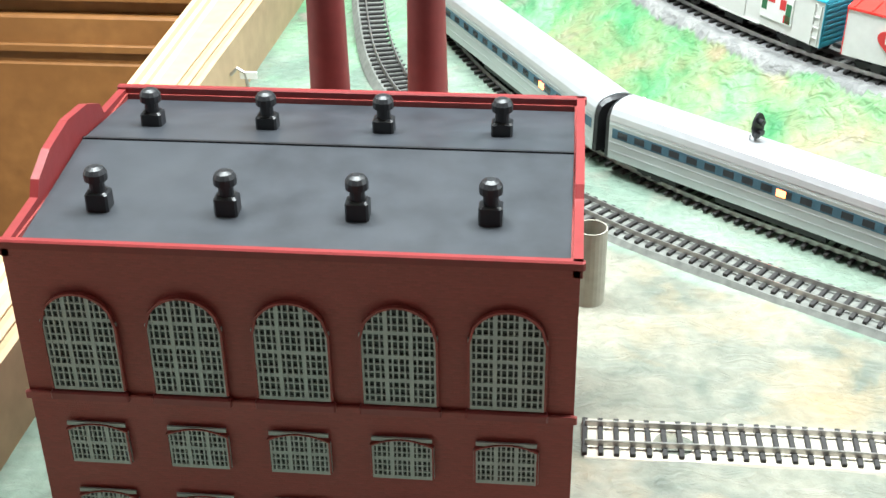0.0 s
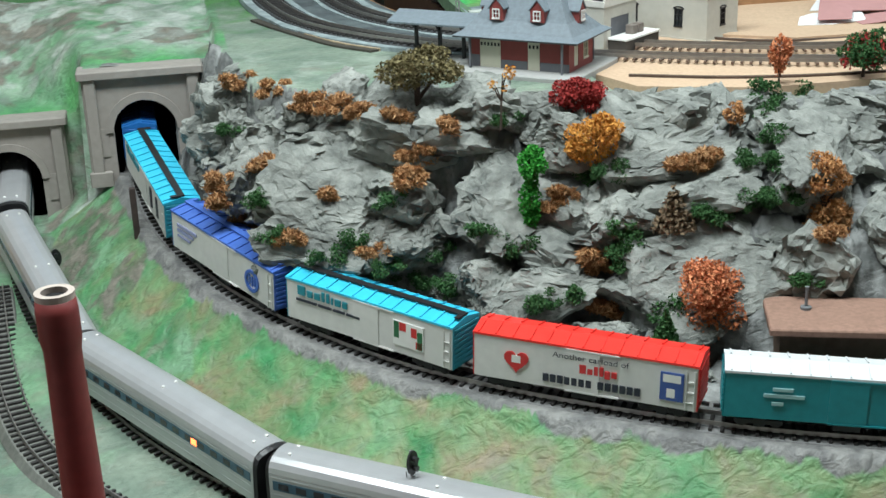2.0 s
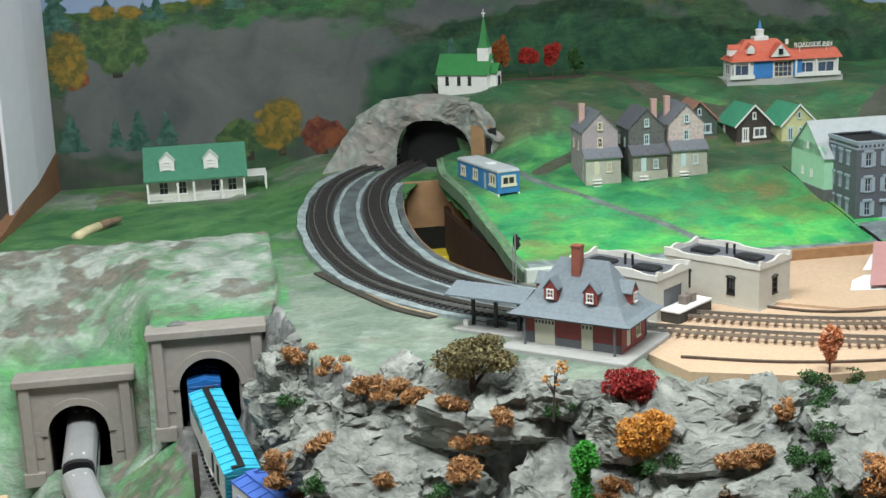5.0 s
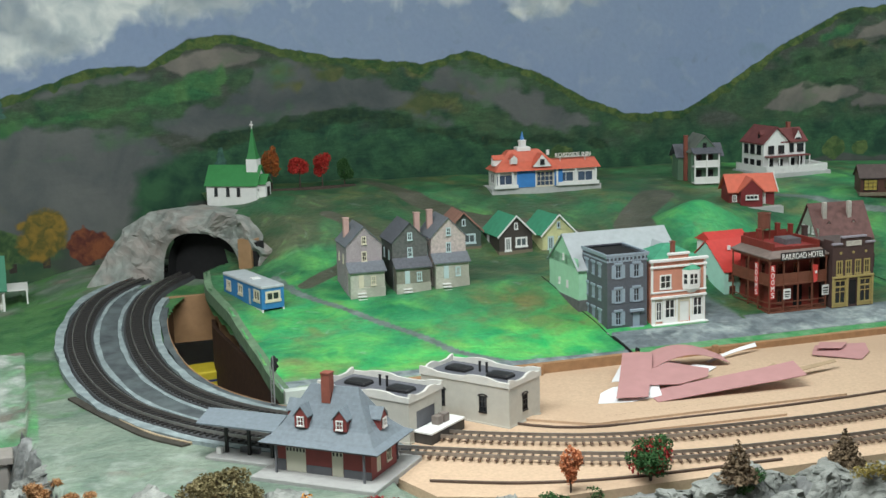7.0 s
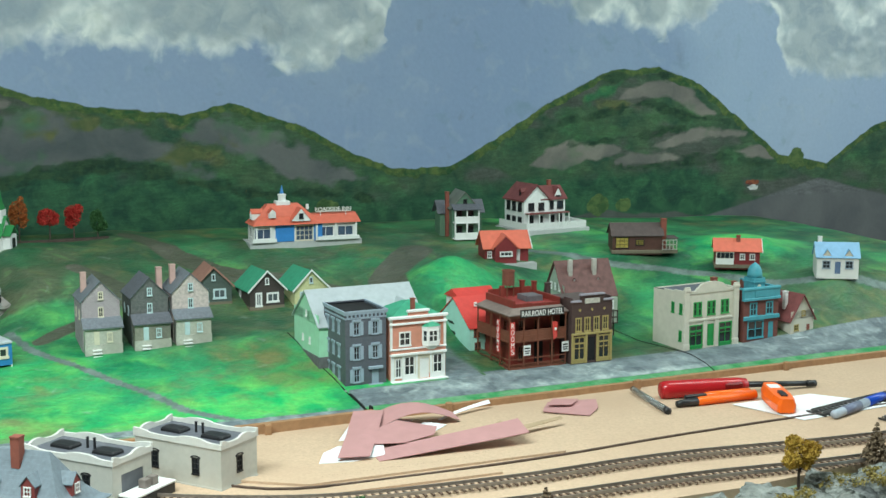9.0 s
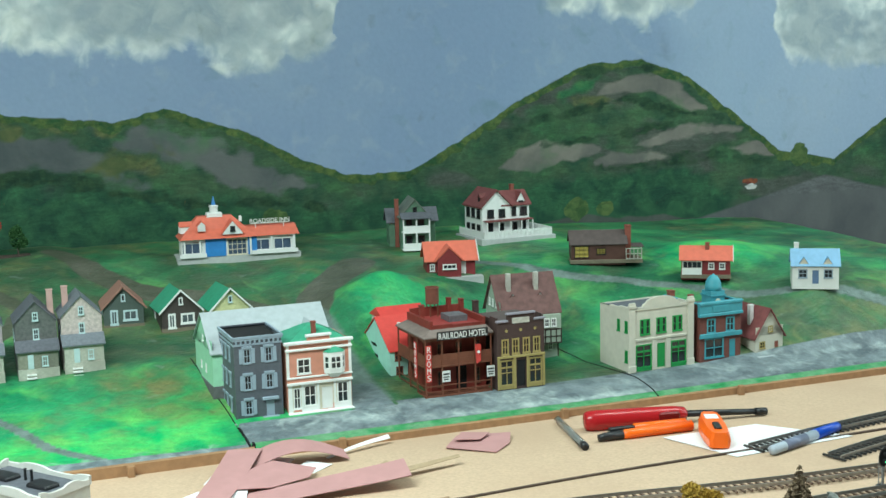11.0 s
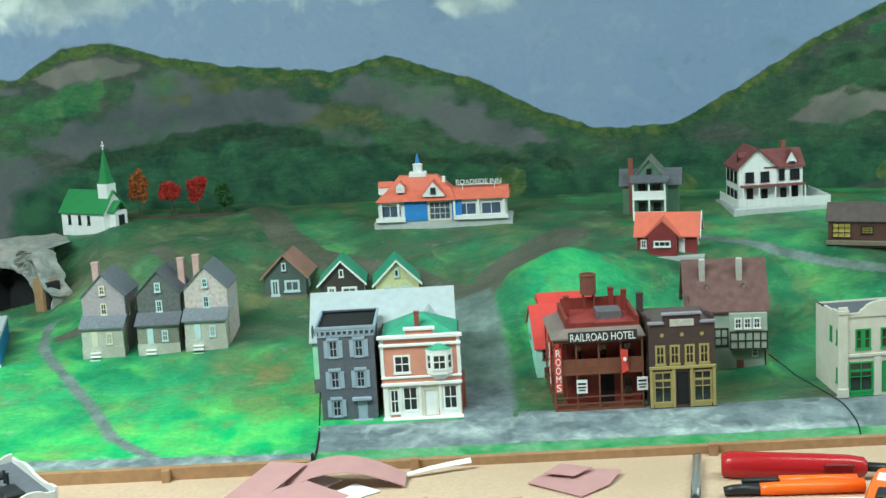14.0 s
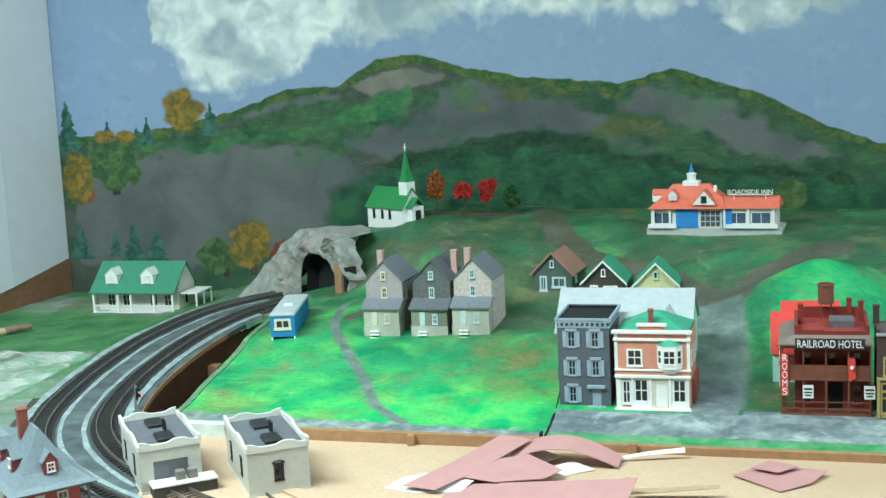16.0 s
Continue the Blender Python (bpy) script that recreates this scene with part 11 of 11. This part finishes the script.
P_PANEL = mat("white_panel_paint", (0.66, 0.665, 0.73), 0.6, 0.03, 40, 0.04)
part("panel_leaf", upright((-0.293, 2.001, 0.3945), (-0.2835, 2.158, 0.4168), 0.005, 0.0, 0.95), P_PANEL, pan)
part("panel_leaf", upright((-0.3125, 1.865, 0.3755), (-0.293, 2.0, 0.3942), 0.005, 0.0, 0.97), P_PANEL, pan)
part("panel_frame", Shape().box(-0.70, -0.378, 2.0, 2.03, 0.575, 1.40), mat("dark_door_frame", (0.16, 0.075, 0.05), 0.6, 0.1), pan)


def cupboard(x0, x1, y, z0, z1):
    th = thing("cupboard", pose(0, 0, 0), "orange-brown panelled wooden cupboard behind the layout", "cupboard")
    part("carcass", Shape().box(x0, x1, y + 0.02, y + 0.5, z0, z1), CABINET, th)
    n = 2
    for row, (a, b) in enumerate(((z0 + 0.04, -0.02), (0.0, z1 - 0.02))):
        for k in range(n):
            u0 = x0 + (x1 - x0) * k / n + 0.008
            u1 = x0 + (x1 - x0) * (k + 1) / n - 0.008
            d = part("door", Shape().chamfer_box(u0, u1, y, y + 0.019, a, b, 0.003), CABINET, th)
            for q in ((u0 + 0.03, u1 - 0.03, a + 0.035, a + 0.045), (u0 + 0.03, u1 - 0.03, b - 0.045, b - 0.035)):
                part("moulding", Shape().chamfer_box(q[0], q[1], y - 0.006, y + 0.001, q[2], q[3], 0.002), CABINET, d)
            part("raised_panel", Shape().chamfer_box(u0 + 0.05, u1 - 0.05, y - 0.004, y + 0.001, a + 0.06, b - 0.06, 0.003), CABINET, d)
            part("knob", Shape().lathe(0, 0, [(0.006, 0), (0.006, 0.01), (0.014, 0.014), (0.012, 0.022)], 12), mat("brass_knob", (0.5, 0.36, 0.12), 0.3, 0.1, metal=0.9), d, "", pose(u0 + 0.02 if k else u1 - 0.02, y, (a + b) / 2, 90))
    return th


cupboard(-1.30, -0.385, 1.45, -0.9, 0.22)
cab = solo("side_table", Shape().chamfer_box(-1.5, -0.42, 0.2, 0.62, -0.9, -0.12, 0.004), mat("pale_counter", (0.52, 0.46, 0.38), 0.7, 0.08), "low pale counter beside the layout", "counter")
stonew = thing("stone_pillar", pose(0, 0, 0), "beige stone-faced pillar behind the white panel", "pillar", kind="structure")
for k in range(18):
    z = -0.2 + 0.06 * k
    part("stone", Shape().chamfer_box(-0.60, -0.392 - 0.006 * (k % 2), 1.985 + 0.004 * (k % 3), 2.20, z, z + 0.056, 0.004), mat("beige_stone", (0.42, 0.35, 0.28), 0.85, 0.15), stonew)
# frame of the layout down to the floor
legs = thing("layout_table", pose(0, 0, 0), "wooden trestle table that carries the layout", "table", kind="structure")
part("table_top", Shape().box(-0.33, 1.95, 0.06, 2.16, 0.0, 0.035), PLY, legs)
for x in (-0.25, 0.85, 1.88):
    for y in (0.14, 1.1, 2.08):
        part("leg", Shape().box(x - 0.03, x + 0.03, y - 0.03, y + 0.03, -0.9, 0.0), PLY, legs)
